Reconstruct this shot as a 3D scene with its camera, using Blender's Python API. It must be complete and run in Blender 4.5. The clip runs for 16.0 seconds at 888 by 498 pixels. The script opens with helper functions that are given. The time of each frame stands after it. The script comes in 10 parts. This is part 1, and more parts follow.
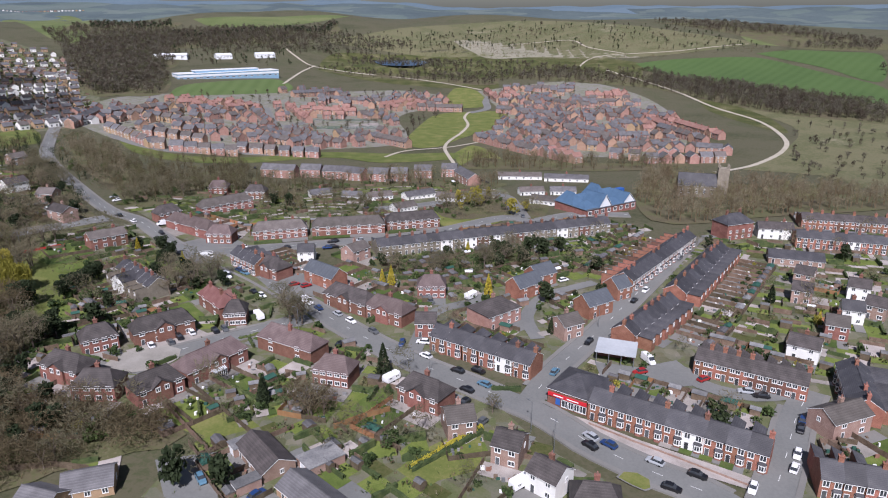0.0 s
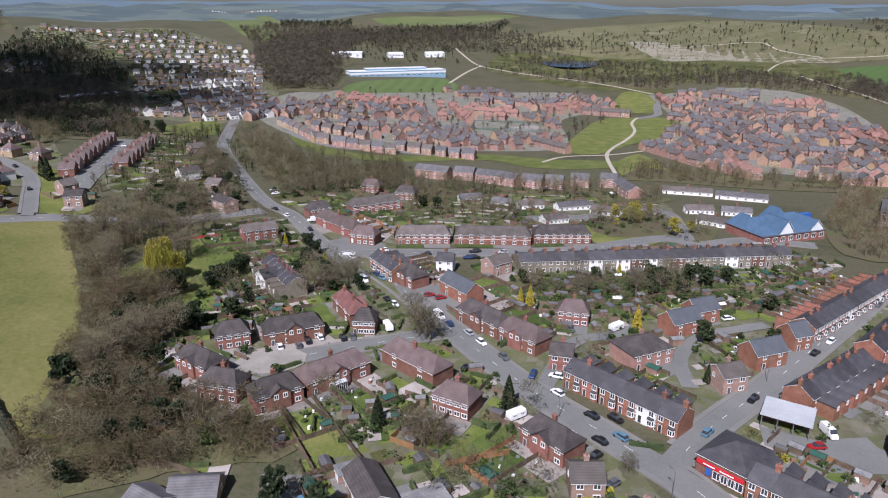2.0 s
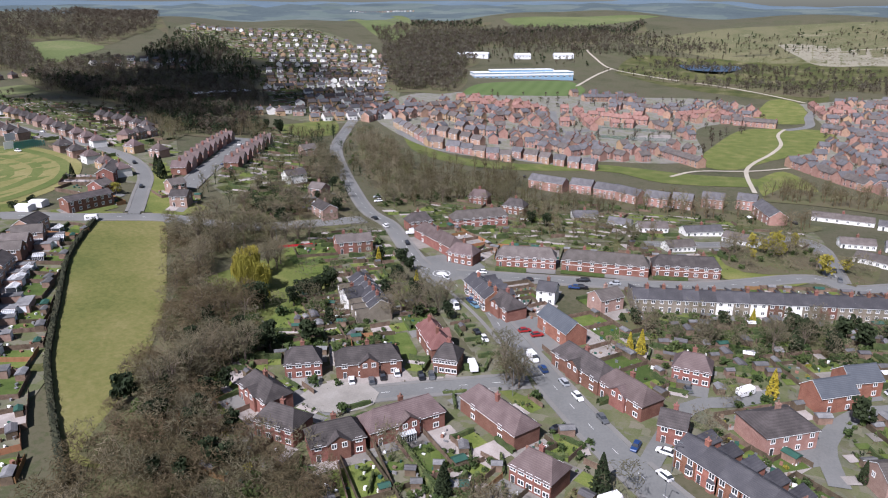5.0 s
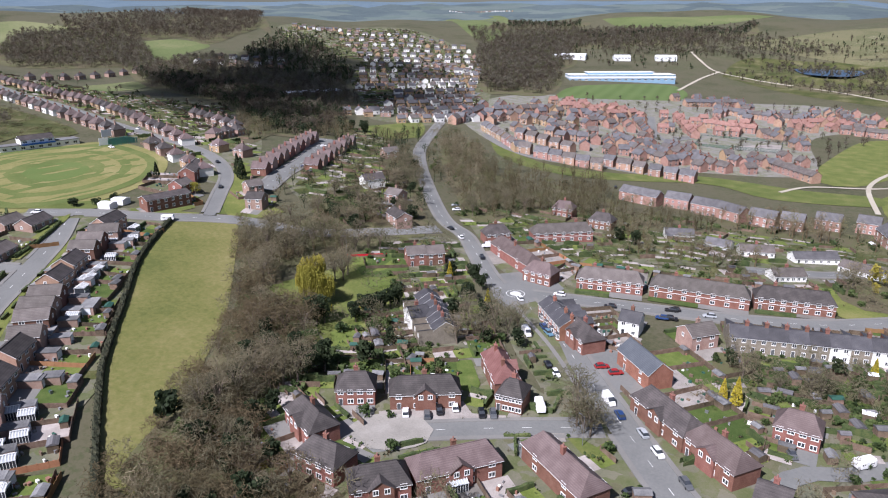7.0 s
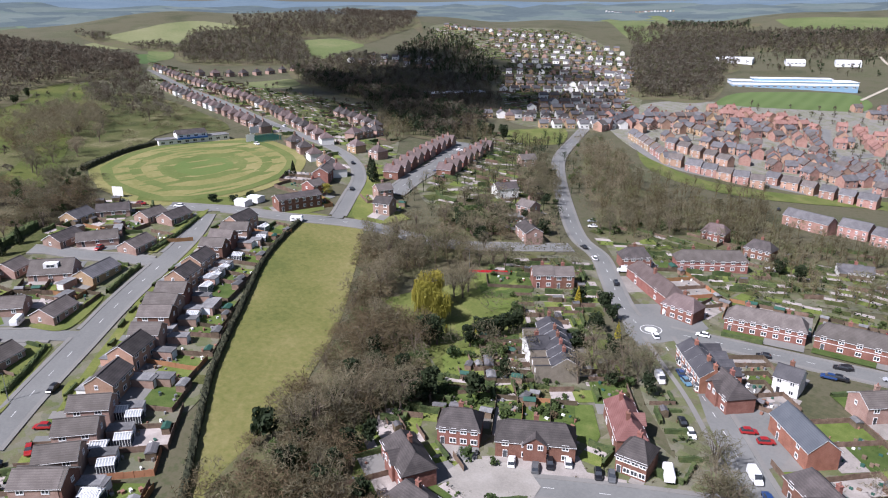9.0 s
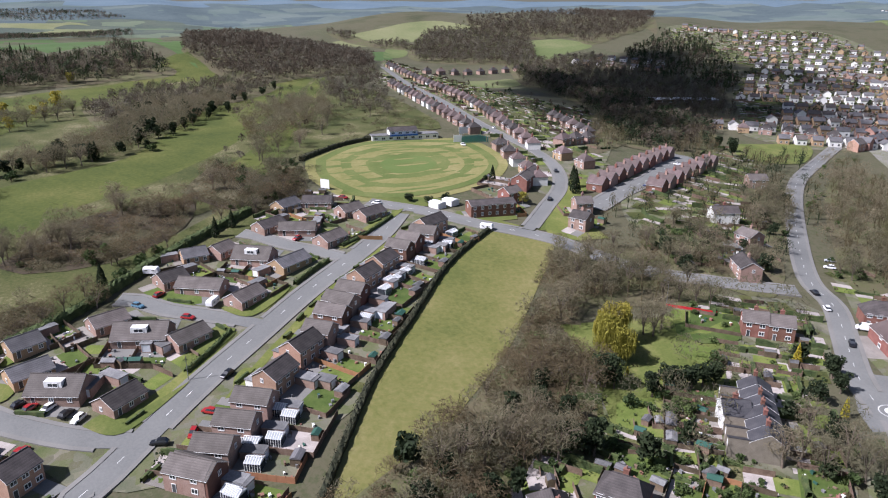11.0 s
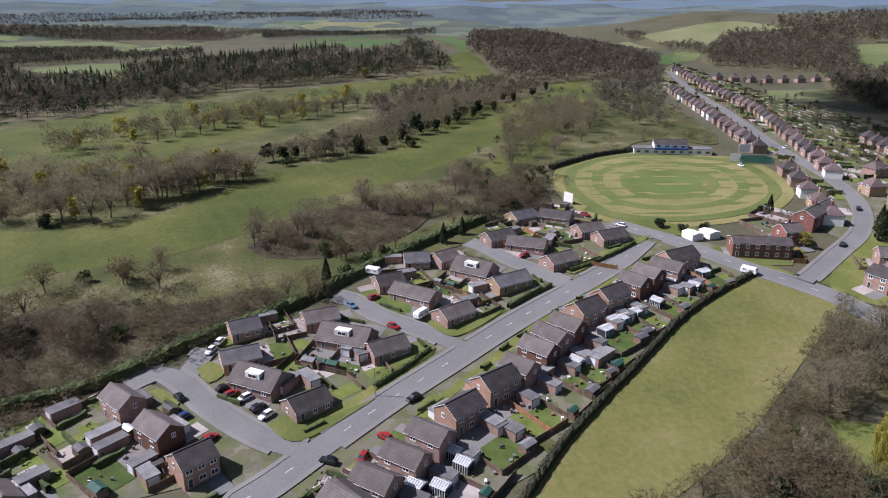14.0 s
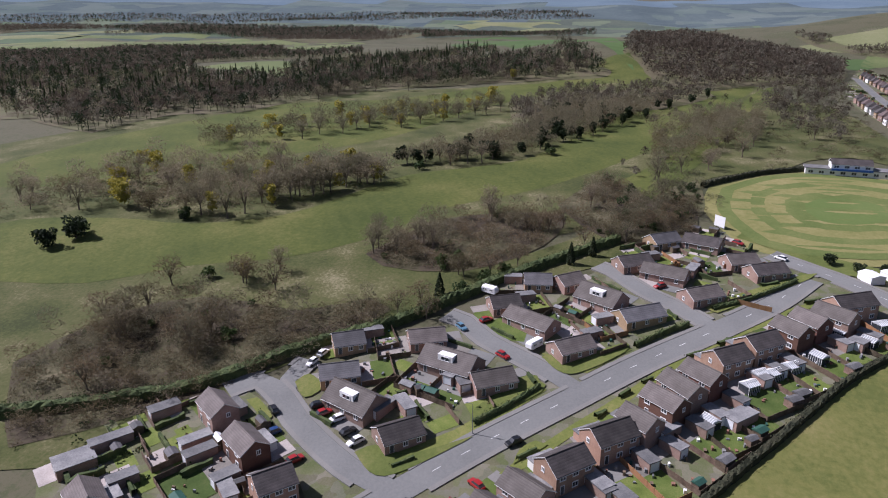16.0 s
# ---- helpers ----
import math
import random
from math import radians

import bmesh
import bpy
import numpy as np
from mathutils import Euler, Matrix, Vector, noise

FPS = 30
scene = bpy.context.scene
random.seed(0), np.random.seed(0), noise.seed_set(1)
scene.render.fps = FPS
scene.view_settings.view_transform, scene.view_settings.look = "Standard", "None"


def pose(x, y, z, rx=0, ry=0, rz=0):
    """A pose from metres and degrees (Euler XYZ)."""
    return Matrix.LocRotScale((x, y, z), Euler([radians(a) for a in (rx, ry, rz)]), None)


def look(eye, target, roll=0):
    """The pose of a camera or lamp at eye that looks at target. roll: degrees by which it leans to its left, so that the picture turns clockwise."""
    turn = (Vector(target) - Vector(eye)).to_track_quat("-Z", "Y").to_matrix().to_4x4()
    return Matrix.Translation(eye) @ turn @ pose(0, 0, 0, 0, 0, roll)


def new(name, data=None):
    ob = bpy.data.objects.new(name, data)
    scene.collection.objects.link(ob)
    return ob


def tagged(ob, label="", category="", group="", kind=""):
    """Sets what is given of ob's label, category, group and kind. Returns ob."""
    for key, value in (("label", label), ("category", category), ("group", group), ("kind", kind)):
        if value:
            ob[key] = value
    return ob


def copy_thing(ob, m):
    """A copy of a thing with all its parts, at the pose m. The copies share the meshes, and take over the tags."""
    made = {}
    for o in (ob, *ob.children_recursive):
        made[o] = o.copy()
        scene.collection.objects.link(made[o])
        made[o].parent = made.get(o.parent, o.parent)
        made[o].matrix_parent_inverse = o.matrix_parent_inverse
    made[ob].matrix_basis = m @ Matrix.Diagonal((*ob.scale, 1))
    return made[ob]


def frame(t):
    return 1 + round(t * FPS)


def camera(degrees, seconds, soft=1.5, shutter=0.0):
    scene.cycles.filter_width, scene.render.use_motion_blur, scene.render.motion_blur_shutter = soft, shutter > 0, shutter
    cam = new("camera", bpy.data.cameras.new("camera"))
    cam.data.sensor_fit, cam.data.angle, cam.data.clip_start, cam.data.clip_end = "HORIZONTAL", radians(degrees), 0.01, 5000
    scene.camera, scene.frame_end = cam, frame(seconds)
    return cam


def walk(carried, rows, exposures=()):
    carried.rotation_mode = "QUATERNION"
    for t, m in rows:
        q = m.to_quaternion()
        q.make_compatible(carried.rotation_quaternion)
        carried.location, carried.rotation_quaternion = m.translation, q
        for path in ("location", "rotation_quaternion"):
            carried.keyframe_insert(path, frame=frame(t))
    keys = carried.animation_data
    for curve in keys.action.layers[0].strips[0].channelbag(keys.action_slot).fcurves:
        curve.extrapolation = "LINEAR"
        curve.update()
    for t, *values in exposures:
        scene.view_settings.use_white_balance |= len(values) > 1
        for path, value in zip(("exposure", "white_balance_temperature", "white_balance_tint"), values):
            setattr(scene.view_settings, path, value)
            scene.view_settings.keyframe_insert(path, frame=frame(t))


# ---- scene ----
import itertools

cam = camera(66.3, 16.0, soft=1.1)
# seconds, place, turn
PATH = [
    (0, 0.00, -0.00, 95.58, 71.0, 0, 1.69),
    (0.5, 0.85, 4.66, 95.58, 71.0, 0, 5.48),
    (1, 1.57, 9.22, 95.50, 71.0, 0, 9.82),
    (1.5, 2.23, 13.84, 95.45, 71.0, 0, 13.68),
    (2, 2.69, 18.56, 95.42, 71.0, 0, 15.54),
    (2.5, 2.87, 23.27, 95.43, 71.0, 0, 15.76),
    (3, 2.94, 28.05, 95.38, 71.0, 0, 15.81),
    (3.5, 2.78, 32.58, 95.53, 71.0, 0, 16.07),
    (4, 2.36, 37.20, 95.54, 71.0, 0, 17.61),
    (4.5, 1.83, 41.71, 95.72, 71.0, 0, 21.31),
    (5, 1.03, 46.45, 95.57, 71.0, 0, 26.22),
    (5.2, 1.21, 48.32, 95.64, 71.0, 0, 27.84),
    (7.3, -4.02, 68.03, 95.64, 71.0, 0, 34.74),
    (7.5, -4.82, 69.84, 95.65, 71.0, 0, 35.25),
    (8, -6.83, 74.51, 95.70, 71.0, 0, 37.97),
    (8.5, -8.90, 78.51, 95.98, 71.0, 0, 41.74),
    (9, -11.02, 82.56, 96.19, 71.0, 0, 46.44),
    (9.5, -13.36, 87.12, 96.06, 71.0, 0, 51.19),
    (10, -15.93, 91.51, 95.99, 71.0, 0, 55.79),
    (10.2, -17.00, 93.36, 96.06, 71.0, 0, 57.71),
    (12.3, -27.96, 109.14, 96.38, 71.0, 0, 75.81),
    (12.5, -29.52, 110.44, 96.35, 71.0, 0, 77.35),
    (13, -33.61, 113.65, 96.24, 71.0, 0, 81.44),
    (13.5, -37.77, 116.56, 96.19, 71.0, 0, 85.23),
    (14, -42.06, 118.89, 96.14, 71.0, 0, 88.50),
    (14.5, -46.60, 120.54, 96.10, 71.0, 0, 91.42),
    (15, -50.89, 122.32, 96.21, 71.0, 0, 94.58),
    (15.5, -55.55, 123.81, 96.09, 71.0, 0, 97.89),
    (16, -59.75, 125.34, 96.41, 71.0, 0, 101.32),
]
walk(cam, [(t, pose(*p)) for t, *p in PATH], [(0, 0.22, 5900, 21), (5, 0.44, 5900, 20), (9, 0.64, 5900, 20), (10.4, 0.64, 5900, 20), (13, 0.48, 5900, 23), (16, 0.31, 5900, 25)])

# ---- light ----
SUN_AZ, SUN_EL = 185.4, 47.0  # the sun stands behind the first view, high in the south
world = bpy.data.worlds.new("world")
scene.world = world
world.use_nodes = True
wn = world.node_tree.nodes
sky = wn.new("ShaderNodeTexSky")
sky.sky_type, sky.sun_disc = "NISHITA", False
sky.sun_elevation, sky.sun_rotation = radians(SUN_EL), radians(SUN_AZ)
sky.air_density, sky.dust_density = 1.0, 1.5
wn["Background"].inputs[1].default_value = 0.05
world.node_tree.links.new(sky.outputs[0], wn["Background"].inputs[0])
sun = new("sun", bpy.data.lights.new("sun", "SUN"))
sun.data.energy, sun.data.angle, sun.data.color = 5.0, radians(0.5), (1.0, 0.97, 0.93)
SUN_DIR = Vector((math.sin(radians(SUN_AZ)) * math.cos(radians(SUN_EL)), math.cos(radians(SUN_AZ)) * math.cos(radians(SUN_EL)), math.sin(radians(SUN_EL))))
sun.matrix_world = look(SUN_DIR * 900, (0, 0, 0))

# ---- materials ----
MATS = {}


def material(name, colours, rough=0.85, scale=1.0, grain=9.0, bump=0.25, metal=0.0, spread=0.0, courses=0.0, where="object", gloss=0.3, stripes=None, cells=None, thin=0.0):
    """A mix of two or three colours by coarse and fine noise; spread: brightness varied from object to object; courses: rows of tiles, in metres; thin: share of light let through by leaves and twigs."""
    m = bpy.data.materials.new(name)
    m.use_nodes = True
    nt = m.node_tree
    N, L = nt.nodes, nt.links
    b = N["Principled BSDF"]
    b.inputs["Roughness"].default_value, b.inputs["Metallic"].default_value = rough, metal
    b.inputs["Specular IOR Level"].default_value = gloss
    if where == "object":
        co = N.new("ShaderNodeTexCoord").outputs["Object"]
    else:
        co = N.new("ShaderNodeNewGeometry").outputs["Position"]
    coarse, fine = N.new("ShaderNodeTexNoise"), N.new("ShaderNodeTexNoise")
    coarse.inputs["Scale"].default_value, coarse.inputs["Detail"].default_value = scale, 4
    fine.inputs["Scale"].default_value, fine.inputs["Detail"].default_value = grain * scale, 5
    fine.inputs["Roughness"].default_value = 0.7
    for n in (coarse, fine):
        L.new(co, n.inputs["Vector"])
    ramp = N.new("ShaderNodeValToRGB")
    ramp.color_ramp.elements[0].position, ramp.color_ramp.elements[1].position = 0.36, 0.66
    cols = list(colours)
    ramp.color_ramp.elements[0].color = (*cols[0], 1)
    ramp.color_ramp.elements[1].color = (*cols[-1], 1)
    for k, c in enumerate(cols[1:-1], 1):
        e = ramp.color_ramp.elements.new(0.36 + 0.3 * k / (len(cols) - 1))
        e.color = (*c, 1)
    mixf = N.new("ShaderNodeMath")
    mixf.operation = "MULTIPLY_ADD"
    mixf.inputs[1].default_value = 0.55
    half = N.new("ShaderNodeMath")
    half.operation = "MULTIPLY"
    half.inputs[1].default_value = 0.45
    L.new(fine.outputs["Fac"], half.inputs[0])
    L.new(coarse.outputs["Fac"], mixf.inputs[0])
    L.new(half.outputs[0], mixf.inputs[2])
    L.new(mixf.outputs[0], ramp.inputs["Fac"])
    out = ramp.outputs["Color"]
    height = fine.outputs["Fac"]
    if spread:
        hsv = N.new("ShaderNodeHueSaturation")
        rnd = N.new("ShaderNodeObjectInfo").outputs["Random"]
        mr = N.new("ShaderNodeMapRange")
        mr.inputs["To Min"].default_value, mr.inputs["To Max"].default_value = 1 - spread, 1 + spread
        L.new(rnd, mr.inputs["Value"])
        L.new(mr.outputs["Result"], hsv.inputs["Value"])
        hm = N.new("ShaderNodeMapRange")
        hm.inputs["To Min"].default_value, hm.inputs["To Max"].default_value = 0.5 + spread * 0.05, 0.5 - spread * 0.05
        L.new(rnd, hm.inputs["Value"])
        L.new(hm.outputs["Result"], hsv.inputs["Hue"])
        L.new(out, hsv.inputs["Color"])
        out = hsv.outputs["Color"]
    if courses:
        wave = N.new("ShaderNodeTexWave")
        wave.bands_direction, wave.wave_profile = "Z", "SAW"
        wave.inputs["Scale"].default_value = 0.314 / courses
        wave.inputs["Distortion"].default_value = 0.6
        wave.inputs["Detail"].default_value = 2
        L.new(co, wave.inputs["Vector"])
        mul = N.new("ShaderNodeMix")
        mul.data_type, mul.blend_type = "RGBA", "MULTIPLY"
        mul.inputs["Factor"].default_value = 0.28
        L.new(out, mul.inputs["A"])
        L.new(wave.outputs["Color"], mul.inputs["B"])
        out = mul.outputs["Result"]
        height = wave.outputs["Fac"]
    if stripes:
        period, angle, amount, dark = stripes
        turn = N.new("ShaderNodeMapping")
        turn.inputs["Rotation"].default_value = (0, 0, radians(angle))
        L.new(co, turn.inputs["Vector"])
        wave = N.new("ShaderNodeTexWave")
        wave.inputs["Scale"].default_value, wave.inputs["Distortion"].default_value = 0.314 / period, 1.2
        wave.inputs["Detail"].default_value, wave.inputs["Detail Scale"].default_value = 3, 0.6
        L.new(turn.outputs["Vector"], wave.inputs["Vector"])
        fac = N.new("ShaderNodeMath")
        fac.operation, fac.inputs[1].default_value = "MULTIPLY", amount
        L.new(wave.outputs["Fac"], fac.inputs[0])
        mix = N.new("ShaderNodeMix")
        mix.data_type = "RGBA"
        L.new(fac.outputs[0], mix.inputs["Factor"])
        L.new(out, mix.inputs["A"])
        mix.inputs["B"].default_value = (*dark, 1)
        out = mix.outputs["Result"]
    if cells:
        size, amount, tints = cells
        vor = N.new("ShaderNodeTexVoronoi")
        vor.distance, vor.inputs["Scale"].default_value = "CHEBYCHEV", 1.0 / size
        L.new(co, vor.inputs["Vector"])
        pick = N.new("ShaderNodeValToRGB")
        pick.color_ramp.interpolation = "CONSTANT"
        for k, c in enumerate(tints):
            e = pick.color_ramp.elements[k] if k < 2 else pick.color_ramp.elements.new(0.9)
            e.position, e.color = 0.1 + 0.8 * k / len(tints), (*c, 1)
        sep = N.new("ShaderNodeSeparateColor")
        L.new(vor.outputs["Color"], sep.inputs[0])
        L.new(sep.outputs[0], pick.inputs["Fac"])
        mix = N.new("ShaderNodeMix")
        mix.data_type, mix.inputs["Factor"].default_value = "RGBA", amount
        L.new(out, mix.inputs["A"])
        L.new(pick.outputs["Color"], mix.inputs["B"])
        out = mix.outputs["Result"]
    L.new(out, b.inputs["Base Color"])
    if bump:
        bp = N.new("ShaderNodeBump")
        bp.inputs["Strength"].default_value, bp.inputs["Distance"].default_value = bump, 0.05
        L.new(height, bp.inputs["Height"])
        L.new(bp.outputs["Normal"], b.inputs["Normal"])
    if thin:
        glow, both = N.new("ShaderNodeBsdfTranslucent"), N.new("ShaderNodeMixShader")
        L.new(out, glow.inputs["Color"])
        both.inputs[0].default_value = thin
        L.new(b.outputs[0], both.inputs[1])
        L.new(glow.outputs[0], both.inputs[2])
        L.new(both.outputs[0], N["Material Output"].inputs["Surface"])
    MATS[name] = m
    return m


material("brick_red", [(0.19, 0.084, 0.062), (0.25, 0.117, 0.087), (0.31, 0.157, 0.12)], 0.9, 0.5, 12, 0.3, spread=0.2, courses=0.075)
material("brick_bright", [(0.25, 0.105, 0.07), (0.33, 0.15, 0.10), (0.40, 0.195, 0.135)], 0.9, 0.5, 12, 0.3, spread=0.2, courses=0.075)
material("brick_orange", [(0.37, 0.225, 0.155), (0.44, 0.28, 0.20), (0.50, 0.34, 0.25)], 0.9, 0.5, 12, 0.3, spread=0.18, courses=0.075)
material("brick_new", [(0.33, 0.18, 0.14), (0.40, 0.235, 0.19), (0.46, 0.29, 0.24)], 0.9, 0.5, 12, 0.3, spread=0.18, courses=0.075)
material("brick_buff", [(0.40, 0.27, 0.16), (0.48, 0.34, 0.21)], 0.9, 0.5, 12, 0.3, spread=0.14, courses=0.075)
material("brick_pink", [(0.30, 0.19, 0.15), (0.37, 0.25, 0.20), (0.42, 0.30, 0.25)], 0.9, 0.5, 12, 0.3, spread=0.15, courses=0.075)
material("brick_brown", [(0.15, 0.075, 0.055), (0.21, 0.11, 0.08)], 0.9, 0.5, 12, 0.3, spread=0.16, courses=0.075)
material("stone", [(0.22, 0.19, 0.15), (0.32, 0.28, 0.22)], 0.9, 0.6, 8, 0.4, spread=0.1, courses=0.25)
material("render_white", [(0.68, 0.67, 0.63), (0.80, 0.79, 0.76)], 0.8, 0.4, 9, 0.1, spread=0.06)
material("paint_white", [(0.72, 0.72, 0.70), (0.80, 0.80, 0.79)], 0.5, 1, 9, 0.05)
material("slate", [(0.042, 0.041, 0.046), (0.066, 0.064, 0.070), (0.10, 0.097, 0.10)], 0.6, 0.35, 14, 0.45, spread=0.25, courses=0.22, gloss=0.4)
material("tile_brown", [(0.098, 0.084, 0.076), (0.135, 0.117, 0.107), (0.18, 0.158, 0.146)], 0.8, 0.35, 14, 0.45, spread=0.25, courses=0.3)
material("tile_purple", [(0.105, 0.076, 0.072), (0.142, 0.106, 0.10), (0.185, 0.143, 0.136)], 0.8, 0.35, 14, 0.45, spread=0.18, courses=0.3)
material("tile_grey", [(0.10, 0.096, 0.10), (0.14, 0.135, 0.14), (0.185, 0.178, 0.182)], 0.75, 0.35, 14, 0.45, spread=0.22, courses=0.3)
material("tile_dark", [(0.05, 0.044, 0.043), (0.078, 0.068, 0.065), (0.115, 0.10, 0.096)], 0.8, 0.4, 16, 0.6, spread=0.18, courses=0.35)
material("tile_red", [(0.25, 0.13, 0.105), (0.31, 0.17, 0.14), (0.37, 0.22, 0.185)], 0.8, 0.35, 14, 0.45, spread=0.16, courses=0.3)
material("roof_blue", [(0.06, 0.11, 0.18), (0.09, 0.155, 0.24)], 0.45, 0.3, 10, 0.1, gloss=0.5)
material("roof_bluegrey", [(0.085, 0.095, 0.11), (0.125, 0.135, 0.15)], 0.6, 0.35, 12, 0.3, courses=0.3)
material("felt", [(0.10, 0.10, 0.104), (0.165, 0.164, 0.164), (0.24, 0.235, 0.228)], 0.9, 0.3, 8, 0.2, spread=0.35)
material("cladding_blue", [(0.20, 0.33, 0.46), (0.26, 0.40, 0.52)], 0.5, 0.2, 6, 0.1)
material("sheet_white", [(0.66, 0.68, 0.70), (0.78, 0.79, 0.80)], 0.5, 0.2, 6, 0.1)
material("sheet_grey", [(0.38, 0.40, 0.42), (0.48, 0.50, 0.52)], 0.6, 0.2, 6, 0.1)
material("wood_fence", [(0.075, 0.055, 0.036), (0.125, 0.09, 0.062), (0.18, 0.14, 0.10)], 0.9, 0.6, 8, 0.3, spread=0.4, where="object")
material("wood_orange", [(0.25, 0.125, 0.06), (0.33, 0.175, 0.085)], 0.85, 0.6, 8, 0.3, spread=0.25)
material("shed_wood", [(0.12, 0.085, 0.06), (0.24, 0.17, 0.12)], 0.9, 0.6, 8, 0.3, spread=0.4)
material("bark", [(0.11, 0.088, 0.066), (0.19, 0.155, 0.12)], 0.95, 2, 8, 0.5, spread=0.25)
material("twig_grey", [(0.148, 0.13, 0.078), (0.216, 0.191, 0.12), (0.288, 0.258, 0.168)], 0.95, 0.4, 6, 0, spread=0.3, thin=0.45)
material("twig_brown", [(0.104, 0.082, 0.044), (0.155, 0.124, 0.07), (0.21, 0.17, 0.1)], 0.95, 0.4, 6, 0, spread=0.3, thin=0.45)
material("twig_olive", [(0.13, 0.127, 0.058), (0.19, 0.182, 0.088), (0.255, 0.24, 0.125)], 0.95, 0.4, 6, 0, spread=0.3, thin=0.45)
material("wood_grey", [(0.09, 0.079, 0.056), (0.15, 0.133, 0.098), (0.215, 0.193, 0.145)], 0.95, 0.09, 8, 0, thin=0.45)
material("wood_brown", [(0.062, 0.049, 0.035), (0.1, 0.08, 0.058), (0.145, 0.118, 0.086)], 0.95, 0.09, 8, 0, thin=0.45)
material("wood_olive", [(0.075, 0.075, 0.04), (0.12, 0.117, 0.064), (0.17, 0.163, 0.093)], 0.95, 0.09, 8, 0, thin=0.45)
material("leaf_dark", [(0.018, 0.027, 0.012), (0.032, 0.047, 0.019), (0.05, 0.07, 0.029)], 0.8, 0.7, 5, 0, spread=0.25, thin=0.3)
material("leaf_green", [(0.04, 0.065, 0.02), (0.075, 0.11, 0.035), (0.11, 0.15, 0.05)], 0.8, 0.7, 5, 0, spread=0.3, thin=0.3)
material("leaf_willow", [(0.22, 0.195, 0.028), (0.31, 0.275, 0.045), (0.39, 0.345, 0.075)], 0.8, 0.5, 5, 0, spread=0.12, thin=0.3)
material("leaf_gold", [(0.30, 0.25, 0.02), (0.44, 0.37, 0.04), (0.50, 0.43, 0.07)], 0.8, 0.7, 5, 0, spread=0.12, thin=0.3)
material("hedge_leaf", [(0.03, 0.045, 0.016), (0.06, 0.085, 0.028), (0.11, 0.12, 0.045)], 0.9, 0.5, 6, 0.5, spread=0.3, where="world")
material("hedge_dark", [(0.018, 0.022, 0.012), (0.035, 0.038, 0.02), (0.06, 0.055, 0.032)], 0.9, 0.5, 6, 0.5, where="world")
material("ground", [(0.05, 0.055, 0.026), (0.074, 0.074, 0.038), (0.098, 0.089, 0.054), (0.062, 0.07, 0.031), (0.125, 0.114, 0.072)], 0.95, 0.018, 24, 0.4, where="world")
material("plots", [(0.075, 0.09, 0.035), (0.12, 0.12, 0.065), (0.16, 0.145, 0.11)], 0.95, 0.2, 12, 0.4, where="world",
         cells=(3.2, 0.25, [(0.085, 0.12, 0.03), (0.12, 0.10, 0.065), (0.20, 0.185, 0.165), (0.10, 0.13, 0.035), (0.065, 0.06, 0.04), (0.28, 0.25, 0.22), (0.12, 0.145, 0.05), (0.16, 0.155, 0.15)]))
material("estate_ground", [(0.17, 0.165, 0.15), (0.23, 0.215, 0.195), (0.14, 0.15, 0.085), (0.28, 0.255, 0.23)], 0.95, 0.12, 8, 0.3, where="world")
material("scrub", [(0.034, 0.026, 0.016), (0.06, 0.046, 0.029), (0.066, 0.062, 0.028), (0.15, 0.128, 0.078)], 0.95, 0.06, 16, 0.6, where="world")
material("grass", [(0.08, 0.105, 0.022), (0.118, 0.138, 0.034), (0.18, 0.175, 0.06)], 0.95, 0.10, 12, 0.3, spread=0.15, where="world")
material("lawn", [(0.058, 0.088, 0.016), (0.086, 0.122, 0.026), (0.134, 0.152, 0.046)], 0.95, 0.25, 12, 0.3, spread=0.35, where="world")
material("fairway", [(0.042, 0.06, 0.009), (0.074, 0.089, 0.016), (0.135, 0.128, 0.038)], 0.95, 0.03, 20, 0.3, where="world", stripes=(7, 62, 0.14, (0.09, 0.105, 0.026)))
material("rough", [(0.034, 0.044, 0.011), (0.06, 0.07, 0.018), (0.092, 0.09, 0.034), (0.2, 0.18, 0.1)], 0.95, 0.05, 20, 0.5, where="world")
material("dryfield", [(0.085, 0.10, 0.024), (0.128, 0.13, 0.036), (0.168, 0.155, 0.054), (0.215, 0.19, 0.08)], 0.95, 0.028, 22, 0.3, where="world", stripes=(3.5, 38, 0.14, (0.135, 0.145, 0.046)))
material("pasture", [(0.085, 0.112, 0.036), (0.115, 0.142, 0.05), (0.17, 0.175, 0.08)], 0.95, 0.012, 20, 0.2, where="world")
material("pale_pasture", [(0.12, 0.14, 0.055), (0.165, 0.175, 0.08), (0.21, 0.205, 0.11)], 0.95, 0.012, 20, 0.2, where="world")
material("bare_earth", [(0.20, 0.185, 0.13), (0.27, 0.25, 0.19), (0.14, 0.135, 0.08)], 0.95, 0.02, 18, 0.3, where="world")
material("crop", [(0.05, 0.09, 0.024), (0.07, 0.118, 0.032)], 0.95, 0.012, 20, 0.2, where="world", stripes=(14, 40, 0.3, (0.085, 0.135, 0.045)))
material("heath", [(0.11, 0.108, 0.052), (0.15, 0.14, 0.075), (0.09, 0.097, 0.04), (0.225, 0.205, 0.13)], 0.95, 0.02, 18, 0.4, where="world")
material("pitch", [(0.075, 0.115, 0.032), (0.095, 0.14, 0.042)], 0.95, 0.02, 12, 0.2, where="world", stripes=(16, -10, 0.5, (0.12, 0.165, 0.055)))
material("wicket", [(0.085, 0.13, 0.03), (0.12, 0.155, 0.045)], 0.95, 0.05, 12, 0.2, where="world")
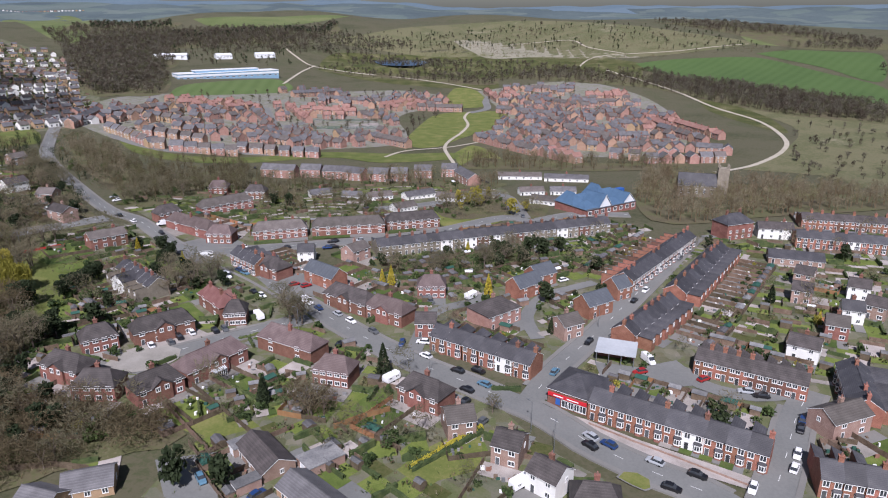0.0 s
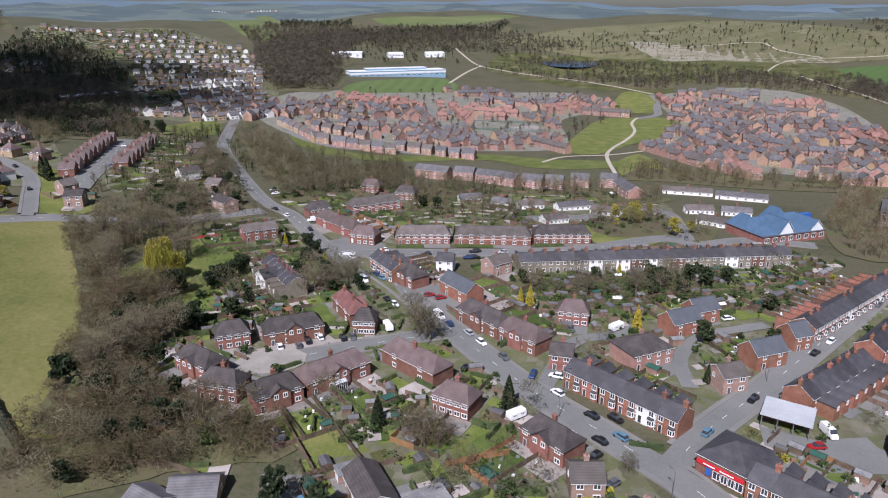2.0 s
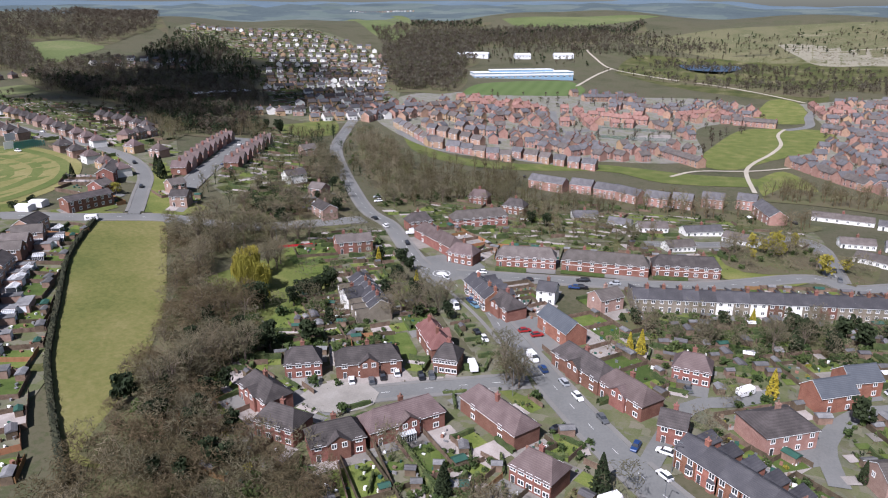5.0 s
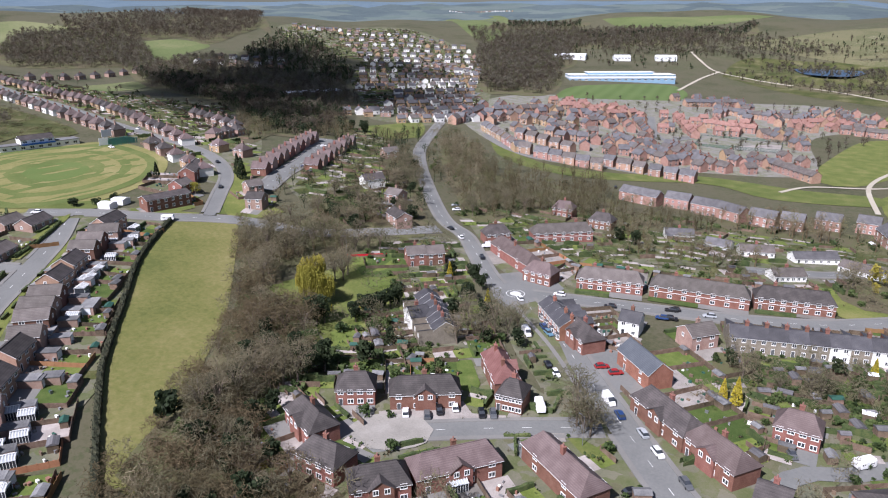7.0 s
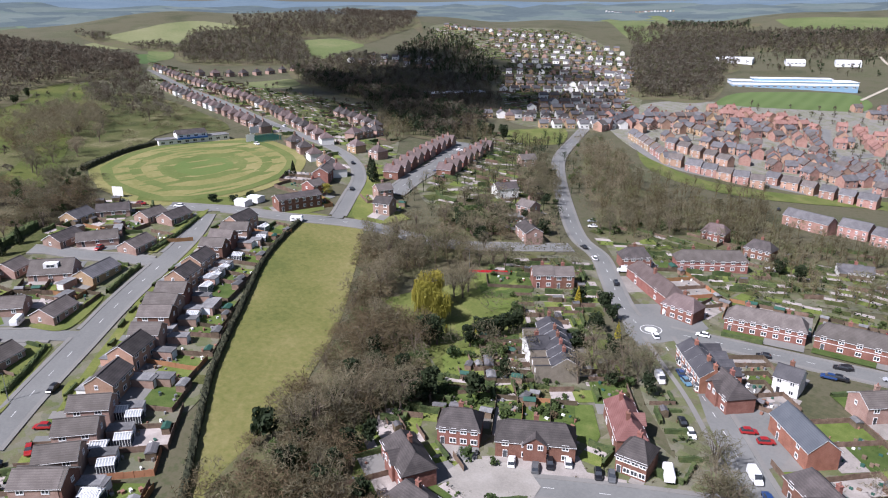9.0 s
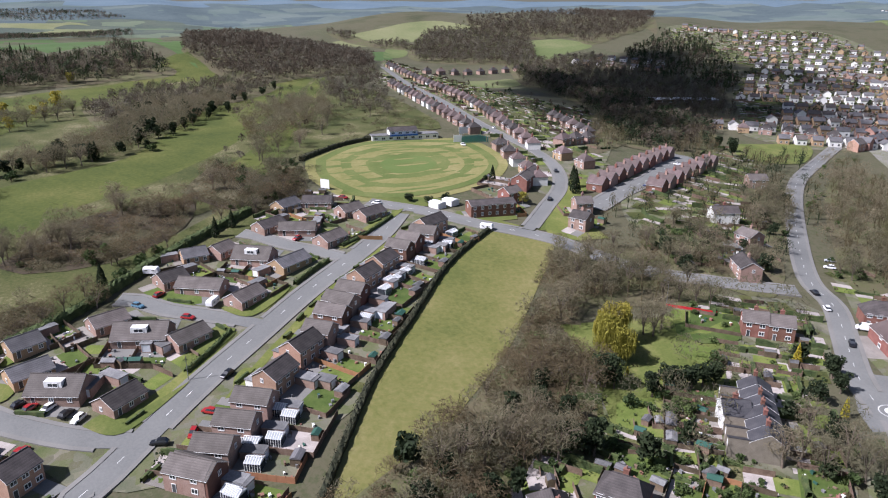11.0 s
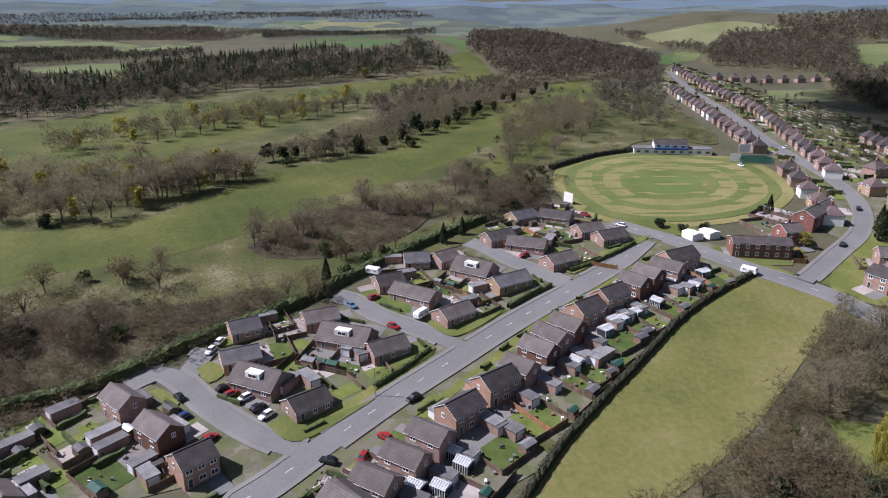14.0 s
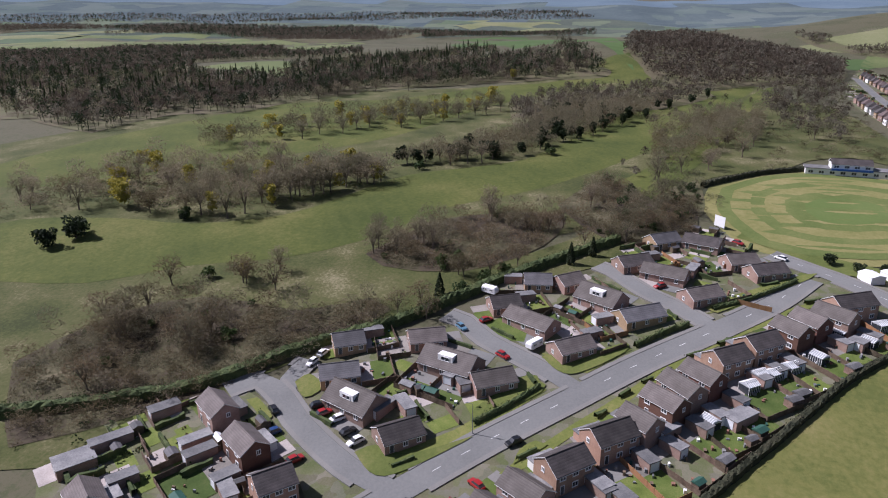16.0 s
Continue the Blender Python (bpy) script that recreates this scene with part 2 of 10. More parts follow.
material("oval_green", [(0.08, 0.112, 0.026), (0.112, 0.138, 0.038), (0.155, 0.165, 0.055)], 0.95, 0.05, 14, 0.2, where="world")
material("oval", [(0.145, 0.15, 0.045), (0.205, 0.19, 0.07), (0.265, 0.23, 0.105)], 0.95, 0.035, 14, 0.2, where="world")
material("tarmac", [(0.14, 0.142, 0.136), (0.17, 0.172, 0.164), (0.20, 0.2, 0.19)], 0.9, 0.06, 25, 0.2, where="world")
material("pavement", [(0.165, 0.161, 0.15), (0.215, 0.208, 0.194)], 0.9, 0.12, 20, 0.2, where="world")
material("concrete", [(0.23, 0.215, 0.19), (0.29, 0.27, 0.24), (0.34, 0.32, 0.29)], 0.9, 0.15, 14, 0.2, where="world")
material("paving", [(0.20, 0.182, 0.162), (0.27, 0.245, 0.222), (0.34, 0.312, 0.285)], 0.9, 0.25, 14, 0.3, spread=0.4, where="world")
material("path", [(0.36, 0.32, 0.25), (0.46, 0.42, 0.34)], 0.95, 0.1, 12, 0.2, where="world")
material("line_white", [(0.55, 0.55, 0.54), (0.72, 0.72, 0.70)], 0.8, 0.6, 9, 0.05, where="world")
material("water", [(0.045, 0.085, 0.14), (0.06, 0.105, 0.165)], 0.35, 0.02, 12, 0.05, where="world", gloss=0.5)
# distance haze put into the base colours of the three outer ground bands
material("far_hazy_land", [(0.085, 0.11, 0.115), (0.11, 0.14, 0.14), (0.14, 0.17, 0.165)], 1.0, 0.004, 9, 0, where="world", gloss=0.0, cells=(150, 0.35, [(0.07, 0.092, 0.105), (0.12, 0.155, 0.13), (0.16, 0.185, 0.16), (0.065, 0.085, 0.10)]))
material("mid_hazy_land", [(0.085, 0.105, 0.085), (0.115, 0.14, 0.105), (0.15, 0.17, 0.13)], 1.0, 0.006, 9, 0, where="world", gloss=0.0, cells=(120, 0.45, [(0.07, 0.085, 0.08), (0.12, 0.165, 0.09), (0.17, 0.20, 0.13), (0.085, 0.095, 0.085)]))
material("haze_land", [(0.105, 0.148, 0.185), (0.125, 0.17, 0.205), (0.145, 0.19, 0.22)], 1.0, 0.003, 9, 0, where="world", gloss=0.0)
material("rubber", [(0.012, 0.012, 0.012), (0.02, 0.02, 0.02)], 0.8, 3, 9, 0.1)
material("door_dark", [(0.05, 0.055, 0.06), (0.09, 0.09, 0.095)], 0.6, 1, 9, 0.1, spread=0.5)
for nm, c in (("car_white", (0.78, 0.78, 0.78)), ("car_black", (0.012, 0.012, 0.014)), ("car_silver", (0.38, 0.40, 0.42)), ("car_red", (0.30, 0.018, 0.018)),
              ("car_blue", (0.02, 0.05, 0.15)), ("car_grey", (0.10, 0.105, 0.11)), ("car_teal", (0.10, 0.20, 0.28))):
    material(nm, [tuple(v * 0.95 for v in c), c], 0.3, 0.6, 9, 0, gloss=0.6)
material("canvas_white", [(0.74, 0.74, 0.74), (0.82, 0.82, 0.82)], 0.7, 0.5, 9, 0.1)
material("net_teal", [(0.09, 0.26, 0.21), (0.12, 0.32, 0.26)], 0.7, 0.5, 9, 0.1)
material("plastic_green", [(0.025, 0.075, 0.055), (0.035, 0.10, 0.075)], 0.7, 0.5, 9, 0.1)
material("fascia_red", [(0.50, 0.02, 0.03), (0.58, 0.03, 0.04)], 0.5, 0.5, 9, 0.05)
material("sign_blue", [(0.03, 0.10, 0.34), (0.04, 0.13, 0.40)], 0.5, 0.5, 9, 0.05)
material("metal_grey", [(0.22, 0.23, 0.24), (0.30, 0.31, 0.32)], 0.5, 0.5, 9, 0.05, metal=0.6)
material("tile_wine", [(0.16, 0.072, 0.062), (0.20, 0.096, 0.084), (0.245, 0.13, 0.115)], 0.8, 0.35, 14, 0.45, spread=0.1, courses=0.3)
material("litter", [(0.075, 0.063, 0.036), (0.112, 0.096, 0.055), (0.09, 0.095, 0.038), (0.155, 0.132, 0.08)], 0.95, 0.05, 18, 0.5, where="world")
material("stack_brick", [(0.20, 0.10, 0.07), (0.28, 0.15, 0.11)], 0.9, 0.6, 9, 0.2)
glass = material("glass", [(0.03, 0.035, 0.04), (0.055, 0.06, 0.07)], 0.08, 0.6, 3, 0, gloss=0.6)

# ---- land ----
def smooth(a, b, v):
    k = min(1.0, max(0.0, (v - a) / (b - a)))
    return k * k * (3 - 2 * k)


# hills: bearing (degrees left of +y), distance, height, width across, width along
HILLS = ((-5, 1650, 88, 520, 330), (-32, 1500, 52, 380, 320), (53, 1750, 66, 420, 380), (81, 900, 34, 130, 110),
         (66, 1500, 38, 260, 220), (30, 2000, 34, 400, 380), (12, 1950, 34, 350, 330))


def slopes(x, y):
    """Height of the land: a valley floor, a rise to the west, hills beyond and a far rim."""
    s = 25 * math.log1p(math.exp(min(30, (-x - 170) / 25)))
    z = 32 * (1 - math.exp(-s / 150)) - 13 * smooth(300, 520, y)
    r = math.hypot(x + 30, y - 80)
    for az, d, h, across, along in HILLS:
        a = math.radians(az)
        dx, dy = x + d * math.sin(a), y - d * math.cos(a)
        u, v = dx * math.cos(a) + dy * math.sin(a), -dx * math.sin(a) + dy * math.cos(a)
        z += h * math.exp(-0.5 * ((u / across) ** 2 + (v / along) ** 2))
    z += 5 * smooth(900, 1500, r) * (math.sin(x / 95 + 1) * math.sin(y / 120) + 0.5 * math.sin(x / 51 + y / 63))
    z += smooth(2300, 3000, r) * (7 * math.sin(x / 310 + 1) * math.sin(y / 270) + 4 * math.sin(x / 130 + y / 170))
    return z + 158 * smooth(1900, 4700, r)


POND = (-109.0, 1173.0, 19.0)  # the common is level round its pond


def ground(x, y):
    z = slopes(x, y)
    d = math.hypot((x - POND[0]) / 1.5, (y - POND[1]) / 1.0)
    return z if d > 110 else z + (POND[2] - z) * (1 - smooth(45, 110, d))


def mesh_from(name, verts, faces, mats, idx=None, smooth_faces=False):
    me = bpy.data.meshes.new(name)
    me.from_pydata(verts, [], faces)
    for m in mats:
        me.materials.append(MATS[m])
    if idx:
        me.polygons.foreach_set("material_index", idx)
    if smooth_faces:
        me.polygons.foreach_set("use_smooth", [True] * len(faces))
    me.update()
    return me


def ladder(lo, hi, near_lo, near_hi, step):
    """Steps of one width in the middle and of growing width outside it."""
    vals = list(np.arange(near_lo, near_hi + 0.1, step))
    w = step
    while vals[-1] < hi:
        w *= 1.12
        vals.append(min(hi, vals[-1] + w))
    w, front = step, []
    v = near_lo
    while v > lo:
        w *= 1.12
        v = max(lo, v - w)
        front.append(v)
    return front[::-1] + vals


def make_ground():
    xs, ys = ladder(-4950, 4950, -1300, 520, 11), ladder(-4950, 4950, -60, 1500, 11)
    verts = [(x, y, ground(x, y) - 0.15) for y in ys for x in xs]
    nx = len(xs)
    faces = [(j * nx + i, j * nx + i + 1, (j + 1) * nx + i + 1, (j + 1) * nx + i) for j in range(len(ys) - 1) for i in range(nx - 1)]
    # past 2150 m the rings take haze-tinted colours, bluer further out
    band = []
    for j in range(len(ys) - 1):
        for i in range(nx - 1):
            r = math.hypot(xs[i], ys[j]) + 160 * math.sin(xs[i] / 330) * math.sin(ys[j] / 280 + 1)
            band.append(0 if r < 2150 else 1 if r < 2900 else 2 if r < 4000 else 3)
    me = mesh_from("ground", verts, faces, ["ground", "mid_hazy_land", "far_hazy_land", "haze_land"], band, True)
    tagged(new("ground", me), "rolling ground of rough grass, earth and scrub, tinted with haze far off", "ground", kind="structure")


make_ground()
LAYER = [0]


def drape(name, pts, mat, lift, step=12.0, label="", category="ground", kind="structure"):
    """A sheet in the outline pts, laid over the land."""
    bm = bmesh.new()
    bm.faces.new([bm.verts.new((x, y, 0)) for x, y in pts])
    xs, ys = [p[0] for p in pts], [p[1] for p in pts]
    size = max(max(xs) - min(xs), max(ys) - min(ys))
    step = max(step, size / 40)
    for axis, lo, hi in ((0, min(xs), max(xs)), (1, min(ys), max(ys))):
        v = lo + step
        while v < hi:
            co, no = [0, 0, 0], [0, 0, 0]
            co[axis], no[axis] = v, 1
            bmesh.ops.bisect_plane(bm, geom=bm.verts[:] + bm.edges[:] + bm.faces[:], plane_co=co, plane_no=no)
            v += step
    bmesh.ops.triangulate(bm, faces=[f for f in bm.faces if len(f.verts) > 4])
    for v in bm.verts:
        v.co.z = ground(v.co.x, v.co.y) + lift
    bmesh.ops.recalc_face_normals(bm, faces=bm.faces[:])
    if sum(f.normal.z for f in bm.faces) < 0:
        bmesh.ops.reverse_faces(bm, faces=bm.faces[:])
    me = bpy.data.meshes.new(name)
    bm.to_mesh(me)
    bm.free()
    me.materials.append(MATS[mat])
    return tagged(new(name, me), label or name.replace("_", " "), category, kind=kind)


AREA_LABEL = {"paving": "pale paved yard", "estate_ground": "paved ground and small lawns between new houses", "lawn": "mown green lawn", "dryfield": "pale dry mown grass field", "oval": "mown cricket outfield with dry rings", "wicket": "green cricket square",
              "fairway": "green golf fairway grass", "rough": "rough tussock grass of the golf course", "scrub": "brown bracken and rough scrub", "grass": "green mown grass", "pitch": "striped green sports pitch",
              "crop": "dark green striped crop field", "heath": "pale heath grass on the common", "water": "still blue pond", "tarmac": "grey tarmac yard", "pasture": "pale green pasture", "pale_pasture": "pale dry hillside pasture", "bare_earth": "bare sandy earth on the common", "plots": "patchwork of garden beds, gravel and paving"}


def spline(pts, step=4.0):
    """A smooth line through pts, with points every step metres."""
    out = []
    for k in range(len(pts) - 1):
        p0, p1, p2, p3 = (Vector(pts[max(0, min(len(pts) - 1, k + d))]) for d in (-1, 0, 1, 2))
        n = max(1, int((p2 - p1).length / step))
        for i in range(n):
            t = i / n
            out.append(0.5 * (2 * p1 + (p2 - p0) * t + (2 * p0 - 5 * p1 + 4 * p2 - p3) * t * t + (3 * p1 - p0 - 3 * p2 + p3) * t ** 3))
    return out + [Vector(pts[-1])]


def rounded(pts, step=6.0):
    return [(v.x, v.y) for v in spline(list(pts) + [pts[0]], step)[:-1]]


PLOT_AREAS = []
OPEN_AREAS = []
ESTATES = []
MEADOW = []
FIELDS = []  # farmland, kept free of trees


def area(name, mat, pts):
    if mat == "plots":
        PLOT_AREAS.append(pts)
    elif mat == "estate_ground":
        ESTATES.append(pts)
    elif mat in ("grass", "tarmac", "paving", "lawn"):
        OPEN_AREAS.append((min(p[0] for p in pts), max(p[0] for p in pts), min(p[1] for p in pts), max(p[1] for p in pts), pts))
    elif mat == "dryfield":
        MEADOW.extend(pts)
    elif mat in ("pasture", "crop", "pale_pasture"):
        FIELDS.append((min(p[0] for p in pts), max(p[0] for p in pts), min(p[1] for p in pts), max(p[1] for p in pts), pts))
    LAYER[0] += 1
    if mat == "water":
        edge = rounded(pts, 10)
        z = sum(ground(p[0], p[1]) for p in edge) / len(edge) + 0.8
        tagged(new("pond", mesh_from("pond", [(p[0], p[1], z) for p in edge], [tuple(range(len(edge)))], [mat])), "still blue pond on the common", "pond", kind="structure")
        return
    drape(name.rstrip("0123456789"), rounded(pts, 10), mat, 0.6 if mat == "water" else 0.02 + 0.0022 * LAYER[0], label=AREA_LABEL.get(mat, "grass"), category={"water": "pond", "tarmac": "yard", "paving": "paving", "estate_ground": "ground"}.get(mat, "grass"))


area("common", "rough", [(-227.7, 1078.5), (23.6, 948.3), (67.0, 1029.5), (266.2, 913.1), (274.1, 762.5), (304.4, 649.5), (322.6, 828.1), (267.4, 1114.9), (-20.0, 1249.5), (-218.5, 1232.9)])
area("westrough", "rough", [(-384.3, -218.1), (-396.2, -206.5), (-513.4, -156.6), (-638.3, -104.9), (-690.6, 59.8), (-796.1, 151.6), (-807.1, 168.8), (-693.0, 183.6), (-698.5, 273.4), (-583.7, 279.1), (-435.6, 242.0), (-382.5, 181.8), (-330.7, 172.3), (-315.6, 135.2), (-270.5, 74.5), (-246.0, -4.1), (-225.7, -63.5)])
area("plots2", "plots", [(-97.9, 260.1), (-66.6, 250.5), (-21.4, 231.9), (-1.2, 205.0), (-13.7, 176.4), (-36.0, 202.5), (-54.1, 222.5)])
area("plots3", "plots", [(-41.2, 276.9), (75.1, 321.3), (88.6, 307.1), (40.6, 249.4), (0.5, 238.1), (-35.9, 248.0)])
area("plots4", "plots", [(-177.2, 209.2), (-167.9, 270.1), (-155.7, 302.4), (-118.5, 254.3), (-99.1, 222.7), (-81.1, 212.0), (-84.7, 194.1), (-102.7, 166.9), (-114.5, 155.2), (-145.0, 178.6)])
area("plots5", "plots", [(-256.0, 344.8), (-241.8, 367.6), (-185.6, 313.0), (-201.9, 277.5), (-223.4, 284.5)])
area("plots6", "plots", [(-182.2, 338.4), (-147.2, 430.6), (-122.6, 374.0), (-140.2, 310.5), (-163.0, 323.1)])
area("plots7", "plots", [(-128.1, 417.0), (-1.4, 443.3), (24.1, 414.2), (19.6, 364.4), (-45.7, 346.9), (-96.1, 328.7)])
area("estate_ground", "estate_ground", [(-354.2, 594.3), (-367.9, 722.5), (-305.7, 805.1), (-229.0, 887.6), (-90.8, 952.7), (-8.1, 857.8), (-69.8, 760.5), (-53.3, 607.2), (-127.0, 562.5), (-220.7, 513.3), (-276.3, 525.5)])
area("estate_ground", "estate_ground", [(17.4, 941.4), (150.6, 997.6), (220.3, 895.4), (224.1, 728.9), (177.4, 563.2), (90.2, 544.2), (53.8, 570.1), (11.9, 634.8), (44.5, 749.7)])
area("plots", "plots", [(25.1, 161.4), (53.7, 209.3), (104.6, 292.1), (138.0, 320.0), (200.0, 311.4), (88.2, 118.2), (67.0, 119.4)])
area("plots", "plots", [(-4.7, 195.0), (23.8, 177.2), (51.9, 218.7), (86.6, 272.7), (46.3, 290.8), (-4.4, 285.7), (-40.5, 256.0), (-55.0, 237.2), (-25.9, 207.4)])
area("plots", "plots", [(-138.2, 193.6), (-123.8, 210.8), (-103.2, 239.5), (-79.5, 215.1), (-52.9, 205.5), (-17.3, 181.1), (-17.5, 149.1), (-56.3, 144.5), (-75.8, 148.2), (-109.1, 143.4), (-125.2, 168.4)])
area("plots", "plots", [(-155.7, 338.8), (-118.9, 378.8), (-84.1, 327.2), (-10.1, 353.4), (-8.0, 316.8), (-68.5, 290.7), (-103.5, 280.0)])
area("plots", "plots", [(-1058.7, 1102.4), (-853.9, 1210.7), (-566.2, 994.0), (-330.2, 606.2), (-385.5, 513.5), (-545.3, 675.6), (-683.7, 852.3), (-989.8, 976.7)])
area("plots", "plots", [(-946.0, 438.0), (-677.5, 435.8), (-483.4, 453.7), (-304.0, 323.4), (-283.3, 271.9), (-386.1, 302.7), (-474.0, 310.5), (-675.0, 335.3)])
area("plots", "plots", [(-201.8, 55.5), (-220.0, 74.1), (-242.0, 98.2), (-279.3, 136.8), (-320.9, 154.2), (-313.3, 184.0), (-283.1, 205.4), (-277.5, 222.6), (-258.8, 231.2), (-204.2, 179.2), (-160.2, 135.8), (-154.9, 89.5), (-172.1, 71.2)])
area("plots", "plots", [(-176.7, 11.9), (-195.2, 31.7), (-199.5, 43.6), (-179.6, 72.7), (-162.4, 69.7), (-153.7, 22.3)])
area("plots", "plots", [(-315.4, 346.4), (-355.6, 461.1), (-320.1, 459.9), (-219.0, 327.4), (-240.1, 289.5)])
area("plots", "plots", [(-178.9, 279.0), (-155.7, 302.4), (-108.8, 235.9), (-117.4, 212.8), (-130.8, 201.5), (-168.5, 225.6)])
area("plots", "plots", [(-56.1, 145.6), (-37.3, 151.4), (-15.8, 176.1), (-2.6, 173.1), (19.2, 135.9), (31.1, 116.7), (-48.0, 112.8), (-66.9, 115.7)])
area("field", "dryfield", [(-252.5, 229.9), (-229.5, 200.1), (-202.4, 175.5), (-175.6, 152.3), (-156.2, 138.9), (-133.9, 125.1), (-123.4, 118.6), (-131.5, 102.3), (-111.5, 93.0), (-116.7, 109.7), (-123.7, 124.4), (-119.9, 132.1), (-132.9, 143.4), (-156.4, 169.9), (-172.1, 189.7), (-199.6, 216.6), (-236.5, 247.8)])
area("cricket", "oval", [(-374.5, 183.6), (-399.5, 208.6), (-409.3, 235.2), (-400.3, 267.1), (-384.9, 288.3), (-339.7, 285.5), (-314.3, 269.1), (-301.2, 251.2), (-292.9, 223.4), (-294.4, 198.4), (-301.5, 185.4), (-339.3, 176.1)])
area("wicket", "wicket", [(-351.4, 201.8), (-368.7, 228.5), (-357.4, 246.4), (-335.1, 243.5), (-330.1, 218.3)])
area("golf", "fairway", [(-238.0, -68.7), (-241.6, -32.5), (-258.2, -5.0), (-269.6, 25.5), (-288.0, 48.8), (-328.8, 75.3), (-347.2, 97.0), (-372.6, 120.5), (-442.6, 163.9), (-573.9, 217.0), (-689.4, 266.9), (-663.1, 222.1), (-552.0, 153.7), (-426.3, 106.7), (-398.0, 85.7), (-370.1, 45.4), (-331.8, 24.6), (-308.1, 8.7), (-293.7, -23.4), (-294.4, -59.3), (-281.8, -101.7)])
area("golf2", "fairway", [(-356.9, -170.3), (-428.4, -155.4), (-480.4, -136.8), (-566.1, -105.0), (-611.2, -25.2), (-678.0, 35.7), (-689.6, 75.2), (-711.9, 109.6), (-803.4, 157.4), (-775.7, 167.6), (-693.0, 183.6), (-689.1, 135.1), (-590.9, 61.8), (-457.1, 16.4), (-397.2, -30.4), (-368.2, -63.7), (-338.9, -91.1), (-322.6, -138.9)])
area("scrubgrass", "rough", [(-230.0, -59.0), (-239.9, -31.2), (-249.6, -6.3), (-262.7, 24.4), (-276.2, 52.6), (-275.4, 77.4), (-273.8, 95.4), (-290.8, 115.3), (-315.6, 135.2), (-370.8, 165.6), (-356.0, 175.7), (-330.7, 172.3), (-280.0, 134.8), (-263.1, 106.2), (-238.3, 82.1), (-217.0, 58.4), (-194.3, 40.1), (-178.6, 22.5), (-162.4, 6.3)])
area("verge4", "grass", [(-266.5, 270.1), (-234.6, 259.3), (-246.7, 247.2), (-261.5, 263.4)])
area("verge5", "grass", [(-275.2, 224.3), (-252.4, 242.2), (-247.6, 237.7), (-267.4, 220.2)])
area("verge6", "grass", [(-272.6, 220.8), (-277.3, 235.2), (-272.0, 251.7), (-258.5, 244.9), (-259.8, 225.7)])
area("park", "grass", [(-51.8, 640.3), (-34.2, 757.6), (-0.2, 782.7), (43.0, 783.6), (45.5, 708.5), (16.7, 657.8), (-2.1, 626.0), (-23.3, 583.0), (-46.2, 584.0)])
area("park2", "grass", [(-28.4, 815.0), (-14.5, 959.9), (17.4, 941.4), (23.4, 823.8)])
area("park3", "grass", [(-8.8, 553.3), (7.6, 591.2), (26.4, 552.5), (27.5, 514.5), (0.9, 500.7)])
area("verge7", "grass", [(-267.9, 519.2), (-214.3, 498.8), (-166.8, 520.3), (-115.8, 555.0), (-51.8, 552.3), (-8.9, 557.6), (-8.0, 533.1), (-64.4, 517.2), (-111.0, 533.8), (-188.8, 481.6), (-234.4, 482.2)])
area("pitch", "pitch", [(-328.4, 756.4), (-342.3, 859.2), (-264.6, 959.1), (-237.8, 920.4), (-225.8, 875.7), (-277.5, 806.8)])
area("pitchb", "pitch", [(-289.3, 799.8), (-303.9, 881.3), (-254.5, 952.2), (-226.1, 890.9)])
area("lawn1", "grass", [(-31.2, 151.6), (-24.8, 159.2), (-18.4, 157.5), (-17.8, 151.1), (-25.5, 144.8), (-30.8, 145.3)])
area("lawn2", "grass", [(-18.0, 318.2), (-9.8, 347.3), (8.8, 342.1), (23.5, 326.6), (2.0, 307.2)])
area("lawn3", "grass", [(-32.2, 147.6), (-26.4, 157.2), (-19.1, 160.3), (-18.4, 153.2), (-27.7, 146.4)])
area("lawn4", "grass", [(-77.6, 148.8), (-71.4, 151.7), (-53.2, 145.7), (-49.3, 142.1), (-59.8, 136.0), (-68.3, 140.4)])
area("lawn5", "grass", [(-7.3, 135.2), (-2.0, 139.8), (4.7, 137.7), (4.5, 127.1), (-9.0, 121.0), (-14.4, 126.6)])
area("heath", "heath", [(204.2, 496.5), (275.8, 584.3), (322.2, 677.7), (322.6, 828.1), (442.5, 728.9), (268.9, 427.8), (250.4, 474.2)])
area("field", "pasture", [(-1476.3, -1212.6), (-1699.8, -1212.0), (-2033.5, -1241.0), (-1919.3, -876.7), (-1643.1, -553.6), (-1721.4, -410.5), (-1493.9, -362.5), (-1365.2, -459.6), (-1249.4, -632.6), (-1306.3, -921.0), (-1266.2, -1016.5)])
area("field", "pale_pasture", [(-1783.4, -1496.5), (-1950.4, -1412.0), (-2093.4, -1361.8), (-2065.1, -1262.1), (-1733.5, -1238.3), (-1577.0, -1306.6)])
area("field", "crop", [(-1899.5, -218.6), (-2059.9, -7.1), (-1627.0, 188.0), (-838.8, 168.9), (-816.7, 154.9), (-1435.6, -19.8), (-1405.5, -126.2)])
area("field", "pale_pasture", [(-2680.0, -386.3), (-2827.4, -258.0), (-2869.0, -118.7), (-2730.8, 39.7), (-2269.7, 64.3), (-2360.7, -118.8), (-2508.9, -292.7)])
area("field", "pasture", [(-894.8, -368.9), (-987.7, -360.9), (-1025.2, -299.6), (-790.9, -204.4), (-848.3, -259.2), (-867.2, -314.0)])
area("field", "fairway", [(-792.7, 149.3), (-805.7, 167.6), (-759.2, 177.6), (-714.1, 185.1), (-698.7, 162.2), (-748.9, 153.5)])
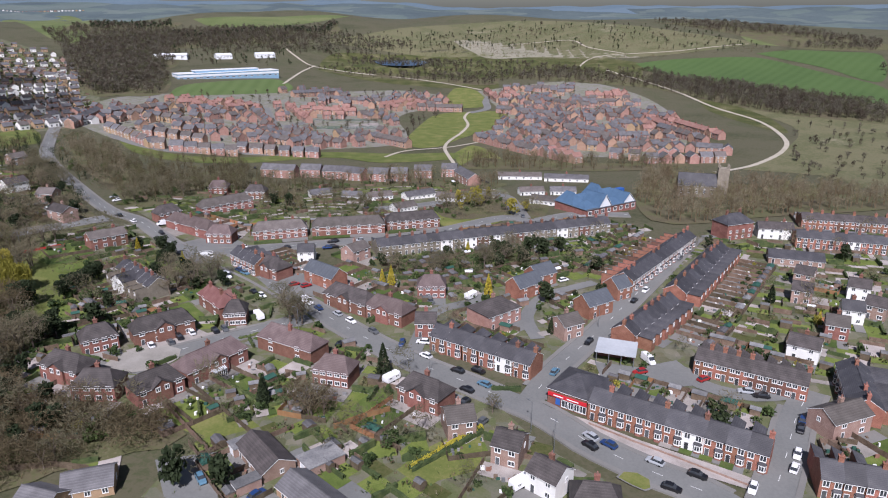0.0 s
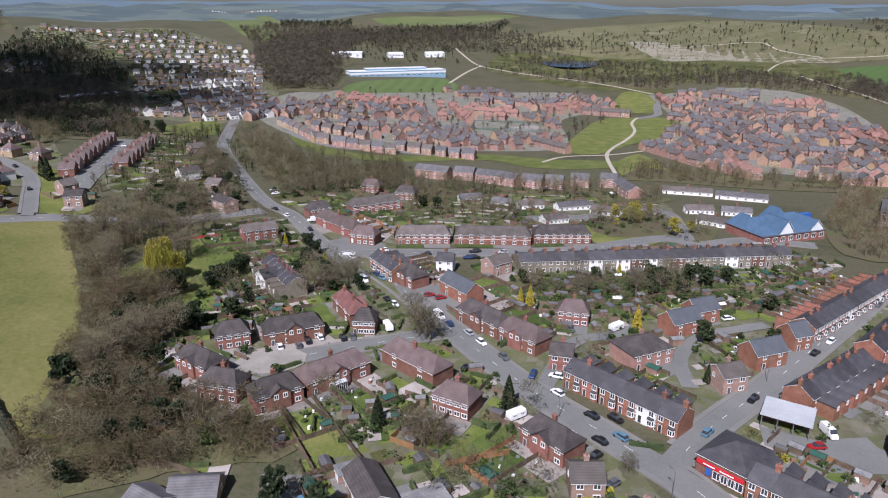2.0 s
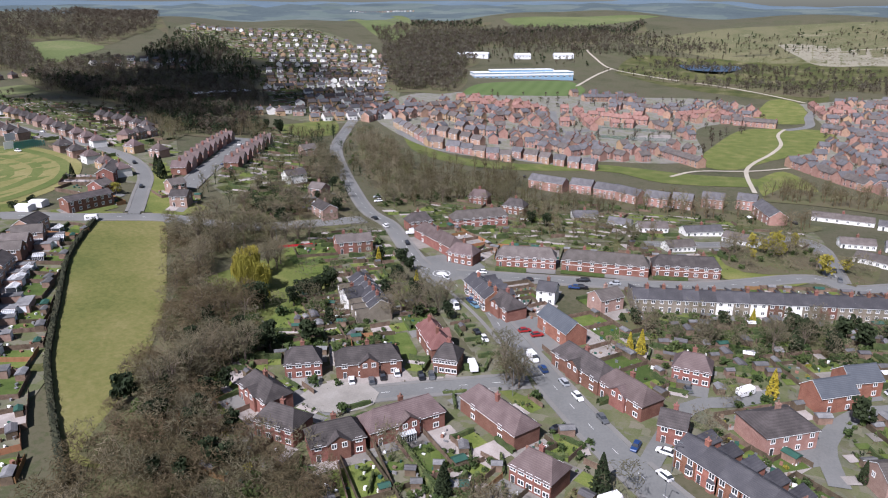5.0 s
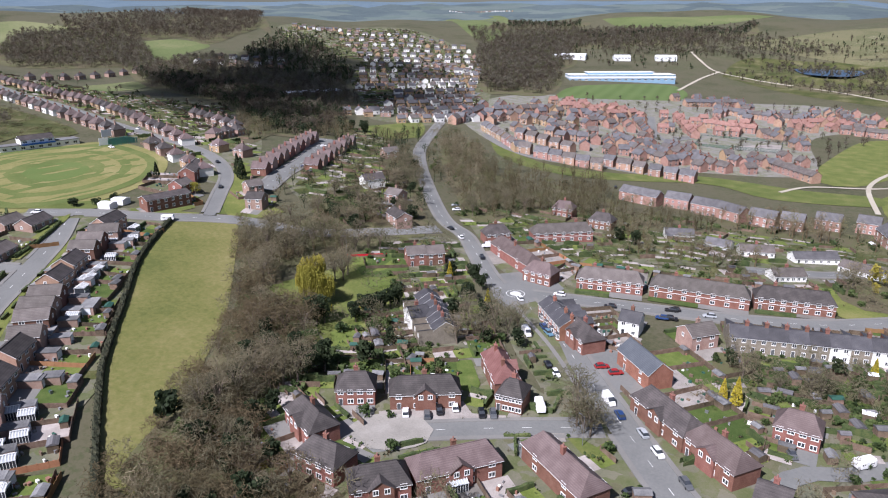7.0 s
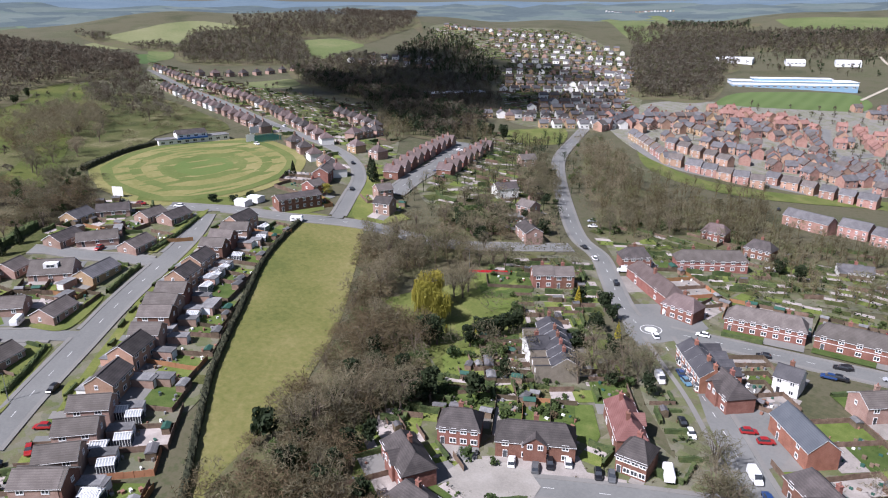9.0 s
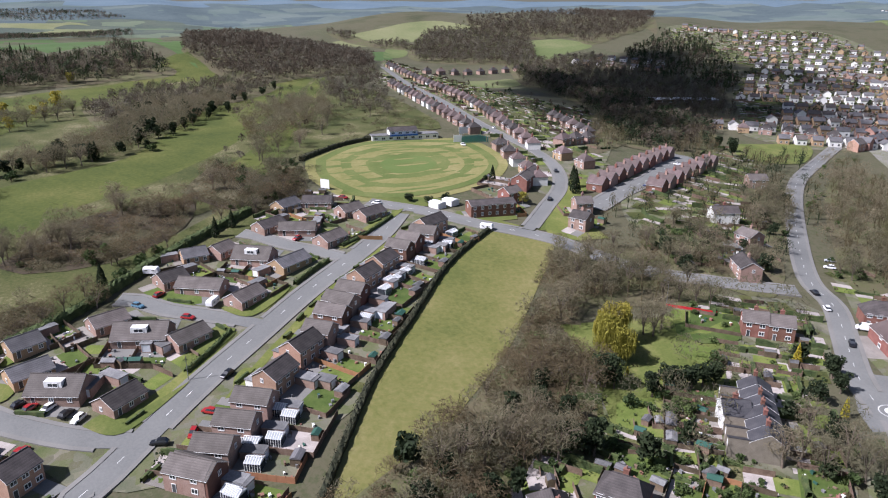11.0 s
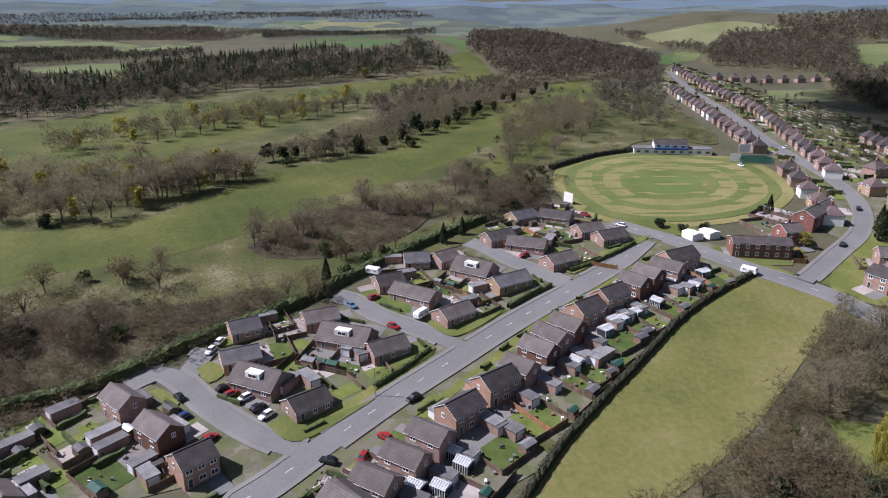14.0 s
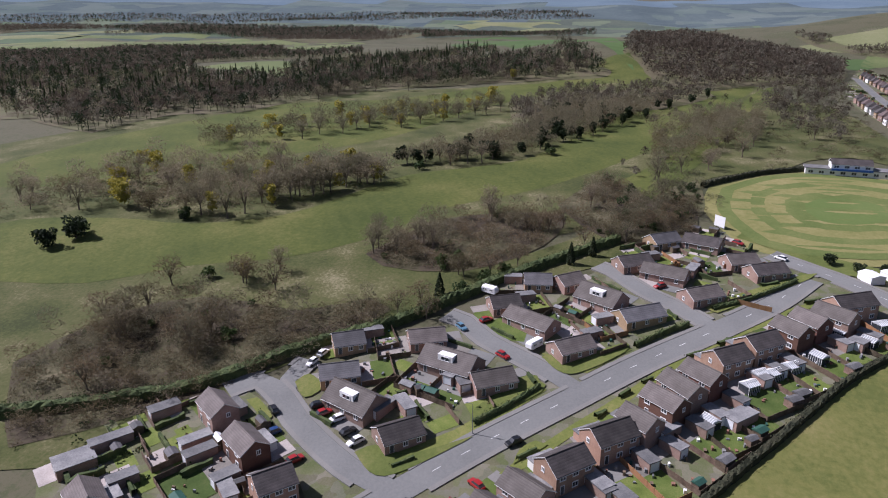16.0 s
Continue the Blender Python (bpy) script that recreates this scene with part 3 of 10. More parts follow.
area("field", "pale_pasture", [(-1146.8, 421.8), (-1190.0, 486.0), (-1206.9, 550.8), (-1106.1, 517.0), (-1099.8, 438.6)])
area("field", "crop", [(-1025.0, 445.2), (-1028.0, 470.8), (-963.3, 460.1), (-908.8, 413.2)])
area("hillfield", "pale_pasture", [(-1242.2, 550.7), (-1259.8, 602.9), (-1245.9, 659.5), (-1144.5, 677.1), (-1167.1, 605.7), (-1100.8, 560.0), (-1123.2, 502.0), (-1204.5, 472.1)])
area("hillfield", "pasture", [(-1012.2, 707.7), (-1003.8, 772.0), (-931.0, 779.2), (-890.8, 702.5), (-833.5, 632.9), (-911.2, 662.7)])
area("hillfield", "pasture", [(-1058.0, 481.8), (-1029.3, 504.8), (-968.8, 475.4), (-959.1, 442.5)])
area("hillfield", "pasture", [(-715.4, 449.4), (-734.0, 517.5), (-682.4, 500.2), (-657.7, 437.7)])
area("hillfield", "pasture", [(-565.5, 1523.5), (-479.6, 1524.2), (-403.8, 1553.4), (-364.2, 1416.8), (-411.2, 1404.9), (-523.7, 1458.7)])
area("hillfield", "pasture", [(-1647.6, 2503.4), (-1718.3, 2858.9), (-1565.0, 2866.3), (-732.2, 1378.0), (-843.1, 1362.2)])
area("hillfield", "pasture", [(-592.3, 1542.9), (-461.2, 1562.8), (-335.1, 1618.5), (-262.3, 1605.6), (-370.2, 1446.2), (-501.7, 1438.6)])
area("cropfield", "crop", [(265.3, 1101.6), (319.8, 1117.4), (420.5, 1106.1), (460.0, 1075.3), (497.4, 976.7), (522.7, 883.6), (473.6, 794.3), (413.0, 886.3), (297.1, 973.5)])
area("cropfield", "crop", [(455.1, 1118.2), (516.3, 1129.9), (574.8, 1106.5), (619.6, 1070.9), (536.0, 914.7), (506.5, 1013.1)])
area("cropfield", "pasture", [(491.4, 1308.7), (565.6, 1245.5), (614.5, 1160.7), (513.0, 1164.5), (477.3, 1202.4)])
area("heath", "heath", [(-271.3, 1297.3), (-181.5, 1414.0), (-73.1, 1507.0), (46.3, 1516.6), (208.5, 1484.8), (307.1, 1402.8), (388.8, 1305.8), (480.0, 1197.2), (355.7, 1151.7), (184.0, 1155.6), (28.4, 1209.7), (-122.9, 1266.8)])
area("heath", "bare_earth", [(-22.4, 1338.9), (20.3, 1343.3), (112.6, 1298.5), (176.8, 1240.1), (229.5, 1206.4), (282.5, 1146.8), (202.5, 1156.4), (122.1, 1181.0), (46.8, 1184.7), (9.2, 1254.5)])
area("tarmac1", "tarmac", [(-69.3, 128.1), (-55.6, 131.7), (-40.8, 116.5), (-56.1, 112.6), (-62.1, 115.9)])
area("tarmac2", "tarmac", [(-99.1, 176.8), (-89.7, 179.6), (-85.3, 171.4), (-90.9, 166.0), (-98.0, 167.6)])
area("stairgreen", "grass", [(-281.0, 277.0), (-299.4, 304.5), (-287.7, 306.7), (-275.3, 290.0), (-242.8, 271.7), (-229.6, 270.6), (-239.6, 248.2)])
area("farfield1", "fairway", [(-813.3, 169.0), (-719.3, 183.0), (-708.7, 160.0), (-788.0, 160.8)])
area("gardens", "grass", [(-180.9, 214.1), (-165.7, 264.8), (-141.3, 243.6), (-119.0, 210.3), (-133.2, 197.7), (-153.9, 208.9)])
area("nwverge", "grass", [(-360.9, 481.4), (-343.2, 530.7), (-307.5, 478.9), (-325.5, 448.0)])
area("verge1", "grass", [(-180.5, 81.0), (-175.0, 87.0), (-176.5, 92.8), (-187.6, 102.0), (-199.1, 112.5), (-210.0, 121.3), (-212.0, 119.6), (-202.5, 110.2), (-192.0, 101.2), (-183.3, 91.0), (-182.1, 85.0)])
area("verge2", "grass", [(-225.8, 118.3), (-218.5, 124.9), (-218.5, 131.0), (-230.7, 142.7), (-233.9, 140.4), (-225.9, 132.1), (-223.9, 125.9)])
area("verge3", "grass", [(-252.6, 164.5), (-257.8, 174.7), (-282.4, 200.7), (-286.0, 200.1), (-263.4, 175.7)])
area("verge8", "grass", [(-180.0, 113.0), (-183.6, 115.6), (-196.9, 126.6), (-212.2, 140.2), (-233.5, 158.3), (-251.5, 179.0), (-264.2, 195.9), (-260.7, 195.0), (-247.5, 179.0), (-229.9, 158.6), (-208.9, 141.0), (-193.6, 127.3), (-180.7, 116.6)])
area("verge9", "grass", [(-311.9, 183.6), (-303.1, 193.3), (-285.5, 210.0), (-281.7, 223.2), (-290.2, 226.2), (-296.9, 213.3), (-311.7, 199.0), (-321.2, 189.3)])
area("frontlawn", "lawn", [(-236.5, 100.1), (-242.2, 106.9), (-234.3, 114.2), (-229.9, 113.8), (-230.2, 106.7)])
area("frontlawn", "lawn", [(-280.7, 139.5), (-285.0, 144.3), (-278.3, 145.8), (-275.9, 141.2)])
area("junction", "tarmac", [(-125.8, 277.2), (-115.5, 289.4), (-101.9, 286.5), (-96.3, 281.6), (-96.9, 269.7), (-93.5, 259.2), (-88.8, 243.9), (-98.1, 248.8), (-113.3, 259.6)])
area("forecourt", "tarmac", [(-72.4, 234.5), (-65.0, 247.4), (-52.0, 237.1), (-51.8, 226.5), (-54.9, 220.3), (-63.0, 225.3)])
area("forecourt", "paving", [(-100.6, 179.8), (-85.6, 196.1), (-80.7, 192.6), (-73.1, 196.6), (-71.9, 194.6), (-94.6, 173.5)])
area("verge10", "grass", [(-76.2, 225.1), (-72.6, 230.6), (-60.3, 217.1), (-53.6, 208.4), (-56.6, 205.1), (-65.6, 213.6)])
area("verge11", "grass", [(-56.7, 196.7), (-51.5, 202.6), (-44.6, 199.5), (-45.1, 195.5), (-51.0, 192.6)])
area("yards", "paving", [(22.5, 152.4), (31.1, 147.5), (41.2, 139.8), (66.8, 123.3), (63.4, 120.7), (46.4, 129.8), (29.4, 141.8), (20.7, 149.0)])
area("yard", "tarmac", [(38.6, 177.5), (50.9, 174.5), (60.0, 178.1), (66.6, 173.2), (65.6, 165.4), (51.0, 162.1), (43.0, 167.3), (38.7, 169.3)])
area("lawn6", "grass", [(-11.1, 125.1), (-7.0, 129.8), (-1.9, 133.1), (4.8, 140.0), (4.9, 133.3), (-1.8, 125.9), (-6.6, 121.0)])
area("lawn7", "lawn", [(-28.9, 149.5), (-26.1, 155.5), (-19.5, 163.2), (-18.6, 157.4), (-22.5, 150.4), (-27.1, 147.0)])
area("plots", "plots", [(-106.7, 251.3), (-99.3, 266.4), (-71.9, 231.1), (-47.5, 202.6), (-49.1, 197.0), (-64.1, 200.8), (-71.1, 213.8), (-86.3, 226.4)])
area("scrubgrass", "rough", [(-515.2, 238.0), (-628.5, 286.6), (-601.1, 304.9), (-548.4, 303.9), (-442.5, 292.3), (-421.3, 278.1), (-438.0, 263.2), (-428.2, 239.1), (-403.0, 215.1)])
area("golfc", "fairway", [(-375.7, 145.1), (-424.6, 170.4), (-518.0, 210.0), (-663.0, 261.4), (-695.1, 287.3), (-554.0, 237.7), (-444.9, 196.8), (-376.8, 170.4), (-352.4, 156.3)])
area("scrub", "scrub", [(-198.4, -22.1), (-223.5, -11.1), (-239.3, 11.2), (-236.2, 45.9), (-246.8, 64.2), (-240.8, 73.0), (-224.2, 63.9), (-201.5, 43.8), (-177.2, 16.1), (-168.9, 2.7)])
area("scrub", "scrub", [(-276.6, 53.6), (-313.5, 73.3), (-322.0, 90.6), (-325.3, 120.5), (-293.3, 115.2), (-268.3, 89.7), (-268.4, 62.1)])
area("scrub", "scrub", [(-337.0, 117.8), (-375.8, 137.9), (-351.4, 156.7), (-345.4, 172.7), (-311.7, 168.1), (-296.6, 146.0), (-315.7, 127.4)])
area("backlawn", "lawn", [(-99.1, 213.2), (-95.7, 216.3), (-86.6, 206.4), (-84.9, 201.4), (-89.3, 200.6)])
area("backlawn", "lawn", [(-113.6, 199.6), (-108.9, 206.0), (-101.8, 199.4), (-106.8, 193.0)])
area("pond", "water", [(-163.6, 1229.1), (-71.4, 1233.4), (-71.9, 1115.8), (-126.0, 1113.8)])


def rings(pts):
    """Mown rings inside the cricket boundary."""
    cx, cy = sum(p[0] for p in pts) / len(pts), sum(p[1] for p in pts) / len(pts)
    for k, (f, mat) in enumerate(((0.90, "oval_green"), (0.80, "oval"), (0.66, "oval_green"), (0.56, "oval"), (0.42, "oval_green"), (0.28, "wicket"))):
        LAYER[0] += 1
        drape("cricket_ring", rounded([(cx + (x - cx) * f, cy + (y - cy) * f) for x, y in pts], 8), mat, 0.02 + 0.0022 * LAYER[0], label="mown ring of the cricket outfield", category="grass")


rings([(-374.5, 183.6), (-399.5, 208.6), (-409.3, 235.2), (-400.3, 267.1), (-384.9, 288.3), (-339.7, 285.5), (-314.3, 269.1), (-301.2, 251.2), (-292.9, 223.4), (-294.4, 198.4), (-301.5, 185.4), (-339.3, 176.1)])

# ---- roads ----
ROADS = []


def road(name, width, pts):
    ROADS.append((name, width, spline(pts), "road"))


def path(name, width, pts):
    ROADS.append((name, width, spline(pts, 6), "path"))


road("main", 7.8, [(57.2, 114.9), (51.2, 121.2), (44.2, 125.8), (36.8, 131.6), (29.6, 138.4), (23.9, 146.0), (17.9, 152.2), (9.0, 158.6), (0.4, 165.4), (-8.1, 171.5), (-17.7, 179.3), (-29.2, 190.1), (-40.0, 201.2), (-57.3, 219.3), (-76.6, 239.7), (-94.1, 255.1), (-109.2, 268.6)])
road("mainnw", 5.8, [(-108.5, 263.8), (-122.6, 274.0), (-140.1, 292.1), (-157.5, 309.9), (-176.2, 320.9), (-205.7, 351.3), (-246.0, 398.0), (-278.7, 442.2), (-307.0, 493.5), (-334.4, 549.9), (-370.3, 634.7), (-400.9, 715.7)])
road("side", 6.8, [(17.4, 154.9), (26.4, 172.2), (44.3, 199.1), (58.5, 222.3), (75.8, 249.9), (105.1, 297.9)])
road("back", 7.5, [(93.5, 163.1), (83.5, 149.3), (75.1, 135.1), (63.1, 115.8)])
road("lane", 6, [(63.0, 188.9), (51.4, 198.5), (44.3, 199.1)])
road("lane2", 5.5, [(93.5, 163.1), (77.2, 159.8), (65.6, 165.4), (60.0, 178.1)])
road("cross", 6.6, [(-106.9, 268.7), (-90.5, 273.9), (-75.0, 278.7), (-58.1, 283.6), (-44.4, 287.7), (-29.7, 293.0), (-10.0, 303.0), (21.1, 327.7), (34.9, 321.3), (57.4, 335.8), (84.6, 335.4)])
road("mill", 6, [(29.4, 326.7), (27.2, 354.4), (24.3, 380.5), (14.6, 392.5), (-16.1, 360.5), (-45.3, 344.5)])
road("cul", 6, [(-51.0, 205.2), (-61.5, 198.2), (-72.9, 190.0), (-82.3, 182.9), (-91.2, 175.7), (-94.9, 172.9)])
road("estate", 6.6, [(-152.8, 83.0), (-153.5, 77.8), (-161.9, 85.5), (-175.4, 96.6), (-190.4, 110.0), (-206.4, 126.0), (-225.6, 145.4), (-246.1, 168.5), (-262.2, 185.2), (-280.1, 199.6)])
road("estx", 6.5, [(-297.3, 191.8), (-287.4, 202.4), (-277.8, 212.1), (-259.8, 225.7), (-246.5, 238.9), (-234.3, 249.0), (-221.0, 254.8), (-201.9, 265.3), (-185.4, 286.0), (-170.1, 307.8)])
road("close1", 5.4, [(-170.6, 94.7), (-174.4, 84.8), (-180.1, 75.6), (-189.5, 63.9), (-197.1, 56.7), (-202.2, 48.5), (-196.9, 41.8)])
road("close1b", 5, [(-196.1, 57.4), (-203.9, 55.9), (-212.6, 57.6)])
road("close2", 5.4, [(-209.9, 130.2), (-216.0, 123.0), (-222.7, 113.7), (-229.2, 103.8), (-238.2, 95.5), (-240.8, 90.1)])
road("close3", 5.4, [(-244.9, 166.0), (-255.4, 157.2), (-263.7, 148.1), (-275.6, 139.4), (-279.9, 134.1)])
road("nw", 5, [(-247.2, 243.2), (-265.6, 263.1), (-288.4, 286.3), (-317.9, 302.7), (-352.4, 310.3), (-396.9, 313.2), (-448.7, 320.3), (-560.3, 341.9), (-655.7, 356.5), (-813.4, 387.8)])
road("staircourt", 9, [(-258.7, 284.1), (-271.9, 308.8), (-287.4, 341.8), (-312.2, 377.9), (-329.2, 403.9)])
road("dirt", 5, [(-14.5, 181.9), (-9.8, 209.9), (1.4, 218.9), (9.7, 227.4)])
road("laneclose", 4.6, [(23.6, 191.8), (21.5, 208.5), (29.1, 225.7), (40.4, 233.9), (49.8, 239.8)])
road("newest", 6, [(-283.7, 539.4), (-250.4, 514.2), (-219.2, 509.7), (-184.2, 529.5), (-141.1, 543.5), (-127.0, 582.8)])
road("newest2", 6, [(37.6, 922.7), (26.9, 862.5), (26.2, 805.7), (5.7, 776.6)])
road("newest3", 6, [(-218.8, 753.1), (-191.5, 682.5), (-174.4, 663.6), (-160.6, 700.2)])
road("newest4", 6, [(85.1, 635.1), (119.4, 631.3), (147.8, 626.5), (191.2, 652.5)])
road("newest5", 6, [(40.9, 808.2), (83.3, 832.5), (150.4, 823.5), (205.8, 829.3)])
path("park", 3, [(-7.3, 514.0), (-16.1, 573.3), (-13.3, 610.2), (-2.8, 653.0), (3.9, 699.1), (0.4, 747.5), (5.6, 783.8)])
path("park2", 3, [(12.0, 604.4), (-14.3, 580.7), (-48.7, 564.4), (-63.1, 538.2)])
path("hill1", 4, [(180.5, 485.0), (219.3, 513.8), (262.8, 565.4), (289.5, 622.4), (302.3, 710.0), (285.6, 796.7), (274.7, 892.2), (251.9, 975.3), (213.8, 1063.6)])
path("hill2", 3.5, [(23.6, 948.3), (-32.5, 1007.9), (-103.0, 1059.4), (-194.2, 1088.0), (-241.8, 1104.3), (-283.6, 1169.8), (-309.1, 1217.3)])
path("hill3", 3.5, [(-244.5, 933.9), (-245.6, 1040.7), (-237.7, 1106.5)])
path("hill4", 3, [(82.6, 1297.8), (186.1, 1304.2), (215.9, 1234.3), (262.6, 1177.6)])
path("hill5", 3, [(175.5, 1091.7), (223.6, 1167.0), (352.1, 1167.8), (468.4, 1187.7)])


def sides(line, i):
    d = (line[min(len(line) - 1, i + 1)] - line[max(0, i - 1)]).normalized()
    return Vector((-d.y, d.x))


def ribbon(line, a, b, lift, keep=None):
    """Verts and faces of a strip between the offsets a and b (to the left) of a line."""
    verts, faces = [], []
    for i, p in enumerate(line):
        s = sides(line, i)
        for off in (a, b):
            q = p + s * off
            verts.append((q.x, q.y, ground(q.x, q.y) + lift))
    for i in range(len(line) - 1):
        if keep is None or keep(i):
            faces.append((2 * i, 2 * i + 1, 2 * i + 3, 2 * i + 2))
    return verts, faces


ROAD_HASH = {}


def near_road(q, but, margin=0.0):
    if not ROAD_HASH:
        for k, (nm, w, line, kind) in enumerate(ROADS):
            if kind == "road":
                for p in line:
                    ROAD_HASH.setdefault((int(p.x // 10), int(p.y // 10)), []).append((k, w, p))
    i, j = int(q.x // 10), int(q.y // 10)
    for di in (-1, 0, 1):
        for dj in (-1, 0, 1):
            for k, w, p in ROAD_HASH.get((i + di, j + dj), ()):
                if k != but and (p - q).length < w / 2 + margin:
                    return True
    return False


def build_roads():
    for k, (nm, w, line, kind) in enumerate(ROADS):
        lift = 0.20 + 0.004 * k
        if kind == "path":
            v, f = ribbon(line, w / 2, -w / 2, lift)
            tagged(new("footpath", mesh_from("footpath", v, f, ["path"])), "pale worn gravel footpath", "path", kind="structure")
            continue
        v, f = ribbon(line, w / 2, -w / 2, lift)
        tagged(new("road_" + nm.rstrip("0123456789"), mesh_from("road", v, f, ["tarmac"])), "grey tarmac road", "road", kind="structure")
        if nm.startswith("dirt") or nm.startswith("lane"):
            continue
        for sgn in (1, -1):
            edge = lambda i: not near_road(line[i] + sides(line, i) * sgn * (w / 2 + 1), k, 0.8)
            a, b = sgn * (w / 2 + (1.2 if nm.startswith(("est", "close")) else 1.35)), sgn * w / 2
            v, f = ribbon(line, max(a, b), min(a, b), lift + 0.12, edge)
            v2, f2 = [], []
            for i, p in enumerate(line):
                q = p + sides(line, i) * sgn * w / 2
                z = ground(q.x, q.y) + lift
                v2 += [(q.x, q.y, z - 0.02), (q.x, q.y, z + 0.12)]
            skirt = len(v2)
            for i, p in enumerate(line):
                q = p + sides(line, i) * a
                z = ground(q.x, q.y)
                v2 += [(q.x, q.y, z - 0.2), (q.x, q.y, z + lift + 0.12)]
            for i in range(len(line) - 1):
                if edge(i) and edge(i + 1):
                    f2.append(tuple(len(v) + n for n in (2 * i, 2 * i + 1, 2 * i + 3, 2 * i + 2)))
                    f2.append(tuple(len(v) + skirt + n for n in (2 * i, 2 * i + 1, 2 * i + 3, 2 * i + 2)))
            if f:
                tagged(new("pavement", mesh_from("pavement", v + v2, f + f2, ["pavement"])), "grey pavement with raised kerb", "pavement", kind="structure")
        if w >= 5.8 and not nm.startswith("newest"):
            v, f = [], []
            for i in range(len(line) - 1):
                if i % 2 == 0 and not near_road(line[i], k, 1.0):
                    s = sides(line, i)
                    p0, p1 = line[i], line[i] + (line[i + 1] - line[i]).normalized() * 2.4
                    b0 = len(v)
                    for p in (p0, p1):
                        for o in (0.07, -0.07):
                            q = p + s * o
                            v.append((q.x, q.y, ground(q.x, q.y) + lift + 0.03))
                    f.append((b0, b0 + 1, b0 + 3, b0 + 2))
            if f:
                tagged(new("lane_marking", mesh_from("lane_marking", v, f, ["line_white"])), "white dashed centre line on the road", "road marking", kind="stuff")


build_roads()

# ---- building blocks ----


def box(bm, x0, x1, y0, y1, z0, z1, mat=0):
    r = bmesh.ops.create_cube(bm, size=1.0, matrix=Matrix.Translation(((x0 + x1) / 2, (y0 + y1) / 2, (z0 + z1) / 2)) @ Matrix.Diagonal((x1 - x0, y1 - y0, z1 - z0, 1)))
    for f in {f for v in r["verts"] for f in v.link_faces}:
        f.material_index = mat


def poly(bm, verts, faces, mat=0):
    vs = [bm.verts.new(v) for v in verts]
    for f in faces:
        bm.faces.new([vs[i] for i in f]).material_index = mat


def done(bm, name, mats):
    bmesh.ops.recalc_face_normals(bm, faces=bm.faces[:])
    me = bpy.data.meshes.new(name)
    bm.to_mesh(me)
    bm.free()
    for m in mats:
        me.materials.append(MATS[m])
    return me


def part(name, me, parent, m=None, label=""):
    ob = new(name, me)
    ob.parent = parent
    if m is not None:
        ob.matrix_basis = m
    return tagged(ob, label)


SHARED = {}


def shared(key, make):
    if key not in SHARED:
        SHARED[key] = make()
    return SHARED[key]


def framed(name, xs, zs, panes, mats):
    """A frame facing -y in one skin: a grid of bars, its panes set back."""
    bm = bmesh.new()
    cell = {}
    V = {}

    def vert(i, k, y):
        if (i, k, y) not in V:
            V[i, k, y] = bm.verts.new((xs[i], y, zs[k]))
        return V[i, k, y]
    for i in range(len(xs) - 1):
        for k in range(len(zs) - 1):
            cell[i, k] = -0.03 if (i, k) in panes else -0.09
    for (i, k), y in cell.items():
        f = bm.faces.new([vert(i, k, y), vert(i + 1, k, y), vert(i + 1, k + 1, y), vert(i, k + 1, y)])
        f.material_index = 1 if (i, k) in panes else 0
        for di, dk, a, b in ((-1, 0, (i, k), (i, k + 1)), (1, 0, (i + 1, k), (i + 1, k + 1)), (0, -1, (i, k), (i + 1, k)), (0, 1, (i, k + 1), (i + 1, k + 1))):
            other = cell.get((i + di, k + dk), 0.02)
            if other > y:
                bm.faces.new([vert(*a, y), vert(*b, y), vert(*b, other), vert(*a, other)])
    bmesh.ops.recalc_face_normals(bm, faces=bm.faces[:])
    me = bpy.data.meshes.new(name)
    bm.to_mesh(me)
    bm.free()
    for m in mats:
        me.materials.append(MATS[m])
    return me


def window_mesh(w, h):
    return shared(("window", w, h), lambda: framed("window", [-w / 2, -w / 2 + 0.13, -0.06, 0.06, w / 2 - 0.13, w / 2], [-h / 2 - 0.14, -h / 2 + 0.08, h / 2 - 0.14, h / 2 + 0.06],
                                                   {(1, 1), (3, 1)}, ["paint_white", "glass"]))


def door_mesh(mat):
    return shared(("door", mat), lambda: framed("door", [-0.53, -0.45, 0.45, 0.53], [0, 2.05, 2.15], {(1, 0)}, ["paint_white", mat]))


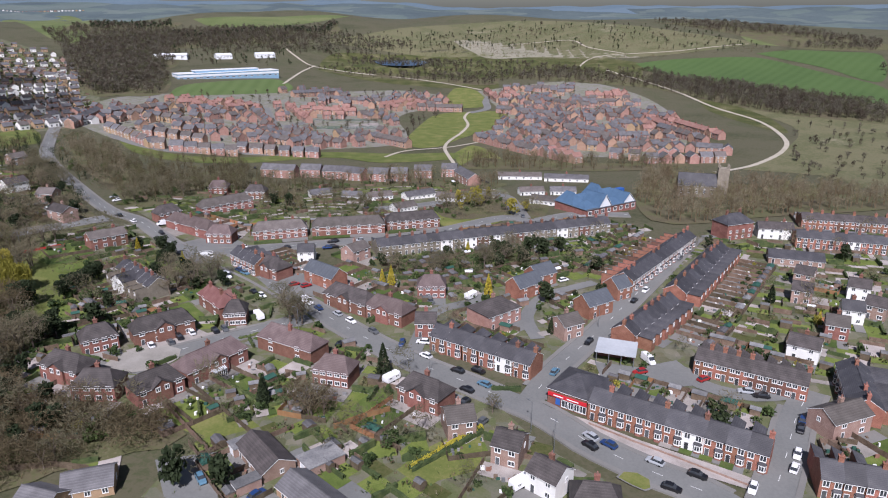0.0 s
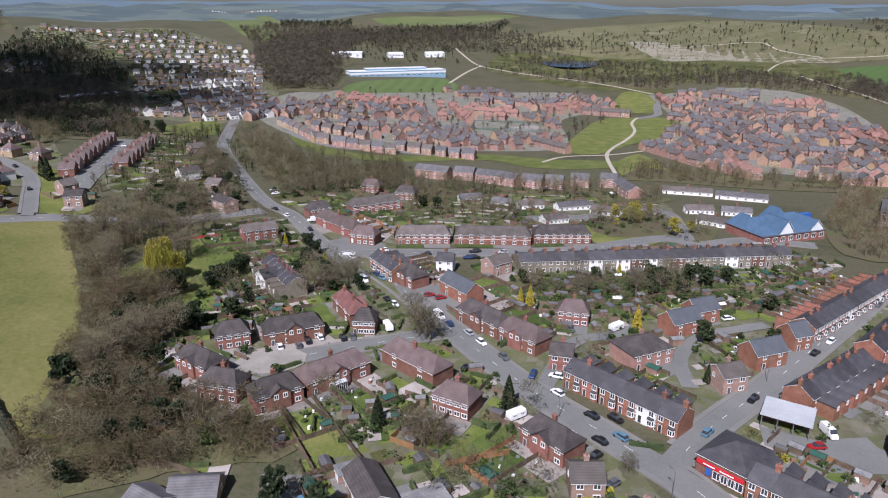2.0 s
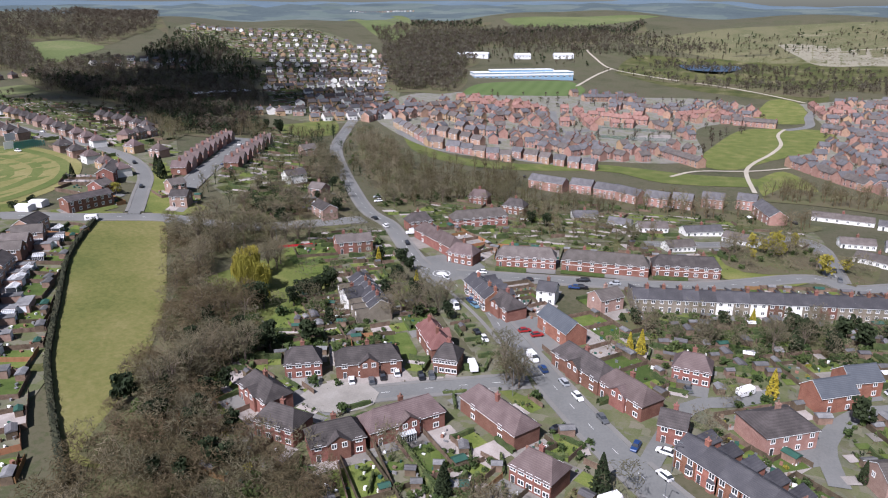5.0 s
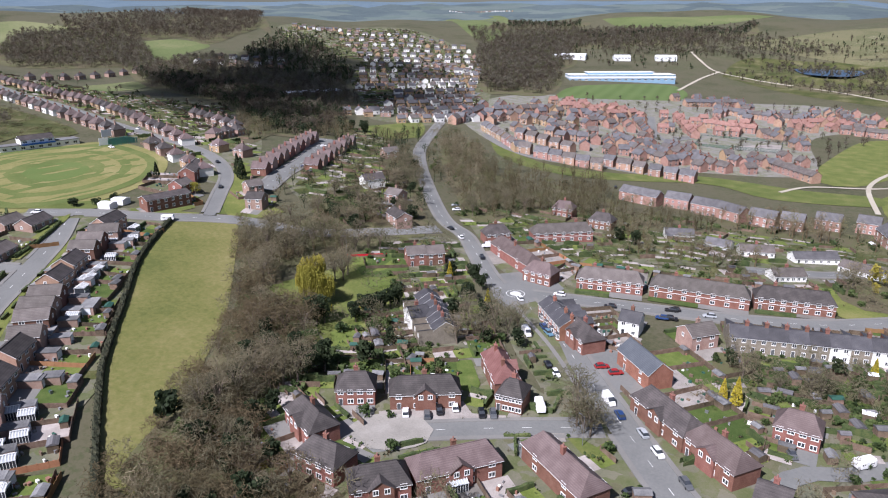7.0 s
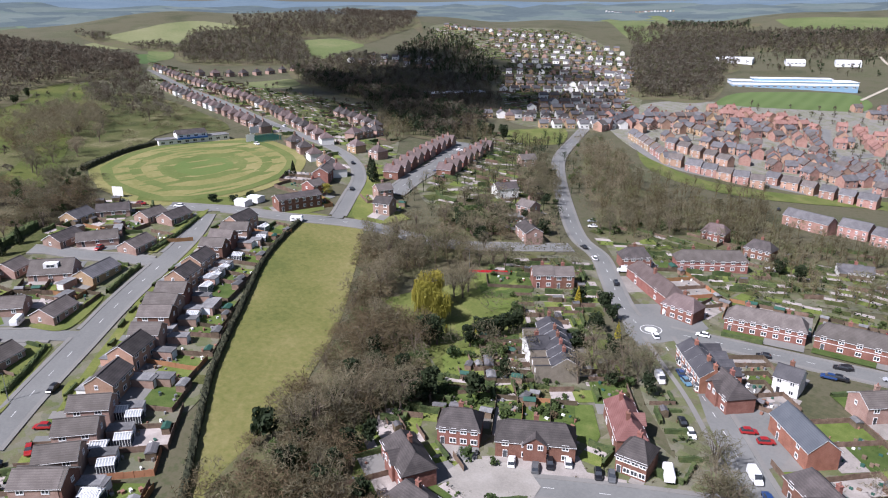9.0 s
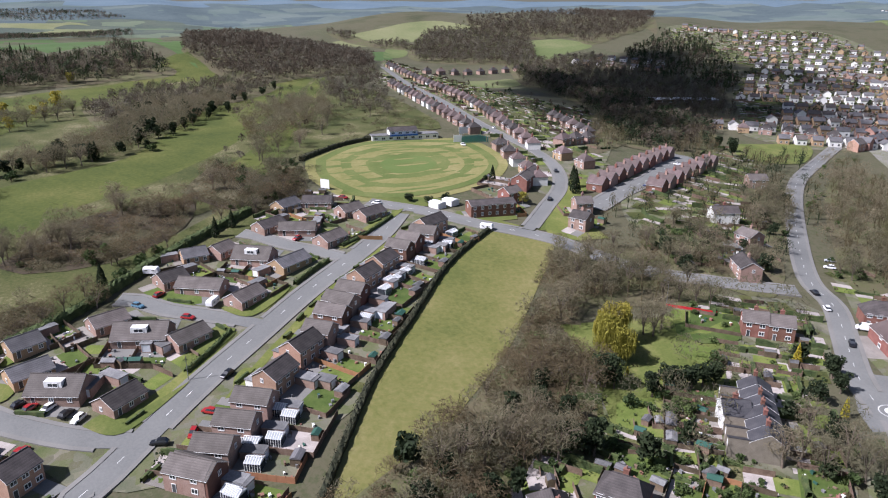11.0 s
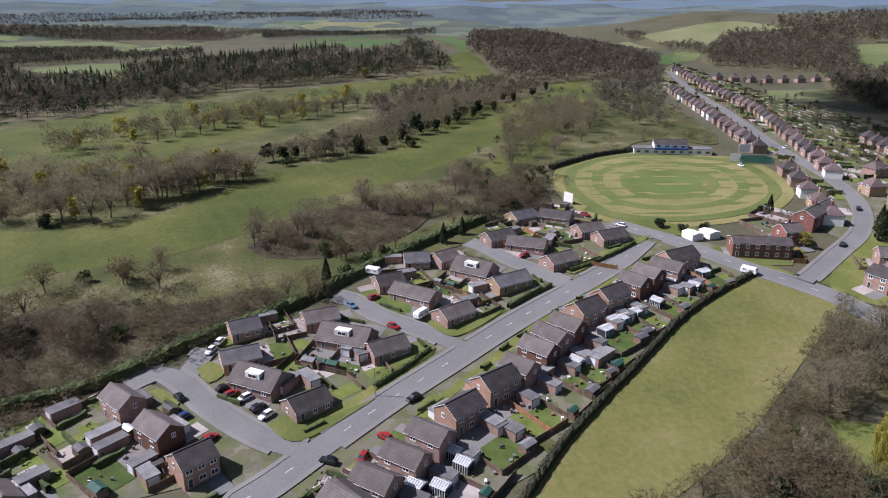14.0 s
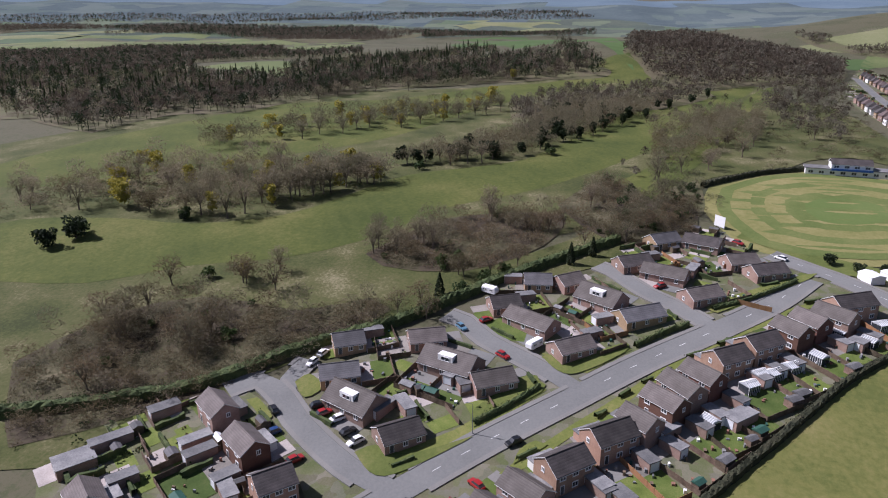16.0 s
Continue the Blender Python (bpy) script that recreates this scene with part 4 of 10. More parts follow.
def bay_mesh():
    """A canted bay: white frame, glass on three sides and a slate top."""
    def make():
        bm = bmesh.new()
        out = [Vector((-0.95, 0)), Vector((-0.6, -0.65)), Vector((0.6, -0.65)), Vector((0.95, 0))]
        for z0, z1, m in ((-0.5, 0.6, 2), (0.6, 2.35, 0)):
            poly(bm, [(p.x, p.y, z) for z in (z0, z1) for p in out], [(0, 1, 5, 4), (1, 2, 6, 5), (2, 3, 7, 6), (4, 5, 6, 7), (0, 3, 2, 1)], m)
        for a, b, spans in ((0, 1, ((0.22, 0.8),)), (1, 2, ((0.1, 0.45), (0.55, 0.9))), (2, 3, ((0.2, 0.78),))):
            side = out[b] - out[a]
            off = Vector((side.y, -side.x)).normalized() * 0.02
            for u, v in spans:
                p, q = out[a] + side * u + off, out[a] + side * v + off
                poly(bm, [(p.x, p.y, 0.95), (q.x, q.y, 0.95), (q.x, q.y, 2.05), (p.x, p.y, 2.05)], [(0, 1, 2, 3)], 1)
        poly(bm, [(-1.05, 0, 2.35), (-0.68, -0.75, 2.35), (0.68, -0.75, 2.35), (1.05, 0, 2.35), (-0.8, 0, 2.8), (0.8, 0, 2.8)], [(0, 1, 4), (1, 2, 5, 4), (2, 3, 5)], 3)
        return done(bm, "bay_window", ["paint_white", "glass", "brick_red", "slate"])
    return shared("bay", make)


def wall_mesh(W, D, eave, ridge, hip, mat):
    def make():
        bm = bmesh.new()
        x, y = W / 2, D / 2
        if hip:
            box(bm, -x, x, -y, y, -1.5, eave)
        else:
            poly(bm, [(-x, -y, -1.5), (-x, y, -1.5), (-x, y, eave), (-x, 0, ridge - 0.1), (-x, -y, eave), (x, -y, -1.5), (x, y, -1.5), (x, y, eave), (x, 0, ridge - 0.1), (x, -y, eave)],
                 [(0, 1, 2, 3, 4), (5, 9, 8, 7, 6), (0, 4, 9, 5), (1, 6, 7, 2), (4, 3, 8, 9), (3, 2, 7, 8), (0, 5, 6, 1)])
        return done(bm, "wall", [mat])
    return shared(("wall", W, D, eave, ridge, hip, mat), make)


def roof_mesh(W, D, eave, ridge, hip, mat, over=0.3, inset=None):
    """A roof with thickness, eaves and white barge boards; ridge along x."""
    def make():
        bm = bmesh.new()
        side = 0.0 if over == 0 else 0.22
        x, y = W / 2 + (over if hip else side), D / 2 + 0.3
        drop = (ridge - eave) / (D / 2) * 0.3
        e, th = eave - drop + 0.05, 0.16
        i = x - (inset if inset is not None else D / 2 * 0.85) if hip else x
        i = max(i, 0.15)
        top = [(-x, -y, e), (x, -y, e), (x, y, e), (-x, y, e), (-i, 0, ridge + 0.05), (i, 0, ridge + 0.05)]
        low = [(a, b, c - th) for a, b, c in top]
        poly(bm, top + low, [(0, 1, 5, 4), (2, 3, 4, 5), (6, 10, 11, 7), (8, 11, 10, 9), (0, 6, 7, 1), (2, 8, 9, 3)])
        if hip:
            poly(bm, top + low, [(1, 2, 5), (3, 0, 4), (7, 11, 8), (9, 10, 6), (1, 7, 8, 2), (3, 9, 6, 0)])
        else:
            poly(bm, top + low, [(0, 4, 10, 6), (4, 3, 9, 10), (1, 7, 11, 5), (5, 11, 8, 2)], 1)
        box(bm, -i, i, -0.12, 0.12, ridge + 0.02, ridge + 0.14)
        bmesh.ops.remove_doubles(bm, verts=bm.verts[:], dist=0.001)
        # gutters
        for s in (-1, 1):
            box(bm, -x + 0.02, x - 0.02, s * y - 0.05, s * y + 0.05, e - th - 0.08, e - th + 0.02, 1)
        return done(bm, "roof", [mat, "paint_white"])
    return shared(("roof", W, D, eave, ridge, hip, mat, over, inset), make)


def chimney_mesh(mat, h=1.5):
    def make():
        bm = bmesh.new()
        box(bm, -0.55, 0.55, -0.4, 0.4, -1.2, h - 0.25)
        box(bm, -0.63, 0.63, -0.48, 0.48, h - 0.25, h)
        return done(bm, "chimney", [mat])
    return shared(("chimney", mat, h), make)


def pot_mesh():
    def make():
        bm = bmesh.new()
        bmesh.ops.create_cone(bm, segments=10, radius1=0.24, radius2=0.17, depth=0.75, cap_ends=True, matrix=Matrix.Translation((0, 0, 1.86)))
        return done(bm, "chimney_pot", ["tile_red"])
    return shared("pots", make)


def block_mesh(x0, x1, y0, y1, z0, z1, mat):
    def make():
        bm = bmesh.new()
        box(bm, x0, x1, y0, y1, z0, z1)
        return done(bm, "block", [mat])
    return shared(("block", x0, x1, y0, y1, z0, z1, mat), make)


# kind: depth, eaves, ridge, hip, walls, roofs, category, words, windows on each front, chimneys
KINDS = {
    "terr": (7.6, 5.0, 7.4, False, ("brick_bright", "brick_bright", "render_white"), ("slate",), "terraced house", "with white window surrounds", 2, 1),
    "terrb": (7.6, 4.9, 7.2, False, ("brick_bright", "brick_brown"), ("tile_dark",), "terraced house", "with dark brown tiled roof", 2, 1),
    "terrd": (7.6, 5.0, 7.4, False, ("stone", "brick_brown", "stone", "render_white"), ("slate",), "terraced house", "with slate roof in a long row", 2, 1),
    "stair": (8.8, 3.7, 6.6, False, ("brick_red", "brick_pink"), ("tile_purple",), "terraced house", "with purple gable roof, stepped", 2, 1),
    "newb2": (7.5, 5.0, 8.0, False, ("brick_bright",), ("roof_bluegrey",), "house", "with grey tiled roof", 2, 0),
    "house": (7.6, 5.0, 7.2, False, ("brick_red", "brick_pink", "brick_pink"), ("tile_brown", "tile_dark"), "house", "with tiled gable roof", 2, 1),
    "houser": (7.4, 5.0, 7.4, True, ("brick_red", "brick_pink"), ("tile_purple", "tile_brown"), "house", "with hipped roof", 2, 1),
    "bighip": (11, 5.2, 8.2, True, ("brick_new",), ("tile_dark",), "house", "large, with dark hipped roof", 4, 1),
    "white": (7.0, 4.9, 7.2, False, ("render_white",), ("tile_dark", "slate"), "house", "with white rendered walls and dark roof", 2, 1),
    "long": (9, 2.8, 5.0, False, ("brick_pink",), ("slate",), "hall", "long and low with a dark roof", 6, 0),
    "tall": (10, 7.5, 11.0, True, ("brick_red",), ("slate",), "house", "tall Victorian, with slate roof", 4, 2),
    "semi": (7.8, 4.6, 7.8, True, ("brick_red",), ("tile_dark", "tile_dark", "tile_purple"), "semi-detached house", "pair with hipped roof and white windows", 4, 1),
    "semir": (7.0, 4.6, 7.8, True, ("brick_red",), ("tile_wine",), "semi-detached house", "pair with faded red hipped roof", 5, 2),
    "semip": (7.8, 4.6, 7.8, True, ("brick_red",), ("tile_purple",), "semi-detached house", "block with purple-brown hipped roof", 5, 1),
    "council": (7.6, 4.6, 7.8, True, ("brick_red",), ("tile_brown", "tile_dark"), "semi-detached house", "row with white band and hipped roof", 7, 2),
    "flat": (9, 6.0, 9.0, False, ("brick_new",), ("tile_grey",), "apartment block", "with grey tiled roof", 4, 0),
    "flatb": (8, 5.2, 6.6, False, ("brick_red",), ("tile_dark",), "apartment block", "with low dark roof", 6, 0),
    "wbung": (7.5, 2.6, 4.6, False, ("render_white",), ("tile_brown", "tile_grey"), "bungalow", "row with white walls and brown roof", 6, 1),
    "bung": (7.8, 2.5, 4.7, False, ("brick_pink", "brick_buff", "brick_pink"), ("tile_brown", "tile_grey", "tile_dark"), "bungalow", "with tiled gable roof", 3, 0),
    "chal": (9.5, 2.5, 5.9, False, ("brick_pink",), ("tile_brown",), "bungalow", "chalet with a dormer in its tiled roof", 3, 0),
    "estd": (7.4, 4.8, 7.2, False, ("brick_orange",), ("tile_dark",), "house", "with dark ribbed tile roof and white barge boards", 3, 0),
    "estb": (6.6, 4.8, 7.0, False, ("brick_pink", "brick_brown"), ("tile_brown",), "house", "with brown tiled gable roof", 2, 0),
    "new": (7.6, 5.3, 8.2, False, ("brick_new", "brick_new", "brick_orange"), ("tile_grey", "tile_grey", "tile_brown"), "house", "modern, with grey tiled roof", 2, 0),
    "newo": (7.6, 5.3, 8.2, False, ("brick_orange", "brick_buff", "brick_new"), ("tile_grey", "tile_brown"), "house", "modern, with plain tiled roof", 2, 0),
    "newr": (7.6, 5.3, 8.2, False, ("brick_new", "brick_orange"), ("tile_red",), "house", "modern, with red tiled roof", 2, 0),
    "nw": (7.6, 4.2, 7.3, True, ("brick_pink", "brick_pink", "brick_buff", "brick_pink", "render_white", "brick_pink"), ("tile_purple", "tile_dark"), "house", "with hipped tile roof above a sloping street", 2, 1),
    "sub": (7.0, 4.2, 6.6, False, ("render_white", "brick_buff", "brick_pink", "brick_buff", "render_white"), ("tile_brown", "tile_grey", "tile_grey"), "house", "on the far hillside", 2, 0),
}
COLOUR = {"brick_bright": "bright red brick", "brick_red": "red brick", "brick_orange": "orange brick", "brick_new": "bright red brick", "brick_buff": "buff brick", "brick_pink": "pinkish brown brick",
          "brick_brown": "brown brick", "render_white": "white rendered", "stone": "grey stone"}
PROTO = {}
HOUSES = []


def make_house(kind, W, variant):
    D, eave, ridge, hip, walls, roofs, cat, words, nwin, nch = KINDS[kind]
    wall, roof = walls[variant % len(walls)], roofs[variant % len(roofs)]
    root = new(cat.replace(" ", "_").replace("-", "_"))
    tagged(root, "%s %s %s" % (COLOUR[wall], cat, words), cat)
    row_kind = kind.startswith("terr")
    part("wall", wall_mesh(W, D, eave, ridge, hip, wall), root)
    part("roof", roof_mesh(W, D, eave, ridge, hip, roof, 0 if row_kind else 0.3, 2.6 if kind in ("semi", "semip", "semir", "council", "houser") else None), root)
    cm = wall if wall.startswith("brick") else "brick_red"
    if row_kind and variant % 2:
        nch = 0
    for k in range(nch):
        x = W / 2 - 0.5 if row_kind else (0.0 if nch == 1 else (k - 0.5) * W * 0.5)
        stack = part("chimney", chimney_mesh(cm), root, pose(x, 0 if row_kind else 0.5, ridge - 0.2))
        part("chimney_pot", pot_mesh(), stack, None, "clay chimney pot")
    far = kind == "sub"
    floors = [1.35] if eave < 4 else [1.35, 3.95]
    ww = 1.4 if kind == "terr" else 1.6 if nwin == 1 or kind in ("semi", "semip", "semir", "council", "house", "houser", "estb", "estd") else 1.25
    for back in (False, True):
        if back and (kind.startswith("new") or far):
            n = 1
        else:
            n = 1 if far else max(1, nwin // 2) if back else nwin
        for fl, z in enumerate(floors):
            if far and fl == 0:
                continue
            for k in range(n):
                x = (k + 0.5) / n * W - W / 2
                if row_kind and back and x > 0:
                    continue
                if fl == 0 and not back and k == 0 and n > 1:
                    part("door", door_mesh("door_dark"), root, pose(x, -D / 2, 0.0))
                    continue
                tall = 1.8 if kind == "terr" and not back else 1.25
                if kind == "terr" and fl == 0 and not back:
                    part("bay_window", bay_mesh(), root, pose(x, -D / 2, 0.0), "white-framed bay window")
                    continue
                part("window", window_mesh(ww, tall), root, pose(x, D / 2 if back else -D / 2, z, 0, 0, 180 if back else 0))
    if not row_kind and not far and not hip and kind not in ("new", "newo", "newr", "stair", "newb2", "flat"):
        for s in (1, -1):
            part("window", window_mesh(1.0, 1.1), root, pose(s * W / 2, 0.6, floors[-1], 0, 0, 90 * s))
    if row_kind:
        bm = bmesh.new()
        poly(bm, [(-W / 2 + 0.05, D / 2, -1.5), (0.1, D / 2, -1.5), (0.1, D / 2 + 4.6, -1.5), (-W / 2 + 0.05, D / 2 + 4.6, -1.5),
                  (-W / 2 + 0.05, D / 2, 5.2), (0.1, D / 2, 4.1), (0.1, D / 2 + 4.6, 4.1), (-W / 2 + 0.05, D / 2 + 4.6, 5.2)],
             [(0, 1, 2, 3), (0, 4, 5, 1), (1, 5, 6, 2), (2, 6, 7, 3), (3, 7, 4, 0), (4, 7, 6, 5)])
        part("rear_wing", done(bm, "rear_wing", ["render_white" if variant % 6 == 4 else "brick_brown" if wall == "render_white" else wall]), root)
        bm = bmesh.new()
        poly(bm, [(-W / 2 + 0.03, D / 2 - 0.5, 5.24), (0.35, D / 2 - 0.5, 4.02), (0.35, D / 2 + 4.8, 4.02), (-W / 2 + 0.03, D / 2 + 4.8, 5.24),
                  (-W / 2 + 0.03, D / 2 - 0.5, 5.40), (0.35, D / 2 - 0.5, 4.18), (0.35, D / 2 + 4.8, 4.18), (-W / 2 + 0.03, D / 2 + 4.8, 5.40)],
             [(0, 1, 2, 3), (0, 4, 5, 1), (1, 5, 6, 2), (2, 6, 7, 3), (3, 7, 4, 0), (4, 7, 6, 5)])
        part("rear_roof", done(bm, "rear_roof", [roof]), root)
        part("window", window_mesh(1.0, 1.1), root, pose(-W / 4, D / 2 + 4.6, 3.4, 0, 0, 180))
    if kind in ("estb", "estd"):
        s = 1 if kind == "estd" else -1
        for nm, me in (("extension", block_mesh(-W * 0.42, W * 0.2, D / 2, D / 2 + 3.0, -1.0, 2.5, "render_white" if variant % 2 else wall)), ("extension_roof", block_mesh(-W * 0.44, W * 0.22, D / 2, D / 2 + 3.2, 2.5, 2.7, "felt"))):
            part(nm, me, root)
    if kind == "chal":
        bm = bmesh.new()
        box(bm, -2.2, 2.2, -D / 2 + 1.6, 0.0, 3.2, 5.3)
        part("dormer", done(bm, "dormer", ["paint_white"]), root, None, "white flat-roofed dormer")
        part("window", window_mesh(2.6, 1.1), root, pose(0, -D / 2 + 1.6, 4.4))
    if kind in ("semi", "semir") and W > 12:
        g, out = 2.6, 0.7
        bm = bmesh.new()
        poly(bm, [(-g, -D / 2 - out, -1.5), (g, -D / 2 - out, -1.5), (g, -D / 2 - out, eave), (0, -D / 2 - out, eave + 1.7), (-g, -D / 2 - out, eave),
                  (-g, -D / 2 + 0.1, -1.5), (g, -D / 2 + 0.1, -1.5), (g, -D / 2 + 0.1, eave), (0, -D / 2 + 0.1, eave + 1.7), (-g, -D / 2 + 0.1, eave)],
             [(0, 1, 2, 3, 4), (1, 6, 7, 2), (0, 4, 9, 5), (5, 9, 8, 7, 6)])
        part("front_gable", done(bm, "front_gable", [wall]), root)
        bm = bmesh.new()
        a, b, t = g + 0.3, -D / 2 - out - 0.25, eave + 1.85
        poly(bm, [(-a, b, eave - 0.1), (0, b, t), (a, b, eave - 0.1), (-a, -0.9, eave - 0.1), (0, -0.9, t), (a, -0.9, eave - 0.1),
                  (-a, b, eave - 0.26), (0, b, t - 0.18), (a, b, eave - 0.26)], [(0, 1, 4, 3), (1, 2, 5, 4), (0, 6, 7, 1), (1, 7, 8, 2)])
        part("gable_roof", done(bm, "gable_roof", [roof]), root)
        for k in (-1.2, 1.2):
            part("window", window_mesh(1.25, 1.25), root, pose(k, -D / 2 - out, 3.95))
    if kind == "council":
        bm = bmesh.new()
        box(bm, -W / 2 - 0.02, W / 2 + 0.02, -D / 2 - 0.03, -D / 2 - 0.002, 2.55, 2.72)
        part("band", done(bm, "band", ["paint_white"]), root, None, "white band course between the floors")
    return root


FAR_HOUSES = []


COURT = (-118, 669, 38)  # the games court of the estate stays free


def place_house(kind, x, y, yaw, W, variant):
    if kind.startswith("new") and abs(x - COURT[0]) < COURT[2] and -12 < y - COURT[1] < COURT[2] * 1.4:
        return
    W = max(4.2, round(W * 2) / 2)
    if kind == "sub" or (kind.startswith("new") and y > 560) or (kind == "nw" and x < -420):
        FAR_HOUSES.append((kind, x, y, yaw, W, variant))
        HOUSES.append((kind, x, y, yaw, W))
        return
    key = (kind, W, variant % 6)
    m = pose(x, y, ground(x, y), 0, 0, yaw)
    if key in PROTO:
        ob = copy_thing(PROTO[key], m)
    else:
        ob = make_house(kind, W, variant % 6)
        ob.matrix_basis = m
        PROTO[key] = ob
    HOUSES.append((kind, x, y, yaw, W))
    return ob


def row(kind, x0, y0, x1, y1, n, flip):
    """Houses along a ridge line: one alone, or n side by side in a terrace."""
    if flip:
        x0, y0, x1, y1 = x1, y1, x0, y0
    length, yaw = math.hypot(x1 - x0, y1 - y0), math.degrees(math.atan2(y1 - y0, x1 - x0))
    D, hip = KINDS[kind][0], KINDS[kind][3]
    if n == 1:
        W = length + (4.4 if hip else 0.0)
        place_house(kind, (x0 + x1) / 2, (y0 + y1) / 2, yaw, max(W, 6.5), random.randrange(6))
        return
    n = n or max(2, round(length / 4.7))
    if kind == "stair":
        for k in range(n):
            t = (k + 0.5) / n
            place_house(kind, x0 + (x1 - x0) * t, y0 + (y1 - y0) * t, yaw + 90, 8.0, k)
        return
    w = length / n
    for k in range(n):
        t = (k + 0.5) / n
        place_house(kind, x0 + (x1 - x0) * t, y0 + (y1 - y0) * t, yaw, math.floor(w * 2) / 2 + 0.5, 0 if k in (0, n - 1) else random.choice((0, 0, 1, 1, 2, 3)))


def inside(x, y, pts):
    hit = False
    for k in range(len(pts)):
        (x0, y0), (x1, y1) = pts[k], pts[k - 1]
        if (y0 > y) != (y1 > y) and x < (x1 - x0) * (y - y0) / (y1 - y0) + x0:
            hit = not hit
    return hit


def detached(kind, x0, y0, x1, y1, n):
    """Single houses spaced along a street line."""
    length, yaw = math.hypot(x1 - x0, y1 - y0), math.degrees(math.atan2(y1 - y0, x1 - x0))
    gap = length / max(1, n - 1)
    if gap > 19:
        n = round(length / 14) + 1
    if kind.startswith("new") and gap > 10.5:
        n = round(length / 10.5) + 1
    for k in range(n):
        t = k / max(1, n - 1)
        turn = yaw + (90 if gap < 9.5 or random.random() < 0.25 else 0) + random.uniform(-6, 6)
        place_house(kind, x0 + (x1 - x0) * t, y0 + (y1 - y0) * t, turn, (random.choice((8.5, 9.5, 10.5)) if kind.startswith("new") else random.choice((7.0, 8.0, 9.0))) if gap > 10 else 7.0, random.randrange(6))
        for side in ((13, -13, 26, -26) if kind.startswith("new") else ()):
            a = radians(yaw + 90)
            bx, by = x0 + (x1 - x0) * t + side * math.cos(a), y0 + (y1 - y0) * t + side * math.sin(a)
            if random.random() < 0.5 and by > 565 and any(inside(bx, by, e) for e in ESTATES) and not near_road(Vector((bx, by)), -1, 3.5) and all(math.hypot(h[1] - bx, h[2] - by) > 11.0 for h in HOUSES):
                place_house(kind, bx, by, yaw + random.choice((0, 0, 90)), random.choice((8.0, 9.0)), random.randrange(6))


row("terr", 33.6, 151.3, 68.9, 130.4, 9, 0)
row("terr", -7.6, 187.2, 20.7, 169.3, 6, 0)
row("terr", 48.6, 187.8, 69.9, 214.1, 0, 1)
row("terr", 73.6, 220.8, 106.0, 269.0, 0, 1)
row("terr", 58.3, 232.0, 97.6, 285.3, 0, 0)
row("newb2", 39.7, 209.5, 48.7, 215.7, 1, 0)
row("newb2", 52.6, 225.3, 57.9, 228.7, 1, 0)
row("newb2", 17.8, 224.4, 26.3, 231.4, 1, 0)
row("newb2", 25.1, 236.1, 33.0, 241.8, 1, 0)
row("house", 29.7, 193.9, 36.0, 197.5, 1, 0)
row("bighip", 6.6, 202.1, 14.1, 208.4, 1, 0)
row("terrb", 67.1, 174.6, 91.3, 160.6, 8, 0)
row("terr", 106.8, 168.8, 98.8, 147.1, 0, 0)
row("house", 86.1, 143.1, 97.4, 147.9, 1, 0)
row("terr", 75.8, 123.5, 87.6, 120.2, 0, 0)
row("white", 96.9, 184.8, 104.2, 180.1, 1, 0)
row("house", 125.5, 243.0, 130.5, 239.5, 1, 0)
row("house", 116.8, 226.6, 122.3, 224.1, 1, 0)
row("white", 138.1, 230.4, 144.3, 227.3, 1, 0)
row("white", 125.2, 210.1, 131.3, 207.9, 1, 0)
row("house", 114.7, 198.5, 120.0, 196.1, 1, 0)
row("house", 136.7, 213.7, 140.0, 210.9, 1, 0)
row("long", 125.5, 267.8, 145.0, 261.9, 1, 0)
row("white", 133.6, 299.6, 148.2, 297.2, 2, 0)
row("terr", 144.9, 287.1, 178.3, 277.4, 0, 0)
row("terrb", 160.6, 315.8, 195.7, 307.4, 0, 0)
row("tall", 117.5, 297.2, 127.0, 301.1, 1, 0)
row("semi", -12.7, 156.9, -5.7, 152.2, 1, 0)
row("house", -4.1, 141.0, 2.7, 142.7, 1, 0)
row("house", 8.3, 132.9, 13.9, 130.6, 1, 0)
row("white", 15.9, 123.6, 21.7, 118.7, 1, 0)
row("semi", 24.4, 114.0, 29.8, 113.3, 1, 0)
row("bung", -48.7, 133.9, -39.5, 123.2, 1, 0)
row("bung", -36.0, 120.1, -24.9, 110.1, 1, 0)
row("bung", -83.5, 116.8, -74.3, 120.2, 1, 0)
row("bung", -89.5, 113.0, -81.2, 110.8, 1, 0)
row("semi", -111.9, 180.2, -107.4, 183.5, 1, 0)
row("semi", -99.3, 186.5, -88.6, 194.8, 1, 0)
row("semir", -87.4, 215.6, -78.6, 206.3, 1, 1)
row("semi", -75.5, 201.8, -72.9, 202.3, 1, 0)
row("semi", -112.9, 165.9, -104.0, 162.6, 1, 0)
row("semi", -99.1, 155.5, -92.1, 155.6, 1, 0)
row("semi", -83.6, 152.9, -78.3, 158.8, 1, 0)
row("semi", -75.4, 163.5, -66.7, 175.7, 1, 0)
row("semip", -57.9, 185.6, -43.3, 177.5, 1, 1)
row("semip", -37.7, 166.1, -31.6, 164.5, 1, 0)
row("terr", -90.8, 257.5, -77.1, 244.6, 0, 0)
row("semi", -76.6, 246.7, -69.5, 241.5, 1, 0)
row("white", -67.4, 261.0, -60.7, 261.6, 1, 0)
row("newb2", -57.6, 241.4, -45.2, 231.2, 1, 0)
row("semi", -44.4, 219.0, -31.9, 210.4, 1, 0)
row("semi", -28.7, 208.8, -19.2, 202.7, 1, 0)
